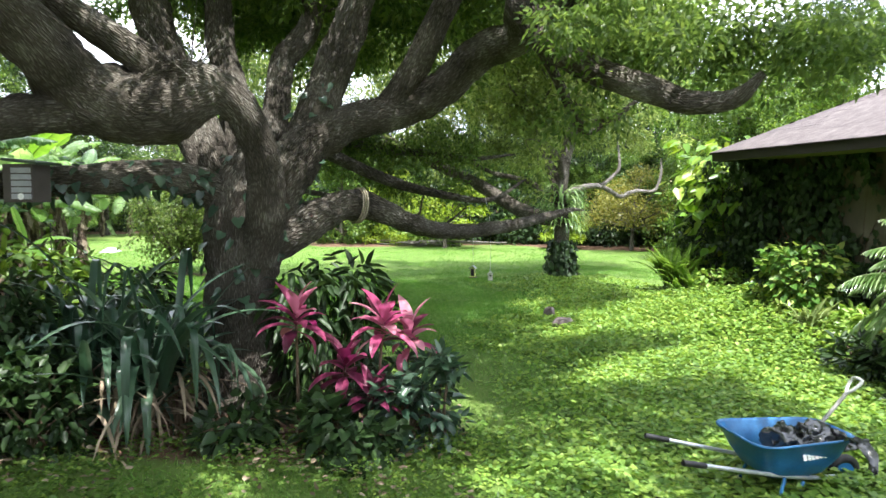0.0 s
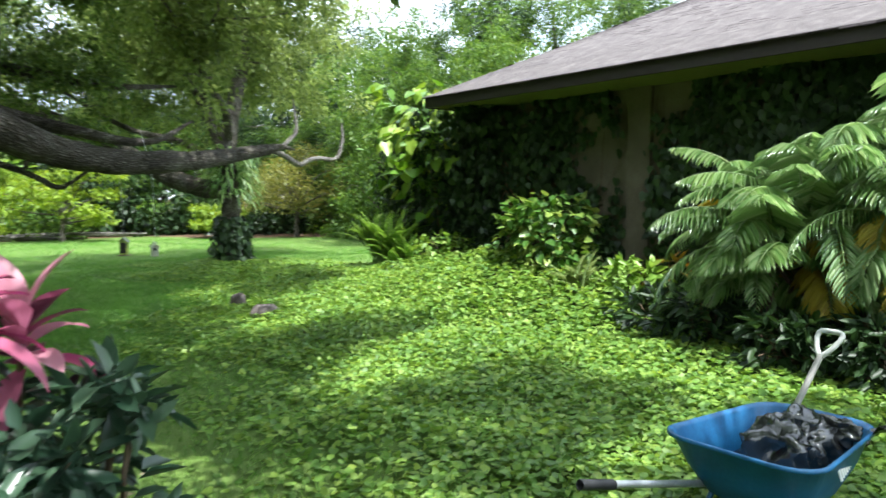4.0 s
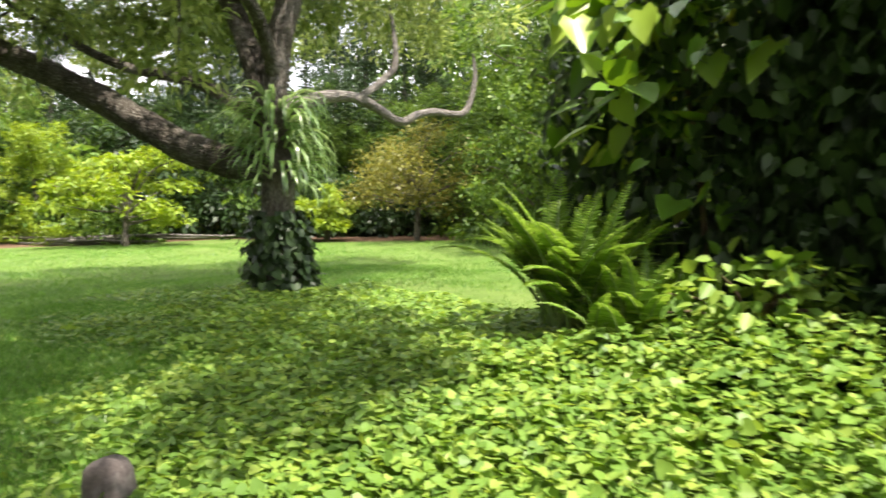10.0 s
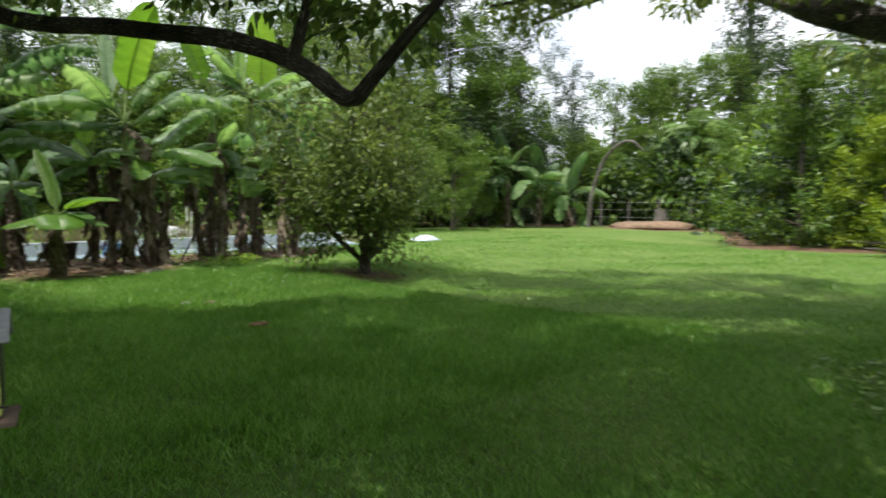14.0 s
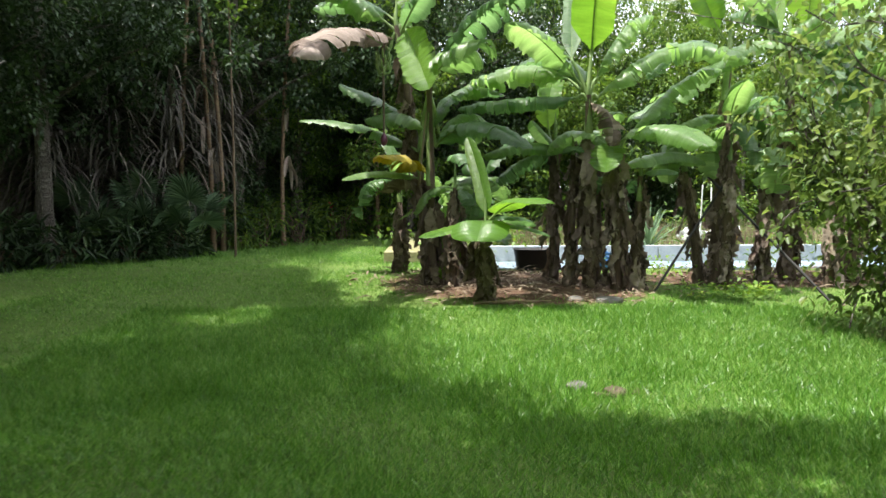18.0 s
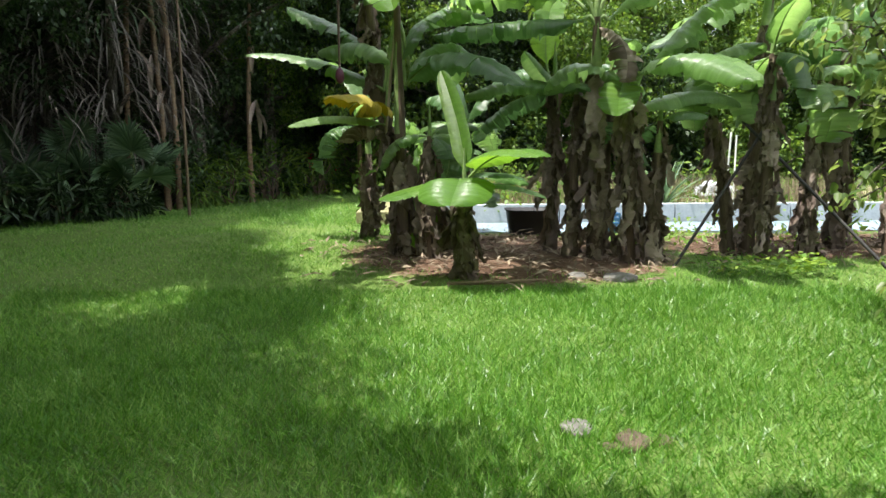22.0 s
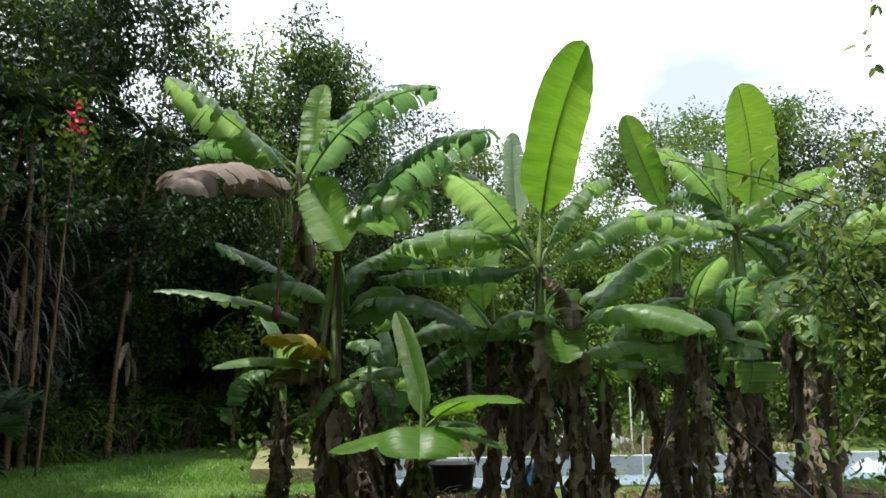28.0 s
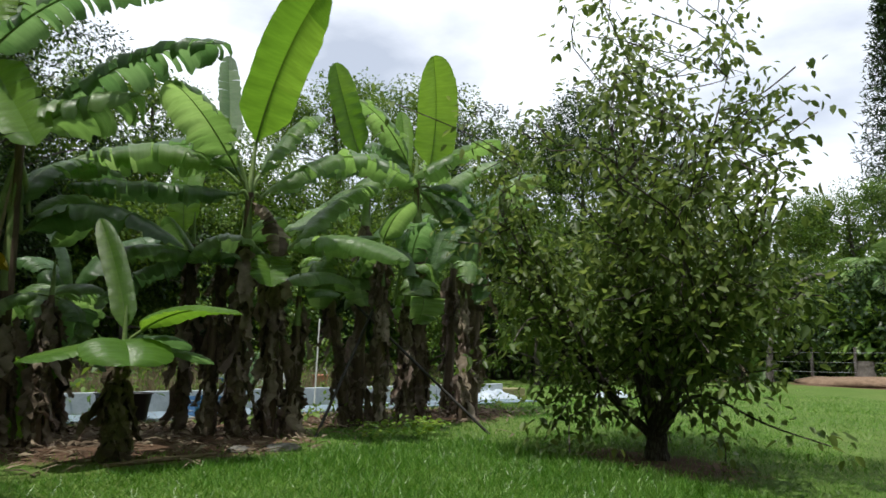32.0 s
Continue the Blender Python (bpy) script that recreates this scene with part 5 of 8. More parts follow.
def banana(x, y, high, r, specs, lean=(0.0, 0.0), dead=6, seed=0, label="banana plant with broad green leaves and brown hanging dead leaves", skirt=(0.1, 0.85), sheath=0.22):
    rng = np.random.default_rng(seed)
    g = float(ground_z(x, y))
    t = thing("banana_plant", label, "banana plant", "banana grove")
    r *= 0.55
    pts = [(x + lean[0] * s ** 1.4, y + lean[1] * s ** 1.4, g - 0.1 + (high + 0.1) * s, r * (1.3 - 0.7 * s)) for s in (0, 0.08, 0.25, 0.5, 0.75, 1.0)]
    limb("stem", pts, M_BSTEM, t, 12, 0.07, 5, seed)
    top = np.array((x + lean[0], y + lean[1], g + high))
    limb("leaf_sheath", [(*(top - (lean[0] * 0.3, lean[1] * 0.3, high * sheath)), r * 0.95), (*top, r * 0.5), (*(top + (0, 0, 0.25)), r * 0.3), (*(top + (0, 0, 0.4)), r * 0.1)], M_BGREEN, t, 10, 0.05, 4, seed + 1)
    for p0, p1, p2, width, mat, tear, face in specs:
        lab = {M_PAPER: "great pale brown withered leaf", M_BANANADEAD: "withered brown torn banana leaf", M_BANANAYELLOW: "yellowing banana leaf"}.get(mat, "")
        p0, p1 = np.array(p0), np.array(p1)
        if face and mat is M_BANANA and high > 1.2:
            mat, lab = M_BANANAYOUNG, "fresh upright yellow-green leaf"
        if mat is M_BANANA and high <= 1.2:
            mat = M_BANANAYOUNG
        stalk = 0.14
        gap = p0 - (top + np.array((0, 0, 0.05)))
        if np.linalg.norm(gap) > 0.15:  # a stalk from the crown to the blade
            limb("leaf_stalk", [(*(top - (0, 0, 0.1)), 0.03), (*(top + gap * 0.5 + (0, 0, 0.05)), 0.026), (*p0, 0.022)], M_BGREEN if mat is not M_BANANADEAD else M_DRY, t, 7, 0.02, 3, seed)
            stalk = 0.05
        sag = 0.85 if mat is M_PAPER else 0.22 if face else rng.uniform(0.7, 1.0) if high > 1.2 else 0.5
        banana_leaf(rng, t, p0, p1, p2, width * (1.0 if face else 1.12), mat, tear, sag, stalk, face, lab)
    for k in range(int(dead * 3.6)):
        s = rng.uniform(*skirt)
        az = rng.uniform(0, 360)
        o = np.array((math.cos(radians(az)), math.sin(radians(az)), 0))
        q = np.array((x + lean[0] * s ** 1.4, y + lean[1] * s ** 1.4, g + high * s)) + o * r * (1.15 - 0.5 * s)
        dead_leaf(rng, t, q, az, min(rng.uniform(0.2, 0.7), high * s * 0.95 + 0.1), rng.uniform(0.06, 0.19))
    return seat(t, (x, y, g))


def wild(seed, x, y, z, n, length, width=0.5, low=-10, high=78):
    """Leaves all round a crown, the young ones upright and the old ones low."""
    rng = np.random.default_rng(seed)
    out = []
    for k in range(n):
        f = k / max(1, n - 1)
        mat = M_BANANA if rng.uniform() < 0.65 else M_BANANADARK
        a, e, ln = radians(seed * 50 + k * 137.5 + rng.normal() * 14), radians(high - (high - low) * f + rng.normal() * 6), length * rng.uniform(0.75, 1.1)
        o, u = np.array((math.cos(a), math.sin(a), 0)), np.array((0, 0, 1.0))
        c = np.array((x, y, float(ground_z(x, y)) + z))
        p1 = c + (o * math.cos(e) + u * math.sin(e)) * ln * 0.5
        e2 = e - radians(30 + 45 * f)
        out.append((c, p1, p1 + (o * math.cos(e2) + u * math.sin(e2)) * ln * 0.5, width * rng.uniform(0.7, 1.0), mat, 0.03 if f < 0.2 else rng.uniform(0.12, 0.4), 0))
    return out


B, BD, BY, BX = M_BANANA, M_BANANADARK, M_BANANAYELLOW, M_BANANADEAD
# two tall plants side by side, the older one with one great brown leaf
banana(-12.3, 17.8, 3.05, 0.13, [((-12.3, 17.73, 3.21), (-11.4, 18.53, 3.92), (-10.3, 19.08, 3.91), 0.42, BD, 0.5, 0),
       ((-12.3, 17.8, 3.15), (-11.8, 18.16, 3.44), (-11.2, 18.61, 3.51), 0.55, B, 0.3, 0),
       ((-12.3, 17.59, 2.08), (-13.06, 16.6, 2.52), (-14.0, 15.47, 2.7), 0.28, B, 0.12, 0),
       ((-12.3, 17.85, 2.14), (-11.92, 18.49, 2.46), (-11.45, 19.22, 2.06), 0.42, BD, 0.1, 0),
       ((-12.3, 17.78, 2.34), (-12.48, 18.17, 2.98), (-12.7, 18.94, 2.95), 0.34, BD, 0.3, 0),
       ((-12.3, 17.68, 2.34), (-12.53, 17.15, 2.77), (-12.8, 16.34, 3.16), 0.34, BD, 0.3, 0),
       ((-12.3, 17.6, 1.75), (-11.85, 17.38, 1.94), (-11.3, 17.09, 1.94), 0.36, BY, 0.1, 0),
       ((-12.3, 17.6, 1.66), (-12.12, 16.98, 1.75), (-11.9, 16.48, 1.64), 0.26, B, 0.05, 0),
       ((-12.3, 17.71, 2.34), (-12.39, 17.37, 2.62), (-12.5, 16.76, 2.56), 0.4, B, 0.15, 0),
       ((-12.3, 17.91, 2.34), (-12.53, 18.37, 2.64), (-12.8, 18.24, 2.11), 0.4, B, 0.1, 0),
       ((-12.3, 17.6, 1.56), (-12.21, 17.23, 1.63), (-12.1, 17.12, 1.44), 0.3, BX, 0.2, 0)], (0.0, -0.04), 9, 101, skirt=(0.05, 0.45), sheath=0.5)
banana(-12.5, 17.75, 3.95, 0.13, [((-12.4, 17.17, 3.61), (-11.46, 16.59, 3.71), (-10.3, 16.15, 3.13), 0.5, M_PAPER, 0.3, 0),
       ((-12.4, 17.27, 3.9), (-12.18, 16.47, 4.49), (-11.9, 15.77, 4.85), 0.5, B, 0.35, 0),
       ((-12.4, 17.48, 3.94), (-12.4, 17.45, 4.66), (-12.4, 17.55, 5.15), 0.34, B, 0.3, 1),
       ((-12.4, 17.34, 3.86), (-11.59, 17.9, 4.47), (-10.6, 18.61, 4.45), 0.36, BD, 0.5, 0),
       ((-12.4, 17.26, 4.04), (-12.54, 16.68, 4.36), (-12.7, 15.96, 4.29), 0.36, BD, 0.3, 0),
       ((-12.4, 17.4, 3.94), (-12.02, 17.58, 3.49), (-11.55, 17.78, 2.9), 0.5, B, 0.15, 1)], (0.1, -0.48), 12, 102, "old banana plant dying back, with one great brown torn leaf", (0.05, 0.9))
# the plant with the upright leaf, and its neighbours
banana(-12.15, 20.2, 2.85, 0.13, [((-11.75, 20.11, 3.42), (-10.91, 20.0, 4.21), (-9.88, 19.92, 4.71), 0.56, B, 0.07, 1),
       ((-11.75, 19.96, 2.91), (-12.15, 19.23, 3.3), (-12.65, 18.15, 2.95), 0.5, B, 0.45, 0),
       ((-11.75, 20.2, 2.8), (-11.53, 21.2, 3.46), (-11.25, 22.17, 3.21), 0.46, B, 0.45, 0),
       ((-11.75, 19.98, 2.96), (-11.48, 19.34, 3.57), (-11.15, 18.84, 3.72), 0.42, B, 0.2, 0),
       ((-11.75, 20.18, 3.06), (-11.66, 20.54, 3.7), (-11.55, 20.93, 3.89), 0.4, B, 0.3, 0),
       ((-11.75, 19.91, 2.8), (-11.93, 19.0, 2.79), (-12.15, 18.2, 2.69), 0.36, BD, 0.3, 0),
       ((-11.75, 19.83, 3.32), (-12.02, 19.87, 4.0), (-12.35, 19.96, 4.71), 0.25, BD, 0.1, 1),
       ((-11.75, 20.07, 2.73), (-11.66, 20.36, 2.53), (-11.55, 20.37, 2.09), 0.26, BX, 0.3, 0),
       ((-11.75, 20.04, 2.86), (-12.11, 19.77, 3.4), (-12.55, 19.14, 3.35), 0.4, BD, 0.2, 0)], (0.4, -0.13), 10, 104, skirt=(0.05, 0.8))
banana(-12.0, 20.58, 2.1, 0.14, [((-11.9, 20.47, 2.11), (-11.16, 20.99, 2.34), (-10.25, 21.3, 2.01), 0.45, B, 0.2, 0),
       ((-11.9, 20.59, 1.8), (-12.17, 21.35, 2.02), (-12.5, 22.04, 1.87), 0.34, B, 0.05, 0),
       ((-11.9, 20.47, 2.18), (-11.72, 20.36, 2.01), (-11.5, 20.28, 1.72), 0.42, B, 0.1, 1),
       ((-11.9, 20.74, 2.31), (-11.86, 21.43, 3.02), (-11.8, 22.01, 3.19), 0.44, B, 0.35, 0),
       ((-11.9, 20.53, 2.05), (-12.04, 19.92, 2.32), (-12.2, 19.55, 2.0), 0.4, B, 0.1, 0)], (0.08, -0.02), 12, 105, skirt=(0.2, 1.0))
banana(-12.55, 19.72, 2.25, 0.11, [((-12.5, 19.84, 2.02), (-12.41, 19.56, 2.29), (-12.3, 19.32, 2.53), 0.24, B, 0.05, 0),
       ((-12.5, 19.77, 2.09), (-12.37, 19.24, 2.18), (-12.2, 18.57, 1.99), 0.34, B, 0.1, 0),
       ((-12.5, 19.7, 2.09), (-12.59, 19.06, 1.83), (-12.7, 18.72, 1.43), 0.4, BD, 0.2, 0),
       ((-12.5, 19.64, 2.23), (-12.68, 19.65, 2.95), (-12.9, 19.92, 3.58), 0.34, B, 0.2, 1)], (0.05, 0.0), 9, 106, skirt=(0.2, 1.0))
# slender stems between them
banana(-12.3, 19.95, 2.0, 0.1, wild(21, -12.25, 19.95, 2.0, 2, 0.8, 0.26, -30, 30), (0.05, 0.0), 7, 121, "slender brown banana stem hung with dead leaves", (0.15, 1.0))
banana(-12.6, 20.4, 2.3, 0.1, wild(22, -12.6, 20.45, 2.3, 3, 1.0, 0.3, -20, 40), (0.0, 0.05), 8, 122, "slender brown banana stem hung with dead leaves", (0.15, 1.0))
banana(-11.95, 20.85, 1.7, 0.1, wild(23, -11.95, 20.9, 1.7, 2, 0.7, 0.24, -40, 20), (0.0, 0.05), 8, 123, "short dying banana stem hung with dead leaves", (0.15, 1.0))
banana(-12.1, 18.1, 1.5, 0.1, wild(24, -12.1, 18.15, 1.5, 3, 0.8, 0.26, -30, 30), (0.0, 0.05), 8, 124, "short banana stem hung with dead leaves", (0.15, 1.0))
banana(-12.2, 23.9, 2.4, 0.11, wild(25, -12.2, 23.95, 2.4, 3, 1.0, 0.3, -30, 30), (0.0, 0.05), 9, 125, "slender brown banana stem hung with dead leaves", (0.15, 1.0))
# young plant in front
banana(-11.05, 18.52, 1.0, 0.1, [((-10.95, 18.54, 1.0), (-11.02, 18.5, 1.52), (-11.15, 18.3, 2.2), 0.21, B, 0.02, 1),
       ((-10.95, 18.59, 1.08), (-10.57, 18.91, 1.33), (-10.1, 19.25, 1.31), 0.34, B, 0.03, 0),
       ((-10.95, 18.5, 1.06), (-10.61, 18.46, 1.02), (-10.2, 18.38, 0.84), 0.42, B, 0.03, 0),
       ((-10.95, 18.43, 1.05), (-10.81, 18.04, 0.96), (-10.65, 17.66, 0.86), 0.27, B, 0.05, 0),
       ((-10.95, 18.65, 0.99), (-10.99, 19.06, 0.96), (-11.05, 19.42, 0.84), 0.26, BD, 0.05, 0),
       ((-10.95, 18.62, 1.05), (-11.13, 18.91, 1.09), (-11.35, 19.16, 0.96), 0.3, BD, 0.05, 0)], (0.1, 0.02), 9, 103, "young banana plant with fresh green leaves", (0.2, 0.95), 0.05)
# right-hand clump
banana(-12.75, 22.35, 3.75, 0.15, [((-12.9, 22.45, 3.85), (-12.77, 22.09, 4.43), (-12.6, 21.69, 5.2), 0.42, B, 0.06, 1),
       ((-12.9, 23.33, 4.01), (-12.81, 22.78, 4.57), (-12.7, 22.14, 4.78), 0.34, B, 0.15, 0),
       ((-12.9, 22.51, 3.61), (-12.45, 21.45, 2.92), (-11.9, 20.79, 2.5), 0.42, B, 0.2, 0),
       ((-12.9, 22.59, 3.62), (-13.08, 21.9, 3.81), (-13.3, 21.32, 3.3), 0.4, BD, 0.3, 0)], (-0.15, 0.2), 12, 107, skirt=(0.1, 0.8))
banana(-12.85, 23.6, 3.8, 0.16, [((-12.9, 23.76, 4.02), (-12.56, 23.61, 4.86), (-12.15, 23.19, 5.61), 0.66, B, 0.02, 1),
       ((-12.9, 23.14, 3.7), (-13.04, 23.32, 4.46), (-13.2, 23.38, 5.01), 0.3, B, 0.02, 1),
       ((-12.9, 23.3, 3.74), (-12.27, 23.73, 4.11), (-11.5, 24.02, 4.27), 0.42, B, 0.2, 0),
       ((-12.9, 23.92, 3.63), (-12.86, 24.67, 4.18), (-12.8, 25.31, 4.42), 0.4, B, 0.2, 0),
       ((-12.9, 24.16, 3.02), (-13.12, 24.04, 2.59), (-13.4, 23.89, 2.04), 0.46, BD, 0.1, 1),
       ((-12.9, 23.52, 3.63), (-12.72, 22.74, 3.73), (-12.5, 22.07, 3.22), 0.4, B, 0.3, 0),
       ((-12.9, 23.52, 3.63), (-12.77, 24.04, 3.37), (-12.6, 24.32, 2.82), 0.42, B, 0.3, 0),
       ((-12.9, 23.52, 3.63), (-13.12, 23.15, 4.24), (-13.4, 22.71, 4.31), 0.4, BD, 0.3, 0),
       ((-12.9, 23.1, 1.72), (-12.77, 23.13, 1.68), (-12.6, 23.13, 1.47), 0.4, B, 0.05, 1),
       ((-12.9, 23.6, 3.63), (-13.08, 24.46, 3.84), (-13.3, 25.14, 3.49), 0.4, BD, 0.3, 0)], (-0.05, -0.1), 14, 108, skirt=(0.1, 0.75))
banana(-12.55, 22.05, 2.3, 0.12, wild(8, -12.75, 21.7, 2.3, 3, 1.0, 0.3, -30, 40), (-0.2, -0.35), 5, 117, "slender leaning banana stem with a few small leaves")
banana(-12.1, 22.28, 2.5, 0.13, wild(7, -12.1, 22.25, 2.5, 5, 1.2, 0.36, -30, 50), (0.0, -0.03), 9, 118, skirt=(0.2, 1.0))
banana(-12.6, 24.5, 2.9, 0.14, wild(9, -12.5, 24.6, 2.9, 6, 1.6, 0.4), (0.1, 0.1), 10, 109)
banana(-13.3, 24.6, 3.2, 0.13, wild(10, -13.4, 24.8, 3.2, 6, 1.7, 0.42), (-0.1, 0.2), 8, 110)
banana(-12.5, 23.0, 2.2, 0.13, wild(11, -12.4, 23.0, 2.2, 5, 1.2, 0.4, -30), (0.1, 0.0), 12, 111)
# behind
banana(-13.9, 17.2, 1.6, 0.11, wild(12, -13.9, 17.2, 1.6, 4, 1.2, 0.36), (0, 0.0), 7, 112)
banana(-13.5, 18.5, 1.5, 0.11, wild(13, -13.4, 18.6, 1.5, 6, 1.4, 0.38), (0.1, 0.1), 7, 113)
# the clump at the lawn's far corner
for k, (x, y, hi, n) in enumerate(((-22.1, 41.6, 2.0, 8), (-20.5, 42.6, 2.8, 9), (-19.2, 43.5, 1.9, 8), (-18.2, 44.6, 1.5, 7))):
    banana(x, y, hi, 0.16, wild(40 + k, x, y, hi, n, 2.5, 0.62, -25, 84), (0.0, 0.0), 10, 140 + k, "banana plant with long arching leaves at the lawn's far end", (0.05, 0.9))
banana(-12.9, 18.3, 0.8, 0.09, wild(19, -12.9, 18.3, 0.8, 7, 1.1, 0.36), (0.0, 0.0), 5, 120)


# straw and dead leaves on the banana bed
rng = np.random.default_rng(70)
n = 6000
x, y = rng.uniform(-15.2, -10.4, n), rng.uniform(16.4, 26.2, n)
k = rng.uniform(size=n) < bed_cover(x, y)
x, y = x[k], y[k]
P = np.column_stack([x, y, ground_z(x, y) + 0.02 + 0.05 * rng.uniform(size=len(x))])
D = rng.normal(size=P.shape)
D[:, 2] *= 0.15
N = rng.normal(size=P.shape) * 0.3 + np.array((0, 0, 1))
L = rng.uniform(0.05, 0.34, len(P))
tagged(leaves("straw_mulch", P, D, N, L, 0.01 + 0.035 * rng.uniform(size=len(P)), KITE, M_DRY), "brown straw and dead banana leaves lying on the bed", "mulch", kind="stuff")

# ---- the small tree on the lawn ----
def lawn_tree(x, y, seed):
    rng = np.random.default_rng(seed)
    g = float(ground_z(x, y))
    t = thing("lawn_tree", "small many-stemmed tree with olive-green leaves on the lawn", "tree")
    limb("trunk", [(x, y, g - 0.15, 0.16), (x, y, g + 0.1, 0.125), (x + 0.02, y, g + 0.26, 0.10), (x + 0.03, y, g + 0.36, 0.05)], M_BARK, t, 10, 0.06, 4, seed)
    tw, cen = [], []
    for k in range(14):
        a = k * 2.4 + rng.normal() * 0.3
        out = rng.uniform(0.6, 1.75) if k else 0.3
        hi = rng.uniform(3.0, 4.0) if out < 1.0 else rng.uniform(1.3, 2.7)
        pts = [(x, y, g + 0.2, 0.05)]
        for f in (0.2, 0.45, 0.7, 1.0):
            pts.append((x + math.cos(a) * out * f ** 0.8 + rng.normal() * 0.08, y + math.sin(a) * out * f ** 0.8 + rng.normal() * 0.08, g + 0.3 + hi * f, 0.055 * (1.06 - f)))
        p = limb("stem", pts, M_BARK, t, 7, 0.03, 4, seed + k)
        path = smooth_path(pts, 6)
        for _ in range(19):
            q = path[int(len(path) * rng.uniform(0.28, 0.98))]
            d = unit(np.array((math.cos(a) * 0.6, math.sin(a) * 0.6, 0.25)) + rng.normal(size=3) * 0.75)
            ln = rng.uniform(0.4, 1.1)
            e = [q[:3] + d * ln * f + rng.normal(size=3) * 0.05 for f in (0.35, 0.7, 1.0)]
            tw.append(tube_arrays(smooth_path([(*q[:3], 0.012)] + [(*v, 0.008) for v in e], 2), 4))
            cen += e
        for f in (0.9, 1.0):
            cen.append(np.array(pts[-1][:3]) + (0, 0, 0.3 * f))
        for _ in range(3):
            q = np.array(path[-1][:3])
            e = [q + np.array((rng.normal() * 0.16, rng.normal() * 0.16, 0.42)) * s for s in (0.6, 1.3, 2.0, 2.6)]
            tw.append(tube_arrays(smooth_path([(*q, 0.01)] + [(*v, 0.006) for v in e], 2), 4))
            cen += e
    low = [(x + 0.1, y, g + 0.32, 0.03), (x + 0.45, y - 0.2, g + 0.62, 0.022), (x + 0.85, y - 0.4, g + 0.72, 0.014), (x + 1.4, y - 0.4, g + 0.5, 0.01), (x + 1.95, y - 0.4, g + 0.36, 0.006)]
    limb("low_branch", low, M_BARK, t, 6, 0.03, 4, seed + 20)
    lp = smooth_path(low, 8)
    for f in rng.uniform(0.75, 1.0, 2):
        cen.append(lp[int(f * (len(lp) - 1))][:3] + rng.normal(size=3) * np.array((0.08, 0.08, 0.05)))
    for _ in range(150):
        a, r = rng.uniform(0, 2 * np.pi), 1.6 * math.sqrt(rng.uniform())
        cen.append(np.array((x + math.cos(a) * r, y + math.sin(a) * r, g + 1.05 + 0.15 * r + rng.uniform() * (1.7 - 0.45 * r))))
    V, F, U = join_arrays(tw)
    tagged(link_mesh("twig_growth", V, F, M_BARK, t, "", True, U), kind="stuff")
    cen = np.array(cen)
    P, D, N = cloud(rng, cen, 0.34, 12, 0.8, 0.5)
    L = rng.uniform(0.07, 0.13, len(P))
    leaves("crown", P, D, N, L, L * 0.55, OVAL, mat_leaf("olive_leaf", (0.045, 0.08, 0.02), (0.085, 0.132, 0.033), (0.18, 0.235, 0.07), 0.44, 0.4, glow=1.9), t, "loose crown of olive-green leaves with sparse upper shoots")
    return seat(t, (x, y, g))


lawn_tree(-8.5, 23.4, 81)


def small_tree(name, x, y, hi, rad, mat, seed, label, z0=0.5, flat=0.35, leaf=0.2, n=130, per=34):
    """A small garden tree: forked trunk, and leaf layers."""
    rng = np.random.default_rng(seed)
    g = float(ground_z(x, y))
    t = thing(name, label, "tree")
    cen, tb = [], []
    limb("trunk", [(x, y, g - 0.2, 0.14), (x, y, g + 0.3, 0.10), (x + 0.05, y, g + hi * 0.3, 0.08)], M_BARK2, t, 8, 0.05, 4, seed)
    for k in range(n // 6):
        a, r = rng.uniform(0, 2 * np.pi), math.sqrt(rng.uniform(0.02, 1))
        z = z0 + (hi - z0) * rng.uniform() * math.sqrt(max(0.1, 1 - r * r * 0.75))
        e = np.array((x + math.cos(a) * r * rad, y + math.sin(a) * r * rad, g + z))
        tb.append(tube_arrays(smooth_path([(x + 0.03, y, g + min(hi * 0.28, z * 0.8), 0.04), (*((e + (x, y, g + z * 0.7)) / 2), 0.03), (*e, 0.01)], 3), 5))
        cen += [e + rng.normal(size=3) * np.array((0.3, 0.3, 0.12)) * rad * 0.5 for _ in range(6)]
    V, F, U = join_arrays(tb)
    tagged(link_mesh("branch_work", V, F, M_BARK2, t, "", True, U), kind="stuff")
    P, D, N = cloud(rng, np.array(cen), rad * 0.22, per, flat, 0.25)
    L = rng.uniform(0.7, 1.3, len(P)) * leaf
    leaves("crown", P, D, N, L, L * 0.45, KITE, mat, t)
    return seat(t, (x, y, g))


small_tree("shade_tree", 0.1, 36.6, 3.9, 2.0, M_LIMELEAF, 83, "low spreading tree with layered yellow-green leaves", 0.8)
small_tree("rust_tree", 9.5, 35.5, 4.3, 2.2, M_RUSTLEAF, 84, "small rounded tree with rusty olive leaves", 1.1, 0.9, 0.14, 170, 34)
small_tree("shade_tree", 6.6, 37.0, 2.1, 1.0, M_LIMELEAF, 85, "small tree with bright yellow-green leaves")


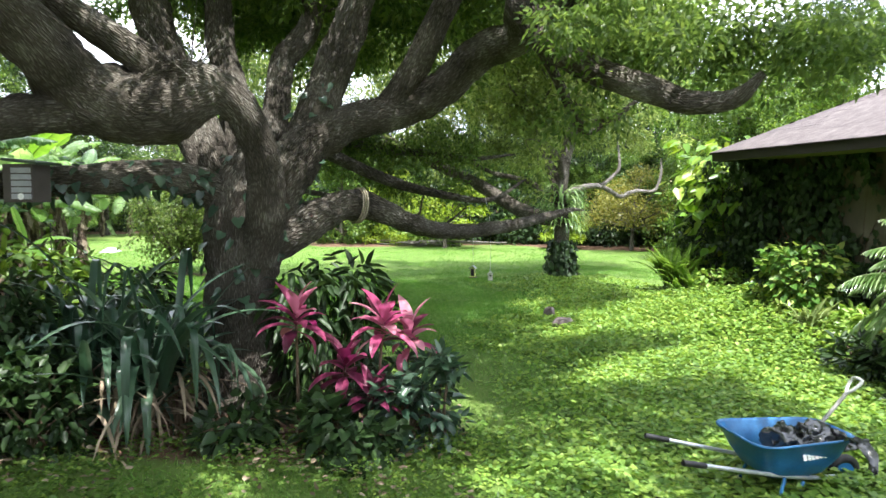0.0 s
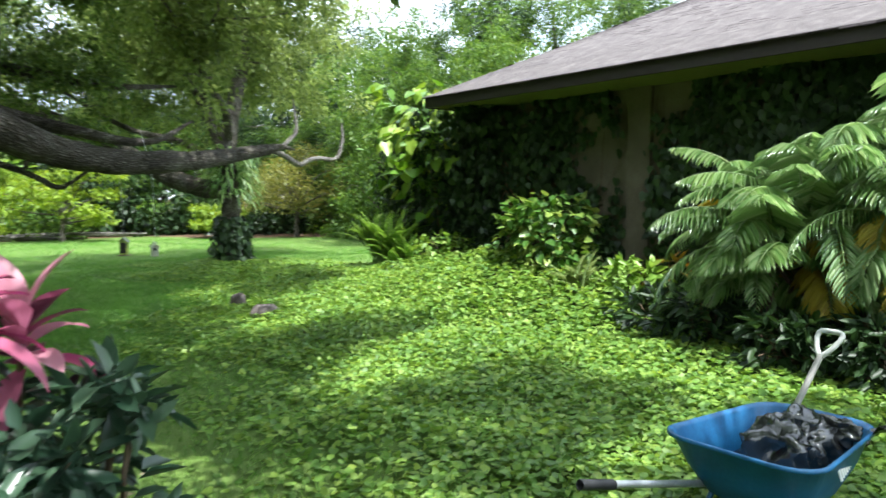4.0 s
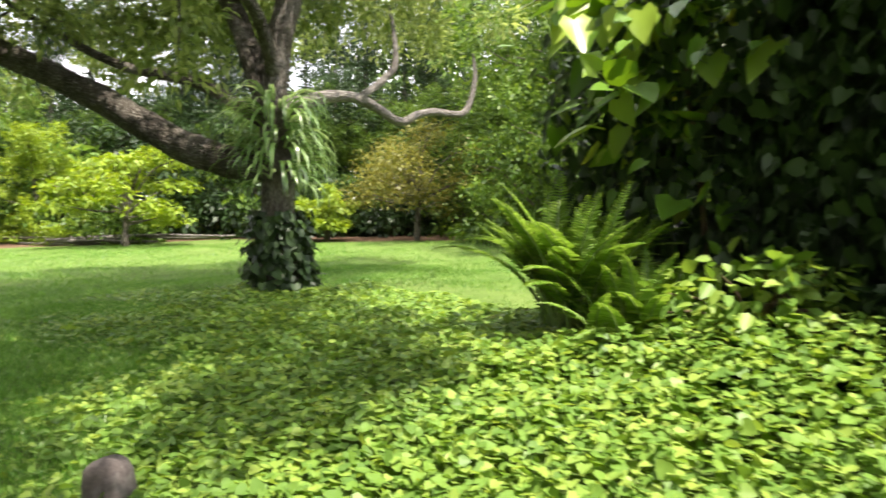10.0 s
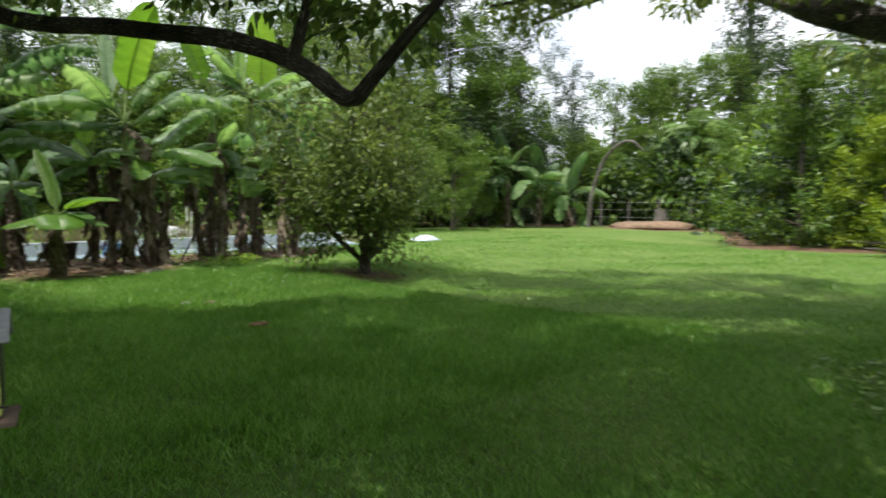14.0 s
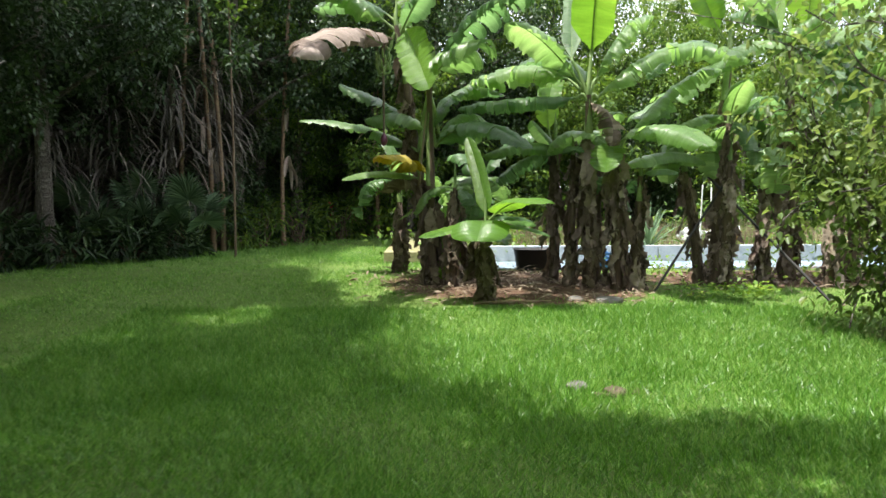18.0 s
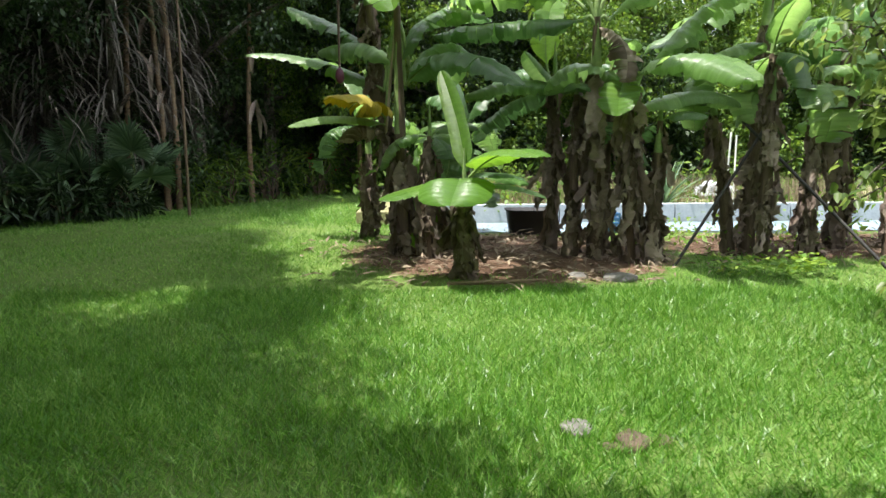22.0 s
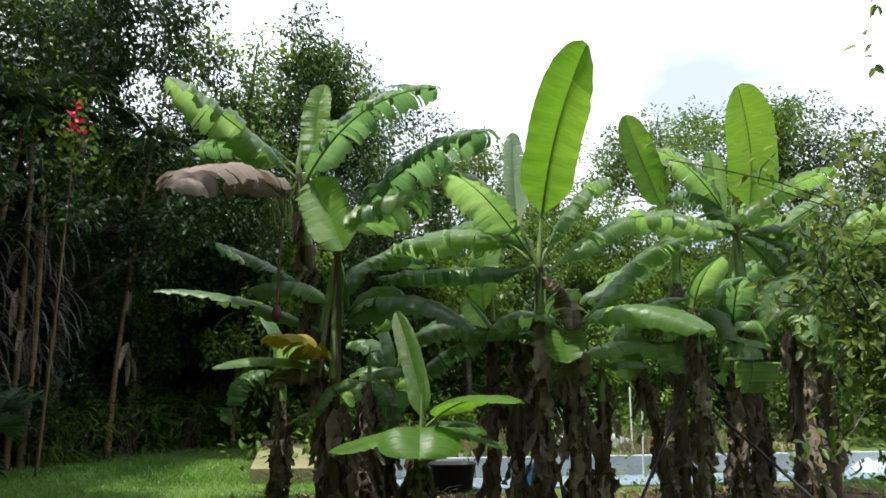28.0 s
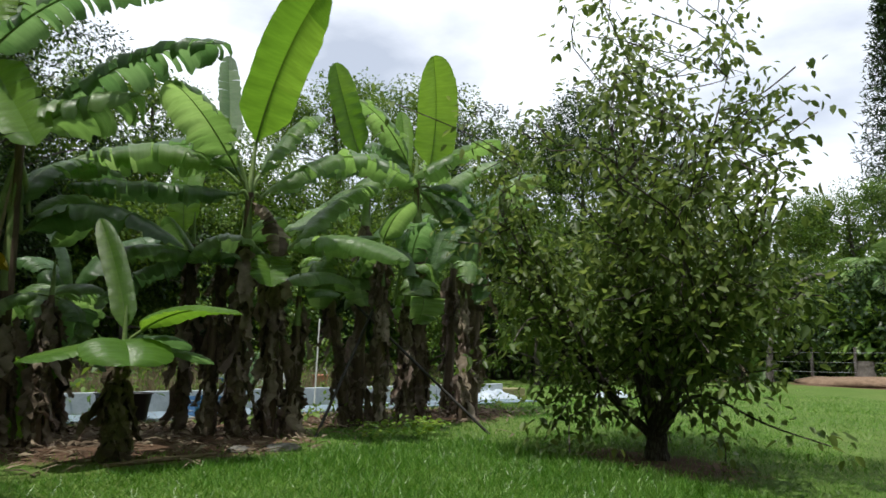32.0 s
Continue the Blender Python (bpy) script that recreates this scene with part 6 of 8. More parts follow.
# ---- shrubs and bedding ----
def shrub(name, x, y, hi, rad, mat, seed, label, category="shrub", n=60, per=16, leaf=0.16, wide=0.7, shape=OVAL, droop=0.6, flat=0.9, lift=0.0):
    """A round bush: stems and big leaves on its outside."""
    rng = np.random.default_rng(seed)
    g = float(ground_z(x, y)) + lift
    t = thing(name, label, category)
    a, q = rng.uniform(0, 2 * np.pi, n), rng.uniform(0, 1, n)
    r = np.sqrt(rng.uniform(0.25, 1, n)) * rad * np.sqrt(np.clip(1 - (q - 0.35) ** 2 * 1.6, 0.1, 1))
    cen = np.column_stack([x + np.cos(a) * r, y + np.sin(a) * r, g + 0.08 + q * (hi - 0.1)])
    tb = [tube_arrays(smooth_path([(x + rng.normal() * 0.1, y + rng.normal() * 0.1, g - 0.08, 0.015), (*((c + (x, y, g)) / 2 + (0, 0, 0.1)), 0.012), (*c, 0.005)], 3), 5) for c in cen[::3]]
    V, F, U = join_arrays(tb)
    tagged(link_mesh("twig_growth", V, F, M_PETRED, t, "", True, U), kind="stuff")
    P, D, N = cloud(rng, cen, rad * 0.3, per, flat, droop)
    out = P - np.array((x, y, g + hi * 0.3))
    D, N = D + unit(out) * 0.8, N + unit(out) * 0.7
    L = rng.uniform(0.6, 1.3, len(P)) * leaf
    leaves("foliage", P, D, N, L, L * wide, shape, mat, t)["kind"] = "stuff"
    return seat(t, (x, y, g))


M_BROAD = mat_leaf("broad_leaf", (0.06, 0.13, 0.025), (0.12, 0.22, 0.04), (0.24, 0.35, 0.08), 0.35, 0.35, spec=0.4)
for k, (x, y, hi, rad, mat, leaf, lab) in enumerate(((-9.0, 48.5, 4.6, 2.3, M_BROAD, 0.5, "tall shrub with large light green leaves"), (-6.6, 46.0, 4.2, 2.2, M_BROAD, 0.46, "broad shrub with large light green leaves"),
                                                     (-4.2, 43.6, 4.4, 2.1, M_BACKLEAF, 0.44, "dense green shrub at the lawn's end"), (-7.6, 44.6, 1.7, 1.3, M_LIMELEAF, 0.34, "low yellow-green shrub by the wood chips"),
                                                     (-2.4, 41.6, 3.4, 1.7, M_BROAD, 0.42, "shrub with large light green leaves"), (-15.2, 50.5, 3.4, 1.4, M_BROAD, 0.6, "clump of broad light green leaves by the fence"),
                                                     (-19.0, 50.0, 3.0, 1.6, M_BACKLEAF, 0.5, "green shrub by the fence"))):
    shrub("garden_shrub", x, y, hi, rad, mat, 240 + k, lab, n=150, per=9, leaf=leaf, wide=0.45, droop=0.7)


def fern(x, y, n, length, seed, label, mat=M_FERN, z=0.0, name="fern", up=86, low=42):
    """Arching fronds, each a rib with leaflets on both sides."""
    rng = np.random.default_rng(seed)
    g = float(ground_z(x, y)) + z
    t = thing(name, label, "fern" if name == "fern" else "palm")
    for k in range(n):
        az, el = k * 137.5 + rng.normal() * 20, rng.uniform(low, up)
        frond(rng, t, (x + rng.normal() * 0.12, y + rng.normal() * 0.12, g), az, el, length * rng.uniform(0.7, 1.15), rng.uniform(20, 85), length * 0.10, 42, mat, 0.12)
    return seat(t, (x, y, g - 0.02))


def frond(rng, parent, base, az, elev, length, droop, leaflet, pairs, mat, wide, hang=0.2, stalk=0.12, label=""):
    n = 16
    s = np.linspace(0, 1, n + 1)
    e = radians(elev) - radians(droop) * s ** 1.4
    a = radians(az) + rng.normal() * 0.2 * s
    d = np.stack([np.cos(a) * np.cos(e), np.sin(a) * np.cos(e), np.sin(e)], 1)
    c = np.asarray(base, float) + np.concatenate([np.zeros((1, 3)), np.cumsum((d[1:] + d[:-1]) / 2 * (length / n), axis=0)])
    V, F, U = tube_arrays(np.column_stack([c, np.interp(s, (0, 1), (0.012 + 0.004 * length, 0.002))]), 5)
    fr = link_mesh("frond", V, F, M_BGREEN, parent, label, True, U)
    u = np.repeat(np.linspace(stalk, 0.99, pairs), 2)
    sg = np.tile((-1.0, 1.0), pairs)
    P = np.stack([np.interp(u, s, c[:, i]) for i in range(3)], 1)
    T = unit(np.stack([np.interp(u, s, d[:, i]) for i in range(3)], 1))
    S = unit(np.cross(T, np.array((0, 0, 1.0)))) * sg[:, None]
    N = np.cross(S, T) * sg[:, None]
    D = S + T * (0.22 + 0.45 * u[:, None]) + np.array((0, 0, -hang)) + N * 0.25 + rng.normal(size=P.shape) * 0.06
    L = leaflet * np.sin(np.pi * np.clip((u - stalk) / (1 - stalk) * 0.86 + 0.12, 0, 1)) ** 0.7 * rng.uniform(0.85, 1.1, len(u))
    leaves("frond_blade", P, D, np.abs(N) + 0.01, L, np.maximum(0.012, L * wide * 2), OVAL, mat, fr)["kind"] = "stuff"
    return fr


# by the house wall
shrub("variegated_bush", 6.68, 13.02, 1.3, 0.8, M_BUSHLEAF, 91, "rounded bush with yellow-green variegated leaves by the wall", n=190, per=11, leaf=0.145, wide=0.72, shape=HEART, droop=0.9, lift=0.4)
fern(5.6, 16.9, 80, 1.15, 92, "clump of tall light green sword ferns", z=0.35, low=58)
fern(5.75, 16.2, 40, 0.85, 93, "clump of light green sword ferns", z=0.25)
fern(6.2, 11.7, 30, 0.62, 94, "pale feathery fern by the wall", mat_leaf("pale_fern", (0.16, 0.22, 0.07), (0.24, 0.30, 0.11), (0.32, 0.38, 0.16), 0.3), z=0.4)
shrub("leafy_plant", 6.55, 10.95, 0.6, 0.34, mat_leaf("bright_leaf", (0.08, 0.16, 0.02), (0.18, 0.30, 0.05), (0.32, 0.45, 0.12), 0.3, 0.3), 95, "bushy plant with long glossy light green leaves", n=36, per=8, leaf=0.19, wide=0.4, lift=0.25)
shrub("croton", 6.95, 10.75, 0.9, 0.3, mat_leaf("croton_leaf", (0.12, 0.10, 0.02), (0.30, 0.16, 0.03), (0.40, 0.30, 0.05), 0.25, 0.35), 96, "croton with orange and yellow leaves", n=16, per=8, leaf=0.16, wide=0.35)
shrub("low_shrub", 6.2, 15.6, 0.55, 0.6, M_IVYLEAF, 97, "low leafy green shrub", n=34, per=12, leaf=0.13, lift=0.4)
# the wall's shade is put into this shrub's leaf colour
shrub("low_shrub", 7.0, 14.7, 0.6, 0.5, M_SHADELEAF, 98, "low green shrub coloured dark for the wall's shade", n=30, per=12, leaf=0.14, lift=0.4)


def palm(x, y, seed, tall=0.0):
    rng = np.random.default_rng(seed)
    g = float(ground_z(x, y))
    t = thing("areca_palm", "clumping palm with arching glossy green fronds beside the house", "palm")
    for k in range(12):
        px, py = x + rng.normal() * 0.26, y + rng.normal() * 0.3
        hi = rng.uniform(0.35, 1.35) + tall
        # stems take the dark banana brown, for the shade inside the clump
        limb("stem", [(px, py, g - 0.1, 0.034), (px + rng.normal() * 0.05, py, g + hi * 0.5, 0.028), (px + rng.normal() * 0.12, py + rng.normal() * 0.12, g + hi, 0.022)], M_BSTEM, t, 8, 0.03, 4, seed + k)
        for j in range(10):
            az = rng.uniform(0, 360)
            el = rng.uniform(5, 84)
            yellow = el < 40 and rng.uniform() < 0.07
            frond(rng, t, (px, py, g + hi), az, el, rng.uniform(1.0, 1.65), rng.uniform(70, 125), rng.uniform(0.3, 0.42), 30, M_BANANAYELLOW if yellow else M_PALMLEAF, 0.026, 0.75, 0.2, "yellowing frond" if yellow else "")
    return seat(t, (x, y, g))


palm(6.75, 8.9, 99, 0.25)
palm(7.35, 7.7, 100, 0.85)


# dark shrubs added in place of the shade under the palms
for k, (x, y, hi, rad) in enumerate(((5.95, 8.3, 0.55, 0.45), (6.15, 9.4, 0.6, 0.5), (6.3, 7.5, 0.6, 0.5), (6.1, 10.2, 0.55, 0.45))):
    shrub("dark_shrub", x, y, hi, rad, M_SHADELEAF, 260 + k, "low dark leafy growth added for shade at the palms' foot", n=44, per=11, leaf=0.17, wide=0.4, droop=0.7)


# vines on the wall and the corner
def wall_vines():
    rng = np.random.default_rng(110)
    n = 20000
    u, z = rng.uniform(-0.1, 11.5, n), rng.uniform(-0.1, 3.45, n)
    cover = 0.5 + 0.5 * np.sin(u * 1.9 + 1.2 * np.sin(z * 1.3)) * np.sin(z * 1.1 + u * 0.6) + 0.45 * sstep(3.2, 1.0, u) + 0.5 * sstep(5.4, 6.6, u) - 0.5 * sstep(2.6, 3.4, z) * sstep(5.2, 3.5, u)
    bare = np.exp(-((u - 4.15) / 0.25) ** 2) * 0.7 + 0.75 * sstep(0.15, 0.6, np.sin(u * 2.3 + 0.5) * np.sin(z * 2.1 + u * 0.8)) * sstep(1.4, 2.2, u) * sstep(6.2, 5.4, u) * sstep(0.7, 1.3, z)
    k = rng.uniform(size=n) < np.clip(cover + 0.15 - bare, 0, 1)
    u, z = u[k], z[k]
    off = rng.uniform(0.02, 0.28, len(u)) * (0.5 + 0.5 * np.sin(u * 2.7 + z)) + 0.02
    P = np.array([hp(a, 0.98 - b, c)[:] for a, b, c in zip(u, off, z)])
    wallout = np.array((-HV.x, -HV.y, 0.35))
    D = rng.normal(size=P.shape) * 0.35
    D[:, 2] -= 0.9
    N = wallout + rng.normal(size=P.shape) * 0.35
    L = rng.uniform(0.08, 0.18, len(P))
    tagged(leaves("wall_vine", P, D, N, L, L * 0.85, HEART, M_VINELEAF), "climbing vine spread over the stucco wall, coloured dark for eave shade", "vine", kind="stuff")
    st = []
    for k in range(46):
        a = rng.uniform(0.2, 11)
        pts = [(*hp(a + rng.normal() * 0.25 * f, 0.97, -0.2 + 3.4 * f * rng.uniform(0.8, 1)), 0.012 * (1.2 - f)) for f in (0, 0.3, 0.6, 1.0)]
        st.append(tube_arrays(smooth_path(pts, 5), 5))
    V, F, U = join_arrays(st)
    tagged(link_mesh("vine_stems", V, F, M_PETRED, None, "", True, U), "thin brown vine stems on the wall", "vine", kind="stuff")
    # the corner, bushed out
    n = 9000
    u, v = rng.uniform(-2.3, 1.4, n), rng.uniform(0.3, 2.2, n)
    z = rng.uniform(-0.1, 3.4, n) * (1 - 0.12 * np.clip(-1.2 - u, 0, 2))
    P = np.array([hp(a, b, c)[:] for a, b, c in zip(u, v, z)])
    D = rng.normal(size=P.shape) * 0.5
    D[:, 2] -= 0.8
    N = np.array((-0.8, 0.1, 0.6)) + rng.normal(size=P.shape) * 0.45
    L = rng.uniform(0.08, 0.19, n)
    tagged(leaves("corner_vine", P, D, N, L, L * 0.8, HEART, M_VINELEAF), "dense vine bushing out at the house corner, coloured dark for shade", "vine", kind="stuff")
    n = 290
    u, v, z = rng.normal(size=n) * 0.45 - 0.85, rng.normal(size=n) * 0.42 + 0.5, np.clip(2.6 + rng.normal(size=n) * 0.7, 0.7, 3.8)
    P = np.array([hp(a, b, c)[:] for a, b, c in zip(u, v, z)])
    D = np.array((-0.7, -0.3, -0.5)) + rng.normal(size=P.shape) * 0.5
    N = np.array((-0.6, -0.3, 0.9)) + rng.normal(size=P.shape) * 0.4
    L = rng.uniform(0.17, 0.4, n)
    pt = thing("golden_pothos", "golden pothos with great yellow-green leaves climbing the house corner", "vine")
    for i in range(n):
        leaves("leaf", P[i:i + 1], D[i:i + 1], N[i:i + 1], L[i:i + 1], L[i:i + 1] * 0.72, HEART, M_POTHOS, pt)
    limb("stem", [(*hp(-0.4, 0.6, -0.2), 0.03), (*hp(-0.5, 0.7, 1.2), 0.025), (*hp(-0.7, 0.7, 2.4), 0.02), (*hp(-0.6, 0.8, 3.4), 0.01)], M_PETRED, pt, 6)
    seat(pt, hp(-0.4, 0.6, -0.15))


wall_vines()


# ---- at the oak's foot ----
def strap_plant(x, y, n, length, seed, width=0.1, lab="clump of long dark strap leaves, broken and drooping"):
    rng = np.random.default_rng(seed)
    g = float(ground_z(x, y))
    t = thing("strap_leaf_plant", lab, "plant", "strap-leaved plants under the oak")
    for k in range(n):
        az = k * 137.5 + rng.normal() * 15
        V, F, U = strap_arrays((x + 0.1 * math.cos(az), y + 0.1 * math.sin(az), g + rng.uniform(0.15, 0.8)), az, rng.uniform(35, 86), length * rng.uniform(0.55, 1.15), width * rng.uniform(0.8, 1.2), rng.choice([60, 100, 140]) + rng.normal() * 14, 14, 0.3, 0.05, 0.15, kink=rng.uniform(0.4, 0.66) if rng.uniform() < 0.45 else 0.0)
        link_mesh("leaf", V, F, M_STRAP, t, "", True, U)
    for k in range(int(n * 1.3)):
        V, F, U = strap_arrays((x + rng.normal() * 0.2, y + rng.normal() * 0.2, g + rng.uniform(0.2, 0.75)), rng.uniform(0, 360), rng.uniform(-30, 35), length * rng.uniform(0.35, 0.6), 0.045, rng.uniform(70, 120), 7, 0.4, 0.1)
        link_mesh("dead_leaf", V, F, M_DRY, t, "", True, U)
    return seat(t, (x, y, g))


strap_plant(-3.25, 7.75, 50, 2.1, 120, 0.115)
strap_plant(-3.95, 7.95, 50, 2.15, 121, 0.105)
strap_plant(-3.25, 8.45, 30, 2.3, 122, 0.11)
strap_plant(-4.6, 8.4, 34, 1.8, 123, 0.09)


def cordyline(x, y, hi, n, length, mat, seed, lab, lean=(0, 0)):
    rng = np.random.default_rng(seed)
    g = float(ground_z(x, y))
    t = thing("ti_plant", lab, "plant", "pink ti plants under the oak")
    limb("stem", [(x, y, g - 0.1, 0.022), (x + lean[0] * 0.5, y + lean[1] * 0.5, g + hi * 0.5, 0.018), (x + lean[0], y + lean[1], g + hi, 0.014)], M_PETRED, t, 7, 0.02, 4, seed)
    for k in range(n):
        f = k / n
        V, F, U = strap_arrays((x + lean[0], y + lean[1], g + hi - 0.22 * f), k * 137.5 + rng.normal() * 12, 70 - 82 * f + rng.normal() * 9, length * rng.uniform(0.7, 1.1), length * rng.uniform(0.25, 0.34), 35 + 45 * f, 8, 0.3, 0.0, 0.5)
        link_mesh("leaf", V, F, mat if rng.uniform() > 0.25 else M_MAROON, t, "", True, U)
    return seat(t, (x, y, g))


cordyline(-1.6, 7.75, 1.42, 17, 0.5, M_PINK, 130, "ti plant with bright pink leaves", (0.0, -0.1))
cordyline(-0.75, 7.75, 1.38, 18, 0.48, M_PINK, 131, "ti plant with bright pink and crimson leaves", (0.1, -0.05))
cordyline(-0.45, 7.95, 1.2, 16, 0.45, M_PINK, 132, "ti plant with pink and maroon leaves", (0.08, 0))
cordyline(-1.05, 7.6, 0.95, 18, 0.45, M_MAROON, 133, "ti plant with dark maroon leaves", (0, -0.1))
cordyline(-0.75, 7.4, 0.65, 16, 0.4, M_MAROON, 134, "ti plant with dark maroon leaves", (0, 0))
# the dark-leaved shrubs here carry the oak's shade in their leaf colour
shrub("broadleaf_shrub", -1.5, 9.3, 1.75, 0.8, M_SHADELEAF, 140, "dark shrub with long hanging leaves beside the trunk", n=80, per=12, leaf=0.28, wide=0.3, droop=1.4)
shrub("broadleaf_shrub", -0.45, 7.7, 0.85, 0.55, M_STRAP, 141, "bluish green shrub with pointed leaves", n=46, per=12, leaf=0.17, wide=0.5)
shrub("broadleaf_shrub", -0.05, 7.55, 1.05, 0.3, M_STRAP, 142, "thin bluish green shoots with pointed leaves", n=20, per=10, leaf=0.17, wide=0.45)
shrub("broadleaf_shrub", -1.0, 7.25, 0.6, 0.5, M_SHADELEAF, 143, "low dark green leafy shrub", n=40, per=12, leaf=0.16, wide=0.7, shape=HEART)
shrub("broadleaf_shrub", -2.2, 7.5, 0.4, 0.5, M_SHADELEAF, 144, "low dark green leafy shrub at the oak's foot", n=30, per=10, leaf=0.15, wide=0.7, shape=HEART)
shrub("broadleaf_shrub", -4.9, 7.6, 1.4, 0.7, M_SHADELEAF, 145, "tangled green shrub beside the strap leaves", n=60, per=12, leaf=0.17, wide=0.5)
shrub("broadleaf_shrub", -5.3, 8.1, 1.7, 0.75, M_SHADELEAF, 147, "tall dark shrub with hanging pointed leaves", n=80, per=12, leaf=0.22, wide=0.35, droop=1.2)
shrub("broadleaf_shrub", -5.0, 6.9, 0.9, 0.6, M_SHADELEAF, 148, "leafy shrub coloured dark for the oak's shade", n=60, per=12, leaf=0.16, wide=0.45, droop=1.0)
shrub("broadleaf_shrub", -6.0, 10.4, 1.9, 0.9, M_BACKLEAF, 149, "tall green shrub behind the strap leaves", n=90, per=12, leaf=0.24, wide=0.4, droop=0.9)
shrub("broadleaf_shrub", -4.9, 10.9, 1.5, 0.8, M_SHADELEAF, 150, "dark shrub behind the strap leaves", n=80, per=12, leaf=0.22, wide=0.4, droop=0.9)
for k, (x, y, hi, rad, mat, lab) in enumerate(((-7.4, 10.6, 2.0, 1.0, M_SHADELEAF, "tall shrub coloured dark for the oak's shade"), (-8.8, 11.4, 2.2, 1.1, M_BACKLEAF, "tall green shrub in the oak's shade"), (-6.4, 9.2, 1.5, 0.8, M_DRY, "withered brown shrub in the oak's shade"))):
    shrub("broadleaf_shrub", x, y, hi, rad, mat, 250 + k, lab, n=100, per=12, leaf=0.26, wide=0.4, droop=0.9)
shrub("broadleaf_shrub", -4.2, 7.1, 1.1, 0.5, M_SHADELEAF, 146, "green shrub with hanging leaves", n=50, per=12, leaf=0.16, wide=0.5)


def weeds(name, seed, x0, x1, y0, y1, n, size, mat, label):
    rng = np.random.default_rng(seed)
    x, y = rng.uniform(x0, x1, n), rng.uniform(y0, y1, n)
    keep = np.sin(x * 3.1 + y) * np.sin(y * 2.7 - x) + rng.normal(size=n) * 0.5 > -0.1
    x, y = x[keep], y[keep]
    P = np.column_stack([x, y, ground_z(x, y) + rng.uniform(0.02, 0.2, len(x))])
    D = rng.normal(size=P.shape)
    D[:, 2] = np.abs(D[:, 2]) * 0.4 - 0.1
    N = rng.normal(size=P.shape) * 0.4 + np.array((0, 0, 1))
    L = rng.uniform(0.6, 1.4, len(P)) * size
    tagged(leaves(name, P, D, N, L, L * 0.55, OVAL, mat), label, "weeds", kind="stuff")


weeds("weed_patch", 150, -5.2, 0.8, 5.6, 7.6, 9500, 0.05, M_BACKLEAF, "low green weeds in the oak's shade")
weeds("weed_patch", 151, -11.5, -10.9, 21.4, 22.6, 420, 0.08, M_IVYLEAF, "green weeds at the foot of the poles")
weeds("leaf_litter", 152, -5.0, 0.3, 5.9, 8.6, 1100, 0.07, M_DRY, "dry brown leaves under the oak")


def shaggy_palm(x, y, hi, seed):
    """A palm wrapped in its own dry hanging leaves."""
    rng = np.random.default_rng(seed)
    g = float(ground_z(x, y))
    t = thing("screw_palm", "dark palm with a shaggy skirt of dry hanging strap leaves", "palm", "palms at the wood's edge")
    limb("trunk", [(x, y, g - 0.2, 0.14), (x, y, g + hi * 0.5, 0.1), (x + rng.normal() * 0.2, y + rng.normal() * 0.2, g + hi, 0.07)], M_BARK2, t, 8, 0.05, 4, seed)
    dry, live = [], []
    for k in range(340):
        z = g + hi * rng.uniform(0.4, 1.0)
        dry.append(strap_arrays((x, y, z), rng.uniform(0, 360), rng.uniform(-20, 50), rng.uniform(1.1, 2.2), 0.034, rng.uniform(60, 120), 7, 0.3, half=1))
    for k in range(90):
        live.append(strap_arrays((x, y, g + hi * rng.uniform(0.85, 1.05)), rng.uniform(0, 360), rng.uniform(10, 85), rng.uniform(1.0, 1.8), 0.07, rng.uniform(70, 130), 7, 0.3, half=1))
    for nm, st, mat in (("dry_skirt", dry, M_SKIRT), ("crown", live, M_SHADELEAF)):
        V, F, U = join_arrays(st)
        link_mesh(nm, V, F, mat, t, "", True, U)["kind"] = "stuff"
    return seat(t, (x, y, g))


M_SKIRT = mat_leaf("dry_palm_skirt", (0.035, 0.032, 0.026), (0.08, 0.072, 0.058), (0.21, 0.19, 0.16), 0.15, 0.8)
for k, (x, y, hi) in enumerate(((-17.3, 10.6, 3.6), (-17.8, 11.7, 4.2), (-18.6, 10.0, 4.6), (-19.3, 12.3, 5.0), (-16.6, 9.4, 3.2))):
    shaggy_palm(x, y, hi, 160 + k)


def fan_palm(x, y, n, seed):
    """A low palm: folded fans on long stalks."""
    rng = np.random.default_rng(seed)
    g = float(ground_z(x, y))
    t = thing("fan_palm", "low fan palm with grey-green pleated fans in the shade", "palm", "palms at the wood's edge")
    for k in range(n):
        a, e = radians(k * 137.5 + rng.normal() * 15), radians(rng.uniform(38, 82))
        ln = rng.uniform(0.8, 1.6)
        o = np.array((math.cos(a) * math.cos(e), math.sin(a) * math.cos(e), math.sin(e)))
        b = np.array((x, y, g + 0.1))
        tip = b + o * ln
        limb("leaf_stalk", [(*b, 0.014), (*(b + o * ln * 0.5 + (0, 0, 0.05)), 0.011), (*tip, 0.008)], M_BGREEN, t, 6, 0.02, 3, seed)
        q = np.radians(np.linspace(-115, 115, 26))
        up = unit(np.cross(np.cross(o, (0, 0, 1.0)), o))
        side = np.cross(up, o)
        D = o * np.cos(q)[:, None] + side * np.sin(q)[:, None] + np.array((0, 0, -0.25))
        N = np.tile(up, (26, 1)) + side * np.sin(q * 9)[:, None] * 0.4
        leaves("fan", np.tile(tip, (26, 1)), D, N, 0.5 * rng.uniform(0.85, 1.1, 26), 0.055, OVAL, M_FAN, t)
    return seat(t, (x, y, g))


M_FAN = mat_leaf("fan_palm_leaf", (0.06, 0.11, 0.06), (0.115, 0.19, 0.105), (0.2, 0.29, 0.16), 0.25, 0.35)
fan_palm(-17.0, 11.5, 9, 170)
fan_palm(-17.1, 12.4, 9, 171)
fan_palm(-16.6, 10.4, 7, 172)


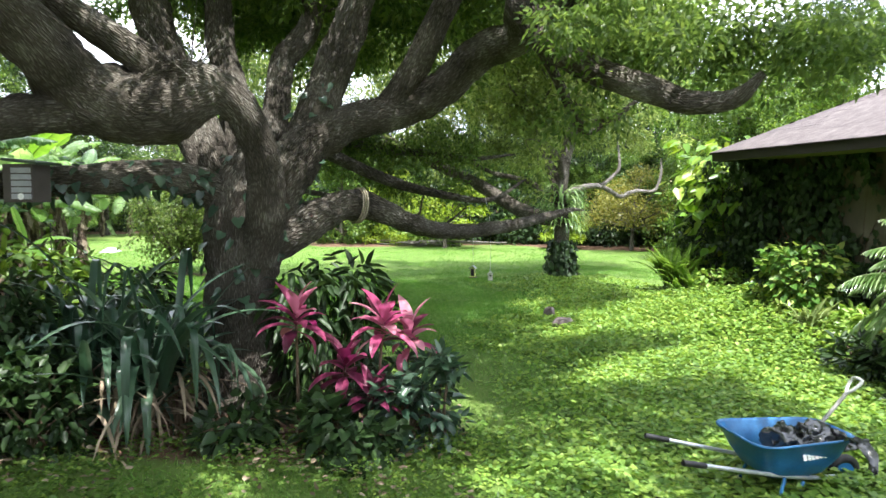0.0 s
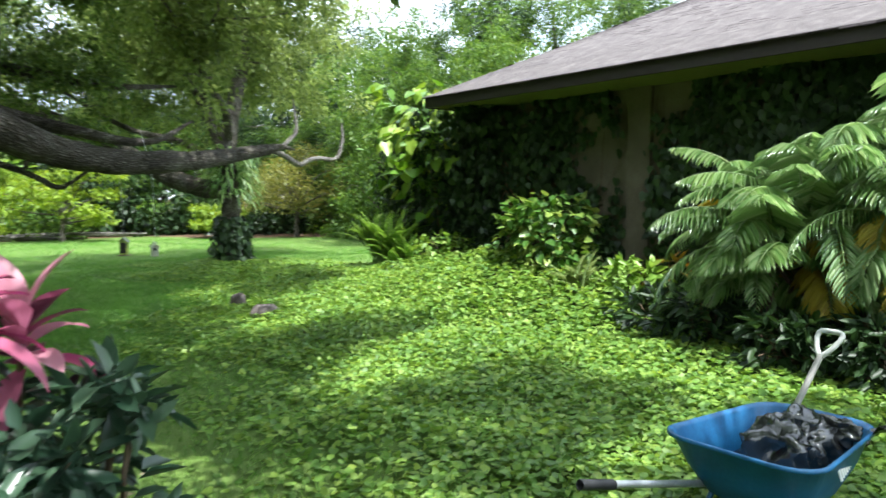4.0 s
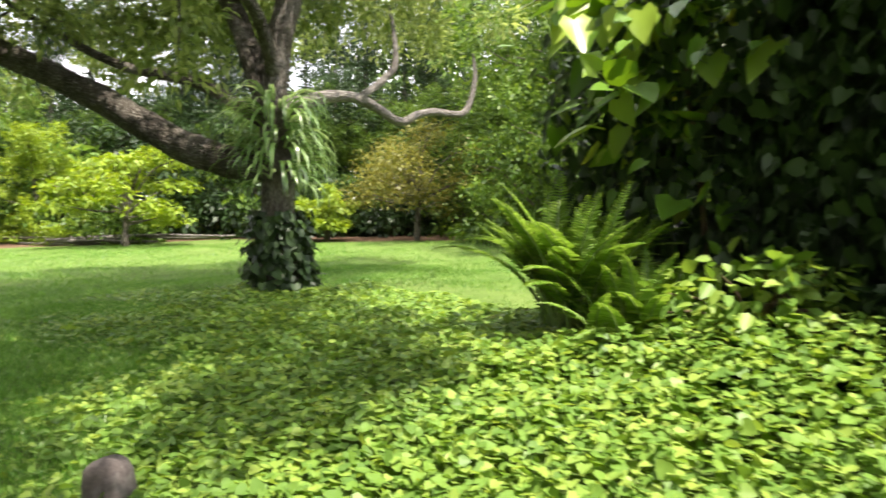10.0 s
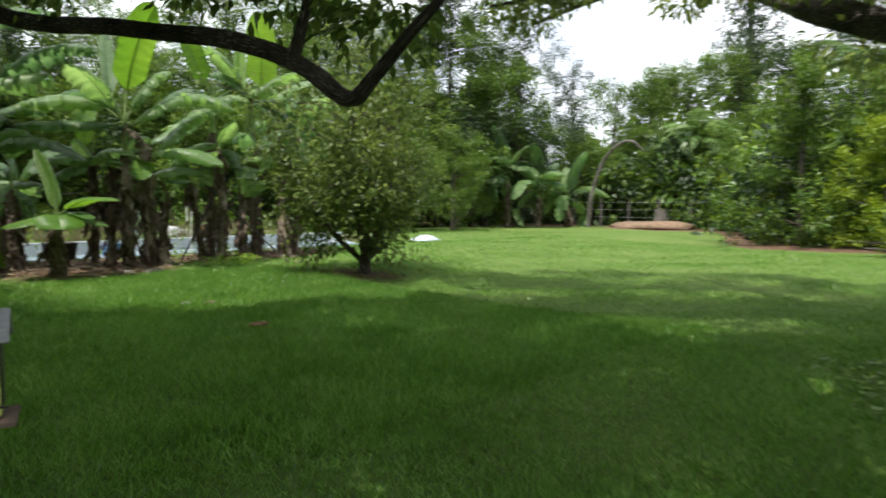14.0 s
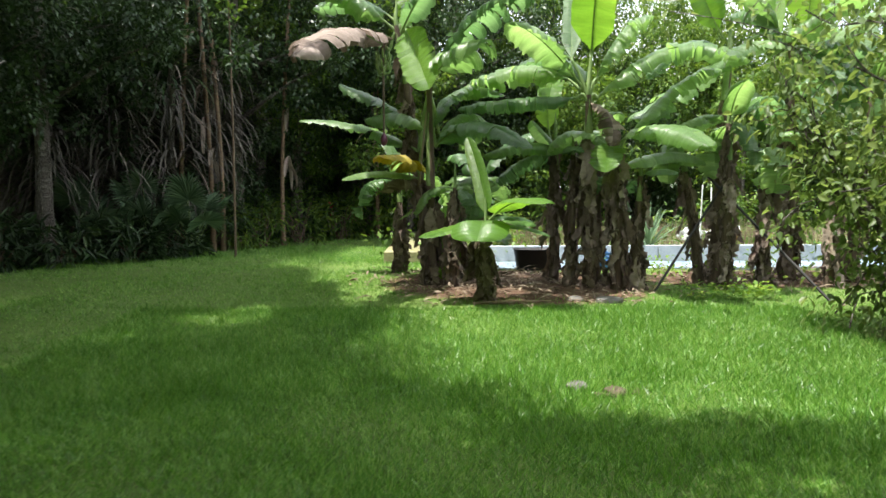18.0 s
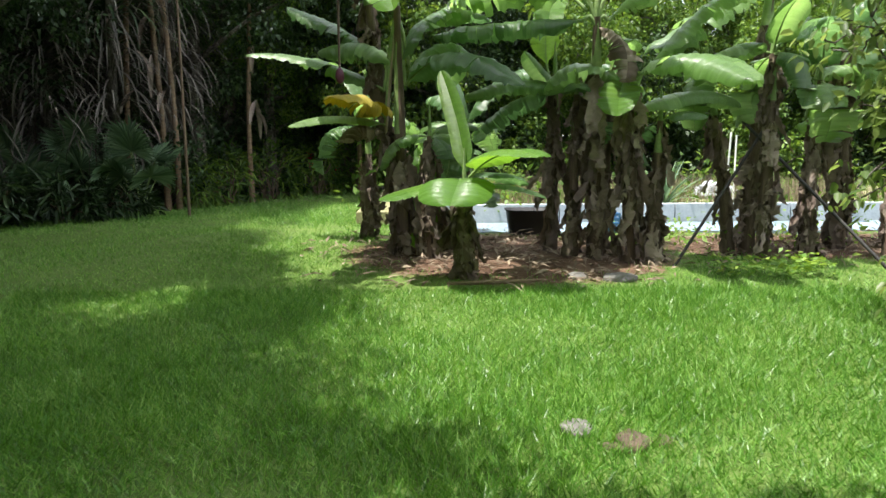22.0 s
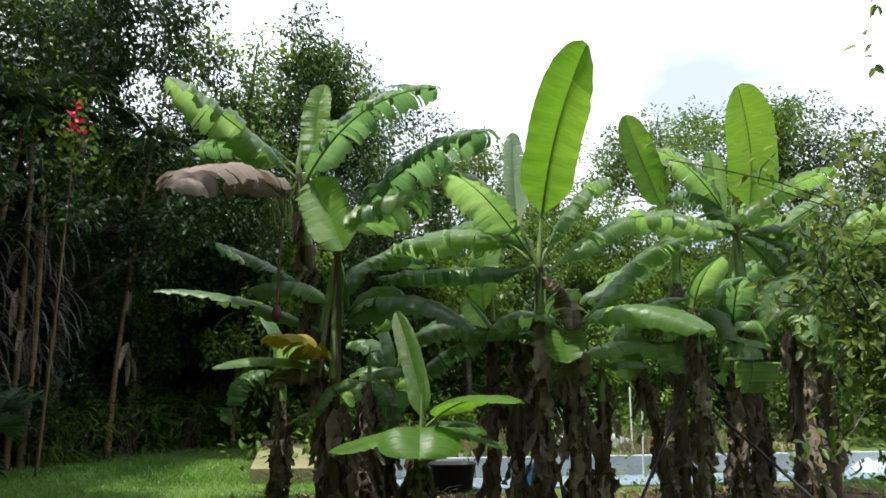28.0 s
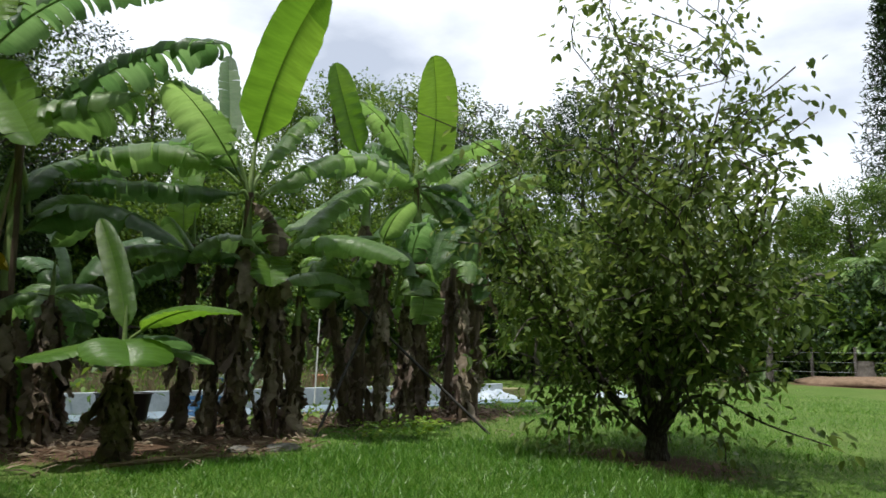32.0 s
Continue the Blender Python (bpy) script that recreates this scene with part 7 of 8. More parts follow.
def slender_palm(x, y, hi, seed):
    """A thin bare stem with a small crown of fronds high up."""
    rng = np.random.default_rng(seed)
    g = float(ground_z(x, y))
    t = thing("slender_palm", "slender palm with a thin brown ringed stem in the wood", "palm", "palms at the wood's edge")
    lx, ly = rng.normal() * 0.25, rng.normal() * 0.25
    limb("trunk", [(x, y, g - 0.2, 0.075), (x + lx * 0.2, y, g + hi * 0.3, 0.055), (x + lx * 0.6, y + ly * 0.5, g + hi * 0.7, 0.05), (x + lx, y + ly, g + hi, 0.04)], M_CANE, t, 8, 0.04, 6, seed)
    for k in range(9):
        frond(rng, t, (x + lx, y + ly, g + hi), k * 137.5, rng.uniform(-30, 70), rng.uniform(1.2, 1.9), rng.uniform(60, 110), 0.4, 26, M_SHADELEAF, 0.04, 0.6, 0.16)
    for k in range(5):
        V, F, U = strap_arrays((x + lx * 0.7, y + ly * 0.6, g + hi * rng.uniform(0.3, 0.8)), rng.uniform(0, 360), rng.uniform(-60, 0), rng.uniform(0.6, 1.1), 0.12, rng.uniform(20, 60), 7, 0.6, 0.3)
        link_mesh("dead_leaf", V, F, M_PAPER, t, "", True, U)
    return seat(t, (x, y, g))


M_CANE = mat_noise("brown_cane", [(0.3, (0.06, 0.04, 0.025)), (0.5, (0.15, 0.095, 0.055)), (0.72, (0.27, 0.19, 0.12))], 5.0, 0.7, 0.4, 0.01, 24.0, stretch=(1.0, 1.0, 5.0))
for k, (x, y, hi) in enumerate(((-18.2, 12.5, 6.5), (-18.3, 12.7, 7.0), (-20.3, 13.7, 6.8), (-22.8, 16.0, 6.0), (-17.9, 11.9, 6.2), (-24.0, 16.6, 6.5))):
    slender_palm(x, y, hi, 180 + k)
for k, (x, y, hi, rad) in enumerate(((-20.0, 13.2, 1.2, 0.8), (-21.2, 13.9, 1.3, 0.9), (-19.0, 12.7, 0.9, 0.7), (-22.4, 14.9, 1.2, 0.8), (-24.0, 15.6, 1.4, 0.9), (-25.6, 16.6, 1.4, 1.0))):
    shrub("bamboo_shrub", x, y, hi, rad, M_BACKLEAF, 190 + k, "low bamboo-like shrub with narrow pale leaves", n=46, per=9, leaf=0.24, wide=0.16, droop=0.7)
# low shrubs in the leaf colour that has shade put in
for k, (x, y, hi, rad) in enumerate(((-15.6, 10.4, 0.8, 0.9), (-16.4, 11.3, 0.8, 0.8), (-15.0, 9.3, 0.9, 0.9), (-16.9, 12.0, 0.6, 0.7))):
    shrub("dark_shrub", x, y, hi, rad, M_SHADELEAF, 200 + k, "low dark shrub at the edge of the wood", n=60, per=12, leaf=0.24, wide=0.22, droop=0.5)


# beyond the low garden wall: dry grass and a spiky plant
def spiky_plant(x, y, seed, n=46, length=1.0):
    rng = np.random.default_rng(seed)
    g = float(ground_z(x, y)) + 0.2
    t = thing("yucca", "spiky grey-green yucca beyond the garden wall", "plant")
    for k in range(n):
        V, F, U = strap_arrays((x, y, g), k * 137.5, rng.uniform(15, 85), length * rng.uniform(0.7, 1.1), 0.045, rng.uniform(5, 50), 6, 0.3, 0.0, 0.3, half=1)
        link_mesh("leaf", V, F, M_FAN, t, "", True, U)
    return seat(t, (x, y, g - 0.25))


def tall_grass(seed, x0, x1, y0, y1, n, mat, label, hi=0.5):
    rng = np.random.default_rng(seed)
    x, y = rng.uniform(x0, x1, n), rng.uniform(y0, y1, n)
    k = np.sin(x * 2.3 + 1) * np.sin(y * 1.9) + rng.normal(size=n) * 0.4 > -0.1
    x, y = x[k], y[k]
    P = np.column_stack([x, y, np.full(len(x), 0.2)])
    D = rng.normal(size=P.shape) * 0.3
    D[:, 2] = 1
    L = rng.uniform(0.4, 1.2, len(P)) * hi
    tagged(leaves("tall_grass", P, D, rng.normal(size=P.shape), L, 0.012, BLADE, mat), label, "grass", kind="stuff")


spiky_plant(-16.25, 22.3, 210)
tall_grass(211, -20.0, -15.9, 19.0, 27.0, 9000, M_DRY, "dry pale grass beyond the garden wall", 0.55)
tall_grass(212, -21.0, -15.9, 18.0, 27.0, 6000, M_GRASS, "rank green grass beyond the garden wall", 0.4)

# ---- wheelbarrow ----
M_BLUE = mat_noise("blue_plastic", [(0.3, (0.01, 0.075, 0.19)), (0.5, (0.018, 0.115, 0.27)), (0.7, (0.035, 0.155, 0.34))], 3.0, 0.38, 0.05, 0.003, 40.0)
M_STEEL = mat_noise("grey_steel", [(0.3, (0.35, 0.37, 0.39)), (0.7, (0.62, 0.64, 0.66))], 6.0, 0.4, 0.05, 0.002, 50.0, 0.6)
M_BLACK = mat_plain("black_rubber", (0.015, 0.015, 0.017), 0.6)
M_BAG = mat_noise("black_film", [(0.3, (0.010, 0.011, 0.011)), (0.58, (0.022, 0.024, 0.024)), (0.8, (0.07, 0.075, 0.072))], 4.0, 0.2, 0.35, 0.03, 9.0, spec=0.9)
M_WHITE = mat_plain("white_paint", (0.75, 0.76, 0.74), 0.5)


def loop_tub(bm, rings, close=True):
    """Skins rounded-rectangle rings (cx, cy, z, half length, half width, corner) one to the next."""
    made = []
    for cx, cy, z, hl, hw, cr in rings:
        vs = []
        for sx, sy, a0 in ((1, 1, 0), (-1, 1, 90), (-1, -1, 180), (1, -1, 270)):
            for k in range(6):
                a = radians(a0 + 18 * k)
                vs.append(bm.verts.new((cx + sx * (hl - cr) + cr * math.cos(a), cy + sy * (hw - cr) + cr * math.sin(a), z)))
        made.append(vs)
    for p, q in zip(made, made[1:]):
        for k in range(len(p)):
            bm.faces.new((p[k], p[(k + 1) % len(p)], q[(k + 1) % len(p)], q[k]))
    if close:
        bm.faces.new(made[-1])
    return made


def tube_part(name, pts, r, mat, parent, label="", sides=8, steps=4):
    V, F, U = tube_arrays(smooth_path([(*p, r) for p in pts], steps), sides)
    ob = link_mesh(name, V, F, mat, parent, label, True, U)
    return ob


def wheelbarrow():
    g = float(ground_z(3.3, 6.6)) - 0.06
    w = thing("wheelbarrow", "blue plastic wheelbarrow with grey steel handles, loaded with black bags", "wheelbarrow", place=(3.27, 6.58, g))
    w.rotation_euler = (0, 0, radians(-6))
    # tray: outside, rim, inside; the wheel is at +x
    bm = bmesh.new()
    loop_tub(bm, [(0.0, 0, 0.25, 0.26, 0.22, 0.09), (0.03, 0, 0.28, 0.33, 0.26, 0.11), (0.05, 0, 0.42, 0.46, 0.33, 0.15), (0.06, 0, 0.58, 0.55, 0.385, 0.18), (0.06, 0, 0.585, 0.58, 0.41, 0.2), (0.06, 0, 0.60, 0.58, 0.41, 0.2),
                  (0.06, 0, 0.605, 0.565, 0.395, 0.19), (0.06, 0, 0.58, 0.54, 0.375, 0.18), (0.05, 0, 0.42, 0.45, 0.32, 0.15), (0.03, 0, 0.29, 0.32, 0.25, 0.11)])
    for v in bm.verts:  # narrower towards the wheel, and shorter
        v.co.y *= 1.04 - 0.22 * (v.co.x + 0.5)
        v.co.x *= 0.9
    bmesh.ops.recalc_face_normals(bm, faces=bm.faces)
    tray = part("tray", bm, M_BLUE, w, "blue plastic tray", True)
    # the maker's mark on the side as plain slanted bars
    for k in range(6):
        bm = bmesh.new()
        mm = Matrix.Translation((0.0 + k * 0.046, -0.337 + 0.0105 * k, 0.47)) @ Matrix.Rotation(radians(11), 4, "Z") @ Matrix.Rotation(radians(-22), 4, "X") @ Matrix.Rotation(radians(14), 4, "Y")
        box(bm, 0, 0, 0, 0.034, 0.006, 0.055, mm)
        part("mark_bar", bm, M_WHITE, tray, "white bar of the printed mark")
    for sy in (-1, 1):
        tube_part("handle", [(-1.0, 0.33 * sy, 0.47), (-0.5, 0.28 * sy, 0.36), (0.1, 0.2 * sy, 0.235), (0.66, 0.07 * sy, 0.17)], 0.019, M_STEEL, w, "grey steel handle tube")
        tube_part("grip", [(-1.14, 0.345 * sy, 0.50), (-1.05, 0.335 * sy, 0.48), (-0.92, 0.322 * sy, 0.452)], 0.026, M_BLACK, w, "black rubber grip")
        tube_part("leg", [(-0.12, 0.25 * sy, 0.27), (-0.18, 0.28 * sy, 0.12), (-0.20, 0.29 * sy, 0.0), (-0.08, 0.28 * sy, 0.0), (0.1, 0.2 * sy, 0.2)], 0.016, M_BLUE, w, "blue painted steel leg")
        tube_part("brace", [(0.1, 0.2 * sy, 0.22), (0.4, 0.14 * sy, 0.40)], 0.012, M_BLUE, w)
    tube_part("crossbar", [(-0.19, -0.285, 0.05), (-0.19, 0, 0.05), (-0.19, 0.285, 0.05)], 0.012, M_BLUE, w)
    wheel = new("wheel")
    wheel.parent, wheel.location = w, (0.66, 0, 0.17)
    a = np.linspace(0, 2 * np.pi, 25)
    V, F, U = tube_arrays(np.column_stack([0.13 * np.cos(a), np.zeros(25), 0.13 * np.sin(a), np.full(25, 0.042)]), 10)
    link_mesh("tyre", V, F, M_BLACK, wheel, "black rubber tyre", True, U)
    bm = bmesh.new()
    bmesh.ops.create_cone(bm, cap_ends=True, segments=20, radius1=0.1, radius2=0.1, depth=0.05, matrix=Matrix.Rotation(radians(90), 4, "X"))
    part("rim", bm, M_BLUE, wheel)
    tube_part("axle", [(0.66, -0.09, 0.17), (0.66, 0, 0.17), (0.66, 0.09, 0.17)], 0.012, M_STEEL, w)

    # bags, folded and crumpled
    def bag(x, y, z, sx, sy, sz, seed, lab):
        bm = bmesh.new()
        bmesh.ops.create_icosphere(bm, subdivisions=4, radius=1.0)
        for v in bm.verts:
            p = v.co.copy()
            f = 1.15 + 0.35 * noise.noise(p * 1.2 + Vector((seed, 0, 0))) - 0.95 * abs(noise.noise(p * 1.75 + Vector((0, seed, 0)))) - 0.16 * abs(noise.noise(p * 3.6 + Vector((0, 0, seed))))
            v.co = Vector((p.x * sx, p.y * sy, max(p.z, -0.5) * sz)) * f
        b = part("rubbish_bag", bm, M_BAG, None, "", True)
        b.matrix_world = w.matrix_basis @ Matrix.Translation((x, y, z))
        tagged(b, lab, "bag", "bags in the wheelbarrow")
    w.matrix_basis = pose(3.13, 6.40, g - 0.02, 0, 0, 10) @ Matrix.Scale(1.02, 4)
    bag(0.02, -0.02, 0.47, 0.16, 0.2, 0.2, 3.1, "crumpled black plastic bag in the wheelbarrow")
    bag(0.32, 0.03, 0.49, 0.24, 0.21, 0.16, 7.7, "crumpled black plastic bag lying over the tray")
    bag(0.53, -0.12, 0.52, 0.10, 0.15, 0.09, 9.2, "greyish plastic bag hanging over the tray's rim")
    # hanging tail of the bag
    V, F, U = strap_arrays((0.40, -0.325, 0.60), -90, 15, 0.42, 0.16, 100, 9, 0.5, 0.3)
    V = V + np.random.default_rng(8).normal(size=V.shape) * 0.012
    tail = link_mesh("bag_tail", V, F, M_BAG, None, "", True, U)
    tail.matrix_world = w.matrix_basis.copy()
    tagged(tail, "strip of dark plastic film hanging from the tray", "plastic film")
    # spade
    sp = thing("spade", "spade with pale weathered shaft and white D-handle, standing in the wheelbarrow", "spade")
    sp.matrix_basis = w.matrix_basis @ pose(0.30, 0.16, 0.33, 0, 38, -10)
    tube_part("shaft", [(0, 0, 0.05), (0, 0, 0.35), (0, 0, 0.72)], 0.019, mat_plain("worn_shaft", (0.30, 0.29, 0.27), 0.6), sp, "pale weathered shaft")
    tube_part("handle", [(0, 0.0, 0.70), (0, 0.045, 0.76), (0, 0.075, 0.84), (0, 0.06, 0.875), (0, 0, 0.88), (0, -0.06, 0.875), (0, -0.075, 0.84), (0, -0.045, 0.76), (0, 0.0, 0.70)], 0.016, mat_plain("worn_grip", (0.5, 0.51, 0.48), 0.5), sp, "pale D-shaped grip")
    bm = bmesh.new()
    box(bm, 0, 0, -0.05, 0.012, 0.2, 0.26, None, 0.004)
    part("blade", bm, M_STEEL, sp, "grey steel blade")


wheelbarrow()


# ---- bird feeders and nest box ----
def feeder():
    x, y, z = 0.64, 14.82, 0.80
    f = thing("bird_feeder", "house-shaped lime green bird feeder with grey roof on a wire", "bird feeder", place=(x, y, z))
    f.rotation_euler = (0, 0, radians(72))
    f.scale = (0.82, 0.82, 0.9)
    lime = mat_noise("lime_tin", [(0.3, (0.36, 0.42, 0.08)), (0.5, (0.50, 0.58, 0.14)), (0.75, (0.58, 0.66, 0.22))], 14.0, 0.5, 0.1, 0.002, 60.0)
    tin = mat_noise("grey_tin", [(0.3, (0.16, 0.17, 0.18)), (0.5, (0.30, 0.32, 0.33)), (0.75, (0.42, 0.42, 0.42))], 12.0, 0.5, 0.1, 0.002, 60.0, 0.4)
    dark = mat_plain("dark_window", (0.03, 0.028, 0.025), 0.4)
    bm = bmesh.new()
    box(bm, 0, 0, 0.12, 0.145, 0.11, 0.20, None, 0.004)
    part("body", bm, lime, f)
    bm = bmesh.new()
    q = [bm.verts.new((sx * 0.0725, sy, z)) for sx in (-1, 1) for sy, z in ((-0.055, 0.219), (0.055, 0.219), (0, 0.268))]
    for fc in ((0, 2, 1), (3, 4, 5), (0, 3, 5, 2), (1, 2, 5, 4), (0, 1, 4, 3)):
        bm.faces.new([q[i] for i in fc])
    part("gable", bm, lime, f)
    for s in (-1, 1):
        bm = bmesh.new()
        box(bm, 0, 0.054 * s, 0, 0.20, 0.112, 0.006, Matrix.Translation((0, 0, 0.282)) @ Matrix.Rotation(radians(-42 * s), 4, "X"), 0.002)
        part("roof", bm, tin, f, "grey tin roof pane")
    bm = bmesh.new()
    box(bm, 0, 0, 0.008, 0.22, 0.19, 0.012, None, 0.003)
    part("tray", bm, mat_plain("rusty_tin", (0.13, 0.09, 0.07), 0.8), f, "rusty seed tray")
    for s in (-1, 1):
        for dx in (-0.02, 0.02):
            for dz in (0.125, 0.17):
                bm = bmesh.new()
                box(bm, dx, 0.0565 * s, dz + 0.005, 0.034, 0.004, 0.04)
                part("pane", bm, dark, f)
        bm = bmesh.new()
        box(bm, 0, 0.0565 * s, 0.036, 0.05, 0.004, 0.022)
        part("opening", bm, dark, f)
        bm = bmesh.new()
        box(bm, 0.0745 * s, 0, 0.125, 0.004, 0.092, 0.165)
        part("pane", bm, dark, f)
    tube_part("perch", [(-0.09, -0.085, 0.05), (0, -0.095, 0.06), (0.09, -0.085, 0.05)], 0.003, M_BLACK, f)
    tube_part("hanger", [(0, 0, 0.28), (0.0, 0.0, 0.42), (0.0, 0, 0.56)], 0.002, M_STEEL, f)
    tube_part("hook", [(0.02, 0, 0.57), (0.015, 0, 0.545), (0, 0, 0.54), (-0.03, 0.0, 0.57), (-0.02, 0.0, 0.65), (-0.04, 0, 0.9), (-0.1, 0.05, 1.4), (-0.14, 0.07, 1.66)], 0.005, M_STEEL, f, "steel hook wire from the branch", 6, 5)


feeder()


def small_house():
    f = thing("bird_house", "small pale grey hanging bird house with a pitched roof", "bird house", place=(0.95, 14.05, 0.82))
    pale = mat_plain("pale_wood", (0.52, 0.50, 0.44), 0.7)
    bm = bmesh.new()
    box(bm, 0, 0, 0.09, 0.09, 0.09, 0.15, None, 0.004)
    part("body", bm, pale, f)
    for s in (-1, 1):
        bm = bmesh.new()
        box(bm, 0.04 * s, 0, 0.19, 0.10, 0.13, 0.008, None)
        bmesh.ops.rotate(bm, verts=bm.verts, cent=(0, 0, 0.21), matrix=Matrix.Rotation(radians(42 * s), 3, "Y"))
        part("roof", bm, mat_plain("pale_roof", (0.6, 0.6, 0.56), 0.7), f)
    bm = bmesh.new()
    bmesh.ops.create_cone(bm, cap_ends=True, segments=14, radius1=0.02, radius2=0.02, depth=0.01, matrix=Matrix.Translation((0, -0.046, 0.11)) @ Matrix.Rotation(radians(90), 4, "X"))
    part("opening", bm, M_BLACK, f)
    tube_part("hanger", [(0, 0, 0.21), (0, 0.1, 1.1), (-0.1, 0.35, 1.72)], 0.0025, M_STEEL, f)


small_house()


def nest_box():
    f = thing("nest_box", "grey louvred box with a dark roof fixed to the oak limb", "nest box", place=(-4.42, 7.55, 2.42))
    f.rotation_euler = (0, 0, radians(-12))
    bm = bmesh.new()
    box(bm, 0, 0, 0.2, 0.36, 0.26, 0.40, None, 0.006)
    part("body", bm, mat_plain("dark_wood_box", (0.07, 0.06, 0.055), 0.8), f)
    bm = bmesh.new()
    box(bm, 0.02, 0, 0.43, 0.44, 0.36, 0.03, Matrix.Rotation(radians(6), 4, "Y"), 0.005)
    part("roof", bm, mat_plain("green_roof", (0.05, 0.075, 0.05), 0.6), f, "dark green roof board")
    for k in range(5):
        bm = bmesh.new()
        box(bm, 0.05, -0.137, 0.06 + 0.068 * k, 0.24, 0.012, 0.054, None, 0.004)
        part("slat", bm, mat_plain("grey_slat", (0.30, 0.31, 0.33), 0.4), f)
    bm = bmesh.new()
    bmesh.ops.create_cone(bm, cap_ends=True, segments=16, radius1=0.035, radius2=0.035, depth=0.008, matrix=Matrix.Translation((0.05, -0.146, 0.06)) @ Matrix.Rotation(radians(90), 4, "X"))
    part("badge", bm, M_WHITE, f, "round white badge")
    bm = bmesh.new()
    box(bm, 0.0, 0.14, 0.2, 0.06, 0.12, 0.3)
    part("bracket", bm, M_STEEL, f)


nest_box()


# ---- behind the bananas ----
M_CONC = mat_noise("painted_concrete", [(0.3, (0.25, 0.29, 0.31)), (0.5, (0.38, 0.42, 0.45)), (0.72, (0.52, 0.55, 0.57))], 2.2, 0.7, 0.2, 0.004, 30.0)
M_SLAB = mat_noise("blue_slab", [(0.3, (0.12, 0.17, 0.21)), (0.5, (0.19, 0.25, 0.30)), (0.72, (0.28, 0.34, 0.39))], 1.6, 0.6, 0.2, 0.004, 30.0)


def raised_bed():
    for k, (y0, y1) in enumerate(((18.3, 20.3), (20.32, 22.3), (22.32, 24.3), (24.32, 26.3), (26.32, 28.3))):
        bm = bmesh.new()
        box(bm, -15.7, (y0 + y1) / 2, 0.13, 0.16, y1 - y0, 0.42, None, 0.012)
        o = part("garden_wall", bm, M_CONC)
        tagged(o, "low whitewashed concrete garden wall panel", "wall", "low garden wall", "structure")
    bm = bmesh.new()
    box(bm, -15.0, 23.2, -0.03, 1.2, 9.8, 0.12, None, 0.015)
    tagged(part("paving", bm, M_SLAB), "pale blue-grey painted concrete slab path", "path", kind="structure")
    bm = bmesh.new()
    box(bm, -19.5, 23.0, 0.0, 7.4, 12.5, 0.42, None, 0.02)
    tagged(part("planting_bed", bm, mat_noise("dry_bed", [(0.3, (0.12, 0.13, 0.05)), (0.5, (0.22, 0.21, 0.10)), (0.7, (0.32, 0.28, 0.16))], 2.5, 0.9, 0.6, 0.05, 22.0)), "raised bed of dry grass and weeds", "garden bed", kind="structure")


raised_bed()
thicket("weeds", 61, [(-16.2, 18.5), (-16.4, 22), (-16.3, 26), (-17, 28.5)], 60, 0.6, 0.13, M_BACKLEAF, "weeds growing on the raised bed", 0.8)
thicket("weeds", 62, [(-18.5, 17.5), (-20, 22), (-20, 28)], 150, 0.9, 0.16, M_BACKLEAF, "weeds and shrubs on the raised bed", 2.5)
thicket("weeds", 63, [(-13.2, 21.2), (-13.0, 21.9), (-13.9, 25.6), (-12.6, 26.2)], 40, 0.35, 0.09, M_FERN, "low green weeds among the banana stems", 0.9)


def crate():
    c = thing("crate", "blue plastic crate standing on the slab", "crate", place=(-14.55, 20.85, 0.03))
    blue = mat_plain("crate_blue", (0.06, 0.16, 0.34), 0.45)
    for sx, sy, wx, wy in ((0, -0.2, 0.3, 0.015), (0, 0.2, 0.3, 0.015), (-0.15, 0, 0.015, 0.4), (0.15, 0, 0.015, 0.4)):
        for k in range(4):
            bm = bmesh.new()
            box(bm, sx, sy, 0.03 + 0.075 * k, wx, wy, 0.05, None, 0.003)
            part("slat", bm, blue, c)
    for sx in (-0.15, 0.15):
        for sy in (-0.2, 0.2):
            bm = bmesh.new()
            box(bm, sx, sy, 0.14, 0.03, 0.03, 0.29, None, 0.003)
            part("post", bm, blue, c)
    bm = bmesh.new()
    box(bm, 0, 0, 0.01, 0.3, 0.4, 0.015)
    part("floor", bm, blue, c)


crate()


def tub():
    c = thing("tub", "black plastic tub beside the bananas", "tub", place=(-14.3, 19.6, 0.02))
    bm = bmesh.new()
    loop_tub(bm, [(0, 0, 0.0, 0.2, 0.28, 0.1), (0, 0, 0.36, 0.24, 0.33, 0.12), (0, 0, 0.37, 0.26, 0.35, 0.13), (0, 0, 0.38, 0.26, 0.35, 0.13), (0, 0, 0.37, 0.23, 0.32, 0.12), (0, 0, 0.05, 0.19, 0.27, 0.1)])
    part("body", bm, M_BLACK, c, "", True)


tub()


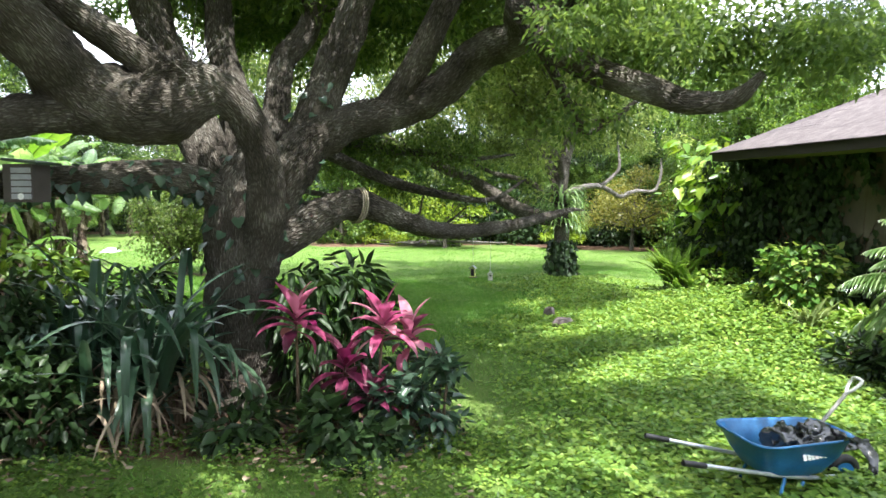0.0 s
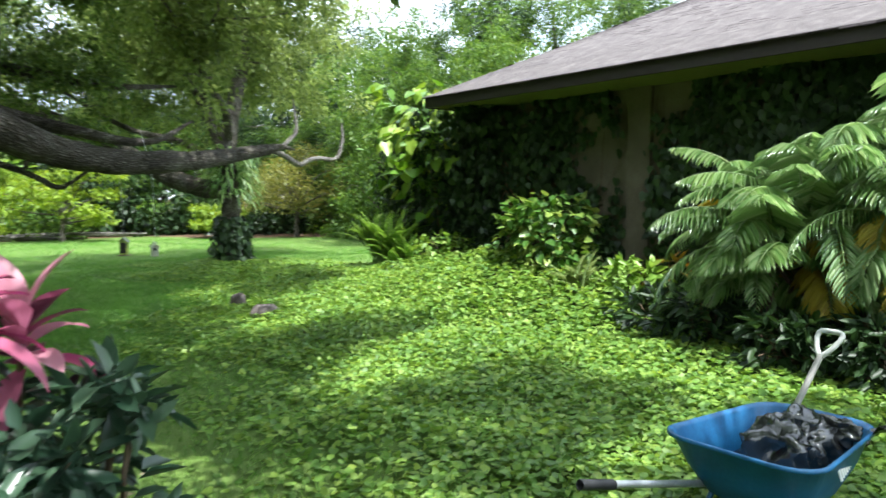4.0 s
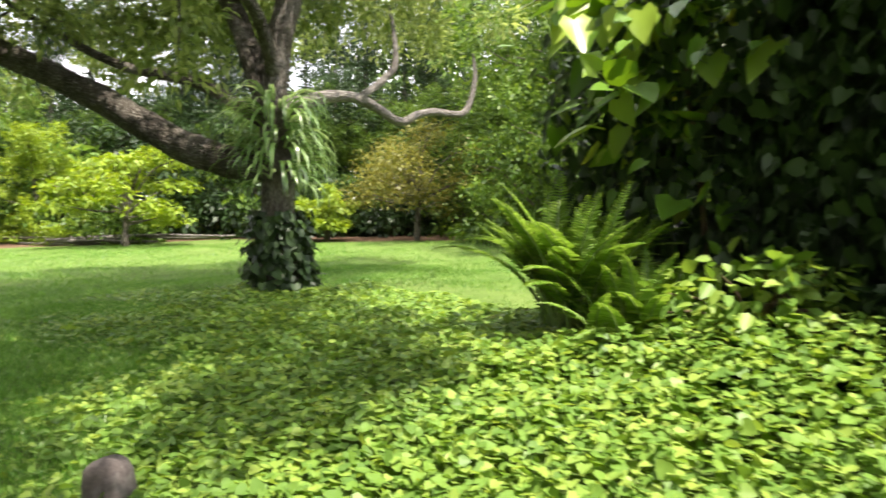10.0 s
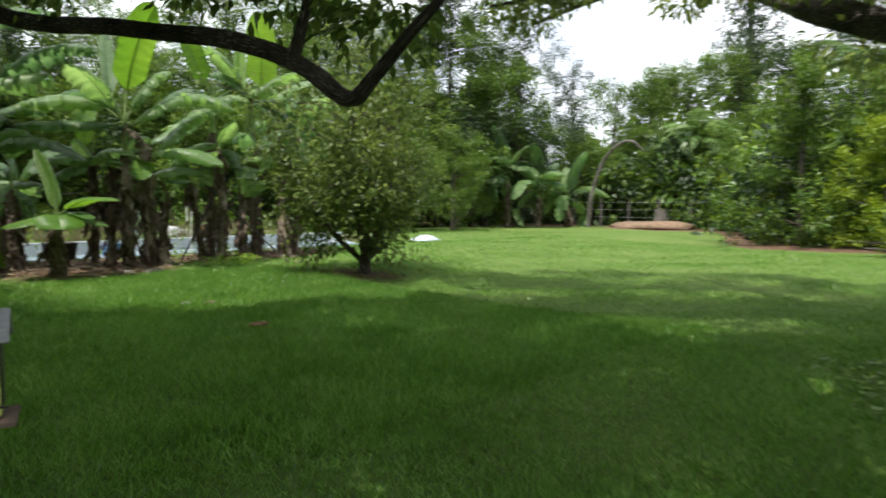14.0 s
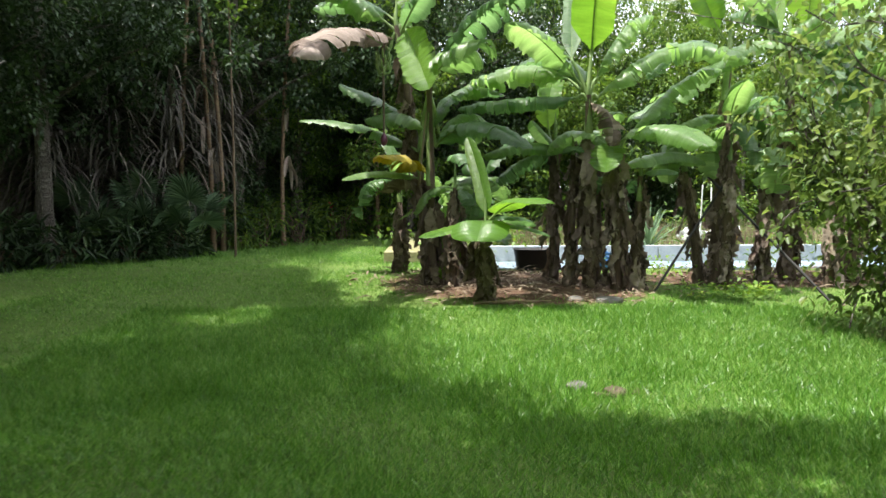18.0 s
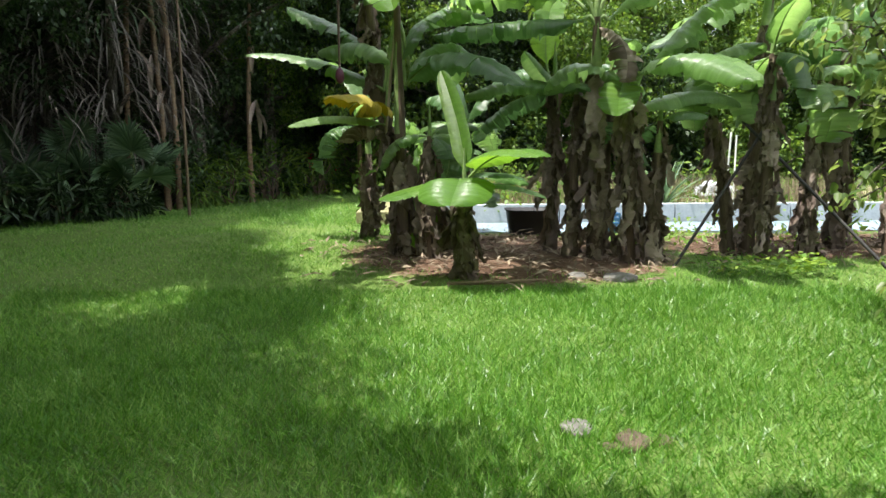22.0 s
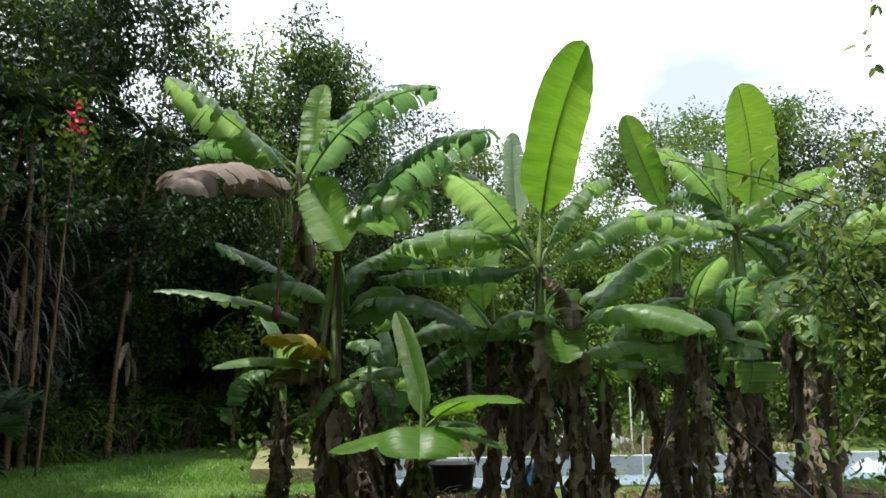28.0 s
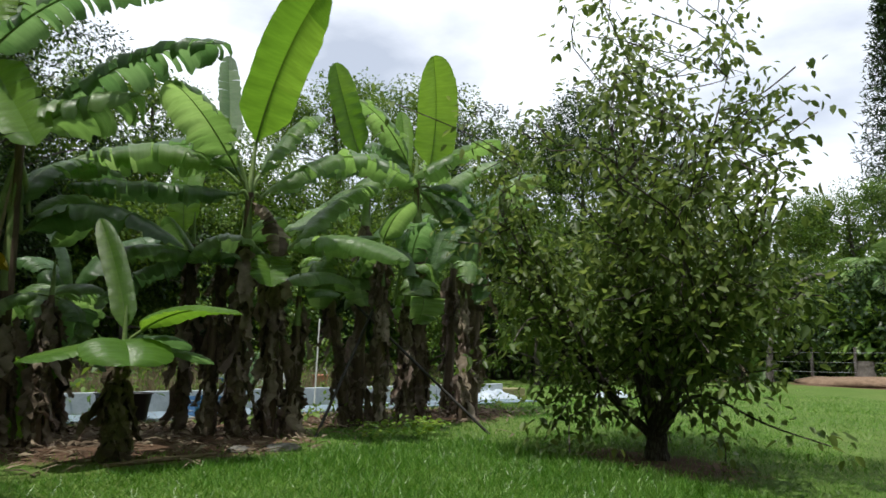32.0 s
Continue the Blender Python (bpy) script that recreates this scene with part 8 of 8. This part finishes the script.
def tarp(x, y, sx, sy, h, seed):
    bm = bmesh.new()
    n = 16
    vs = [[bm.verts.new((x + (i / n - 0.5) * sx + 0.05 * noise.noise(Vector((i * 0.7, j * 0.7, seed))), y + (j / n - 0.5) * sy,
                         float(ground_z(x, y)) + 0.02 + h * max(0, math.sin(math.pi * i / n) * math.sin(math.pi * j / n)) ** 0.6 * (0.7 + 0.6 * noise.noise(Vector((i * 0.45, j * 0.45, seed))))))
           for j in range(n + 1)] for i in range(n + 1)]
    for i in range(n):
        for j in range(n):
            bm.faces.new((vs[i][j], vs[i + 1][j], vs[i + 1][j + 1], vs[i][j + 1]))
    tagged(part("tarpaulin", bm, mat_noise("silver_tarp", [(0.3, (0.26, 0.33, 0.40)), (0.7, (0.52, 0.57, 0.61))], 3.0, 0.45, 0.2, 0.01, 20.0), None, "", True), "silvery blue tarpaulin lying in a heap on the grass", "tarpaulin")


tarp(-15.6, 27.9, 0.9, 1.1, 0.28, 4)
tarp(-14.6, 31.0, 0.6, 1.0, 0.22, 9)


def pole(name, a, b, r, mat, label, category="pole"):
    o = tube_part(name, [a, ((a[0] + b[0]) / 2, (a[1] + b[1]) / 2, (a[2] + b[2]) / 2), b], r, mat, None, "", 8, 3)
    return tagged(o, label, category)


M_IRON = mat_plain("dark_iron", (0.035, 0.032, 0.03), 0.6, 0.3)
pole("leaning_pole", (-11.65, 21.0, -0.1), (-12.4, 22.35, 1.6), 0.02, M_IRON, "dark iron pole leaning in the bananas")
pole("leaning_pole", (-10.85, 23.3, -0.15), (-12.55, 22.1, 1.7), 0.02, M_IRON, "dark iron pole leaning against the bananas")
pole("white_pole", (-14.6, 22.75, 0.0), (-14.6, 22.8, 1.55), 0.014, M_WHITE, "upright white plastic pole behind the bananas")
pole("white_pole", (-17.6, 24.1, 0.1), (-17.6, 24.1, 1.5), 0.016, M_WHITE, "upright white plastic pole in the raised bed")


def stone(name, x, y, sx, sy, sz, mat, seed, label, up=0.0, turn=0):
    bm = bmesh.new()
    bmesh.ops.create_icosphere(bm, subdivisions=3, radius=1.0)
    for v in bm.verts:
        p = v.co.copy()
        f = 1 + 0.25 * noise.noise(p * 1.3 + Vector((seed, 0, 0))) + 0.09 * noise.noise(p * 4 + Vector((0, seed, 0)))
        v.co = Vector((p.x * sx, p.y * sy, max(-0.6, min(p.z, 0.75)) * sz)) * f
    o = part(name, bm, mat, None, "", True)
    o.matrix_world = pose(x, y, float(ground_z(x, y)) + sz * 0.3 + up, 0, 0, turn)
    return tagged(o, label, name)


M_STONE = mat_noise("grey_stone", [(0.3, (0.05, 0.04, 0.038)), (0.5, (0.11, 0.09, 0.085)), (0.7, (0.20, 0.18, 0.17))], 8.0, 0.9, 0.5, 0.01, 40.0)
M_PALESTONE = mat_noise("pale_stone", [(0.3, (0.07, 0.066, 0.058)), (0.7, (0.19, 0.18, 0.16))], 8.0, 0.9, 0.4, 0.01, 40.0)
stone("stone", 2.38, 15.6, 0.12, 0.15, 0.2, M_STONE, 1.0, "rough grey-brown stone standing in the ivy", 0.05, 20)
stone("stone", 2.46, 14.3, 0.22, 0.15, 0.15, M_STONE, 2.0, "rough grey-brown stone lying in the ivy", 0.1, 20)
stone("stone", 2.45, 15.05, 0.10, 0.14, 0.07, M_STONE, 3.0, "rough grey-brown stone lying in the ivy", 0.02, 80)
stone("stone", -7.3, 19.1, 0.12, 0.10, 0.04, M_PALESTONE, 4.0, "flat pale stone at a hole in the lawn")
stone("stone", -11.0, 20.25, 0.16, 0.2, 0.06, M_PALESTONE, 5.0, "flat pale stone at the edge of the banana bed")
stone("stone", -11.1, 19.8, 0.09, 0.12, 0.05, M_PALESTONE, 6.0, "small pale stone at the edge of the banana bed")
stone("stone", -2.0, 4.3, 0.1, 0.12, 0.06, M_PALESTONE, 7.0, "small pale stone in the grass")
M_DUG = mat_noise("dug_earth", [(0.3, (0.03, 0.022, 0.014)), (0.7, (0.13, 0.095, 0.06))], 9.0, 0.95, 0.6, 0.02, 40.0)
rng = np.random.default_rng(44)
for k in range(13):
    q = rng.uniform(0.02, 0.055)
    o = stone("earth_clod", -7.12 + rng.normal() * 0.07, 19.32 + rng.normal() * 0.11, q * 1.3, q * 1.7, q * 0.8, M_DUG, 8.0 + k, "crumb of dug brown earth at the hole in the lawn", 0.0, 40 * k)
    o["group"] = "dug earth"
stone("coconut_husk", -4.9, 18.85, 0.09, 0.14, 0.05, mat_plain("husk", (0.15, 0.07, 0.035), 0.9), 9.0, "brown leaf husk lying in the grass")

# branch and edging log at the bed's front
tagged(limb("edging_log", [(-10.62, 18.35, -0.01, 0.016), (-10.55, 18.7, 0.015, 0.024), (-10.62, 19.1, 0.01, 0.022), (-10.75, 19.4, 0.0, 0.012)], mat_bark("pale_log", (0.10, 0.07, 0.04), (0.22, 0.165, 0.105), (0.34, 0.27, 0.19), 5.0, 0.01), None, 9), "weathered brown log edging the banana bed", "log")
rng = np.random.default_rng(77)
for k in range(11):
    a = rng.normal() * 9
    x, y = -0.6 + rng.normal() * 1.5, 38.6 + rng.normal() * 0.5
    c, s = math.cos(radians(a)), math.sin(radians(a))
    ln = rng.uniform(1.0, 2.4)
    z = float(ground_z(x, y)) + 0.08 + 0.07 * (k % 4)
    tagged(limb("log", [(x - c * ln, y - s * ln, z, 0.05), (x, y, z + rng.normal() * 0.03, 0.06), (x + c * ln, y + s * ln, z - 0.03, 0.04)], M_DEADWOOD, None, 7, 0.05, 4, k), "bare grey log in the heap at the lawn's edge", "log", "heap of logs")
# mulch heap, stump and leaning dead palm stem at the far corner
stone("mulch_heap", -14.5, 46.6, 2.1, 1.2, 0.34, mat_noise("mulch", [(0.3, (0.12, 0.075, 0.045)), (0.7, (0.30, 0.21, 0.14))], 6.0, 0.95, 0.7, 0.05, 30.0), 11.0, "heap of pale brown wood chips")
tagged(limb("stump", [(-14.3, 46.9, -0.2, 0.36), (-14.3, 46.9, 0.5, 0.3), (-14.3, 46.9, 0.95, 0.29)], M_DEADWOOD, None, 12), "sawn tree stump in the wood chips", "stump")
tagged(limb("dead_palm_stem", [(-17.2, 44.9, -0.3, 0.11), (-17.0, 44.9, 1.6, 0.10), (-16.5, 44.9, 3.0, 0.09), (-15.8, 44.9, 3.9, 0.08), (-14.9, 44.9, 4.2, 0.065), (-14.2, 44.9, 3.7, 0.03)], M_DEADWOOD, None, 9), "bare grey palm stem bent over in an arch", "palm")
fence = thing("fence", "old wire fence with grey wooden posts", "fence")
for k in range(6):
    x = -20.2 + k * 1.7
    limb("post", [(x, 48.2, -0.3, 0.07), (x, 48.2, 0.8, 0.065), (x, 48.2, 1.5, 0.06)], M_DEADWOOD, fence, 7, 0.03, 3, k)
for z in (0.5, 0.9, 1.3):
    tube_part("wire", [(-20.2, 48.13, z), (-15.9, 48.13, z - 0.02), (-11.7, 48.13, z)], 0.006, M_STEEL, fence)
seat(fence, (-15.9, 48.2, -0.2))


# ---- palms and flowers of the wood ----
def tuft_palm(x, y, hi, n, length, seed, label, mat=M_PALMLEAF, droop=(70, 120), skirt=0, stem=0.12, lean=0.0):
    rng = np.random.default_rng(seed)
    g = float(ground_z(x, y))
    t = thing("palm_tree", label, "palm")
    limb("trunk", [(x, y, g - 0.2, stem * 1.3), (x + lean * 0.3, y, g + hi * 0.5, stem), (x + lean, y, g + hi, stem * 0.9)], M_BARK2, t, 9, 0.05, 5, seed)
    for k in range(n):
        frond(rng, t, (x + lean, y, g + hi), k * 137.5, rng.uniform(10, 80), length * rng.uniform(0.8, 1.1), rng.uniform(*droop), length * 0.3, 26, mat, 0.05, 0.4, 0.2)
    for k in range(skirt):
        V, F, U = strap_arrays((x + lean, y, g + hi * rng.uniform(0.75, 1.0)), rng.uniform(0, 360), rng.uniform(-20, 20), length * rng.uniform(0.8, 1.3), 0.10, rng.uniform(80, 105), 8, 0.6, 0.2)
        link_mesh("dead_frond", V, F, M_DRY, t, "", True, U)
    return seat(t, (x, y, g))


tuft_palm(-19.3, 9.5, 3.1, 16, 1.5, 150, "shaded palm with a skirt of dry hanging fronds", M_SHADELEAF, skirt=40)
tuft_palm(-18.3, 7.8, 3.6, 16, 1.5, 151, "shaded palm with a skirt of dry hanging fronds", M_SHADELEAF, skirt=36)
tuft_palm(-18.6, 10.4, 0.6, 14, 1.0, 152, "low fan of palm leaves at the wood's edge", M_SHADELEAF)
tuft_palm(-14.8, 52, 4.6, 18, 2.6, 155, "tall slender palm above the far trees", M_PALMLEAF, (60, 120))
tuft_palm(-7.5, 54, 8.0, 18, 2.6, 156, "tall slender palm above the far trees", M_PALMLEAF, (60, 120))
for k, (x, y, h) in enumerate(((-24.6, 14.3, 0.9), (-25.6, 13.6, 0.75), (-24.9, 15.0, 0.55))):
    rng = np.random.default_rng(160 + k)
    t = thing("red_flower", "plant with upright red flower spikes and strap leaves", "flower", "red flowers at the wood's edge")
    g = float(ground_z(x, y))
    for j in range(12):
        V, F, U = strap_arrays((x, y, g), j * 137.5, rng.uniform(35, 75), 0.7, 0.06, 60, 7, 0.3)
        link_mesh("leaf", V, F, M_STRAP, t, "", True, U)
    limb("stalk", [(x, y, g, 0.012), (x, y, g + h * 0.5, 0.012), (x, y, g + h, 0.01)], M_BGREEN, t, 6)
    P = np.column_stack([np.full(16, x), np.full(16, y), g + h * np.linspace(0.7, 1.15, 16)])
    D = np.column_stack([np.cos(np.arange(16) * 2.4), np.sin(np.arange(16) * 2.4), np.full(16, 0.8)])
    tagged(leaves("bract", P, D, np.tile((0, 0, 1.0), (16, 1)), 0.16, 0.07, OVAL, M_RED, t, "bright red flower bracts"), kind="stuff")
    seat(t, (x, y, g))


def araucaria(x, y, hi, seed):
    """A tall, tiered conifer."""
    rng = np.random.default_rng(seed)
    g = float(ground_z(x, y))
    t = thing("conifer", "tall dark tiered conifer above the far trees", "tree")
    limb("trunk", [(x, y, g - 0.3, 0.3), (x, y, g + hi * 0.5, 0.18), (x, y, g + hi, 0.03)], M_BARK2, t, 8, 0.03, 4, seed)
    cen = []
    for tier in range(26):
        f = tier / 25
        for k in range(7):
            a = k * 0.9 + tier * 0.5
            r = (1 - f) * 3.4 + 0.4
            for s in np.linspace(0.15, 1, 7):
                cen.append((x + math.cos(a) * r * s, y + math.sin(a) * r * s, g + hi * (0.15 + 0.85 * f) + 0.35 * s * s))
    P, D, N = cloud(rng, np.array(cen), 0.3, 7, 0.6, -0.3)
    leaves("crown", P, D, N, 0.45, 0.12, KITE, M_SHADELEAF, t)
    return seat(t, (x, y, g))


araucaria(-19.2, 70.0, 27, 170)


# ---- small things among and behind the bananas ----
def bucket(x, y, z, r, hi, col, label, tilt=0):
    t = thing("bucket", label, "bucket", "buckets on the raised bed")
    bm = bmesh.new()
    rings = [(0.0, 0.78), (0.02, 0.8), (0.9, 0.98), (0.93, 1.05), (1.0, 1.05), (1.0, 0.95), (0.9, 0.92), (0.06, 0.74)]
    rows = []
    for h, f in rings:
        rows.append([bm.verts.new((r * f * math.cos(a), r * f * math.sin(a), hi * h)) for a in np.linspace(0, 2 * np.pi, 20, endpoint=False)])
    for a, b in zip(rows, rows[1:]):
        for i in range(20):
            bm.faces.new((a[i], a[(i + 1) % 20], b[(i + 1) % 20], b[i]))
    bm.faces.new(rows[0][::-1])
    bm.faces.new(rows[-1])
    m = mat_plain("bucket_" + label.split()[0], col, 0.5)
    part("body", bm, m, t, "", True)
    tube_part("handle", [(-r, 0, hi * 0.9), (-r * 0.7, 0.05, hi * 1.25), (0, 0.06, hi * 1.38), (r * 0.7, 0.05, hi * 1.25), (r, 0, hi * 0.9)], 0.006, M_STEEL, t, "thin wire handle")
    t.matrix_basis = pose(x, y, z, tilt, 0, 25)


bucket(-17.4, 24.55, 0.2, 0.17, 0.32, (0.42, 0.16, 0.09), "faded orange plastic bucket on the dry bed")
bucket(-17.2, 22.35, 0.2, 0.15, 0.28, (0.05, 0.13, 0.32), "blue plastic bucket beside the yucca")


def heap_of_bags(x, y):
    rng = np.random.default_rng(77)
    bm = bmesh.new()
    bmesh.ops.create_icosphere(bm, subdivisions=4, radius=1.0)
    for v in bm.verts:
        p = v.co.copy()
        f = 0.85 + 0.3 * noise.noise(p * 1.6) + 0.3 * abs(noise.noise(p * 4.0))
        v.co = Vector((p.x * 0.35, p.y * 0.42, max(p.z, -0.4) * 0.28)) * f
    o = part("sack", bm, mat_plain("grey_sack", (0.34, 0.36, 0.37), 0.6), None, "", True)
    o.location = (x, y, 0.3)
    tagged(o, "pale grey sack lying on the dry bed", "sack")


heap_of_bags(-18.2, 23.95)


# the flower stalk of the old banana plant
def banana_flower():
    t = thing("banana_flower", "dark banana flower stalk with a purple bud and small green fruit", "banana flower")
    limb("stalk", [(-12.3, 17.2, 3.75, 0.02), (-12.15, 17.12, 3.72, 0.02), (-12.02, 17.1, 3.45, 0.018), (-11.97, 17.1, 2.9, 0.015), (-11.95, 17.1, 2.3, 0.013)], M_BSTEM, t, 8, 0.03, 5, 91)
    bm = bmesh.new()
    bmesh.ops.create_uvsphere(bm, u_segments=14, v_segments=12, radius=1.0)
    for v in bm.verts:
        v.co = Vector((v.co.x * 0.055, v.co.y * 0.055, v.co.z * 0.12)) * (1 - 0.45 * max(0, -v.co.z))
    o = part("bud", bm, mat_plain("purple_bud", (0.10, 0.025, 0.05), 0.45), t, "purple drooping bud", True)
    o.location = (-11.95, 17.1, 2.2)
    for k in range(22):
        a = k * 2.4
        z = 3.42 - 0.012 * k
        c, s = math.cos(a), math.sin(a)
        limb("fruit", [(-12.0 + c * 0.03, 17.1 + s * 0.03, z, 0.012), (-12.0 + c * 0.08, 17.1 + s * 0.08, z + 0.01, 0.018), (-12.0 + c * 0.11, 17.1 + s * 0.11, z + 0.08, 0.016), (-12.0 + c * 0.11, 17.1 + s * 0.11, z + 0.12, 0.006)], M_BGREEN, t, 6, 0.0, 3, k)
    seat(t, (-12.3, 17.2, 3.75))


banana_flower()


def flowering_vine(x, y, hi):
    rng = np.random.default_rng(95)
    g = float(ground_z(x, y))
    t = thing("flowering_vine", "thin climbing vine with a cluster of red flowers", "vine")
    limb("stem", [(x, y, g - 0.1, 0.03), (x + 0.1, y + 0.05, g + hi * 0.4, 0.025), (x - 0.05, y, g + hi * 0.8, 0.02), (x, y, g + hi, 0.012)], M_PETRED, t, 7, 0.03, 6, 95)
    P = np.array((x, y, g + hi)) + rng.normal(size=(26, 3)) * np.array((0.1, 0.1, 0.16))
    D = rng.normal(size=P.shape)
    tagged(leaves("blossom", P, D, rng.normal(size=P.shape) + np.array((0, 0, 1.0)), 0.13, 0.07, OVAL, M_RED, t, "bright red blossoms"), kind="stuff")
    P = np.array((x, y, g + hi - 0.5)) + rng.normal(size=(80, 3)) * np.array((0.2, 0.2, 0.4))
    tagged(leaves("foliage", P, rng.normal(size=P.shape), rng.normal(size=P.shape) + np.array((0, 0, 1.0)), 0.16, 0.09, OVAL, M_BACKLEAF, t), kind="stuff")
    seat(t, (x, y, g))


flowering_vine(-17.0, 13.37, 6.0)
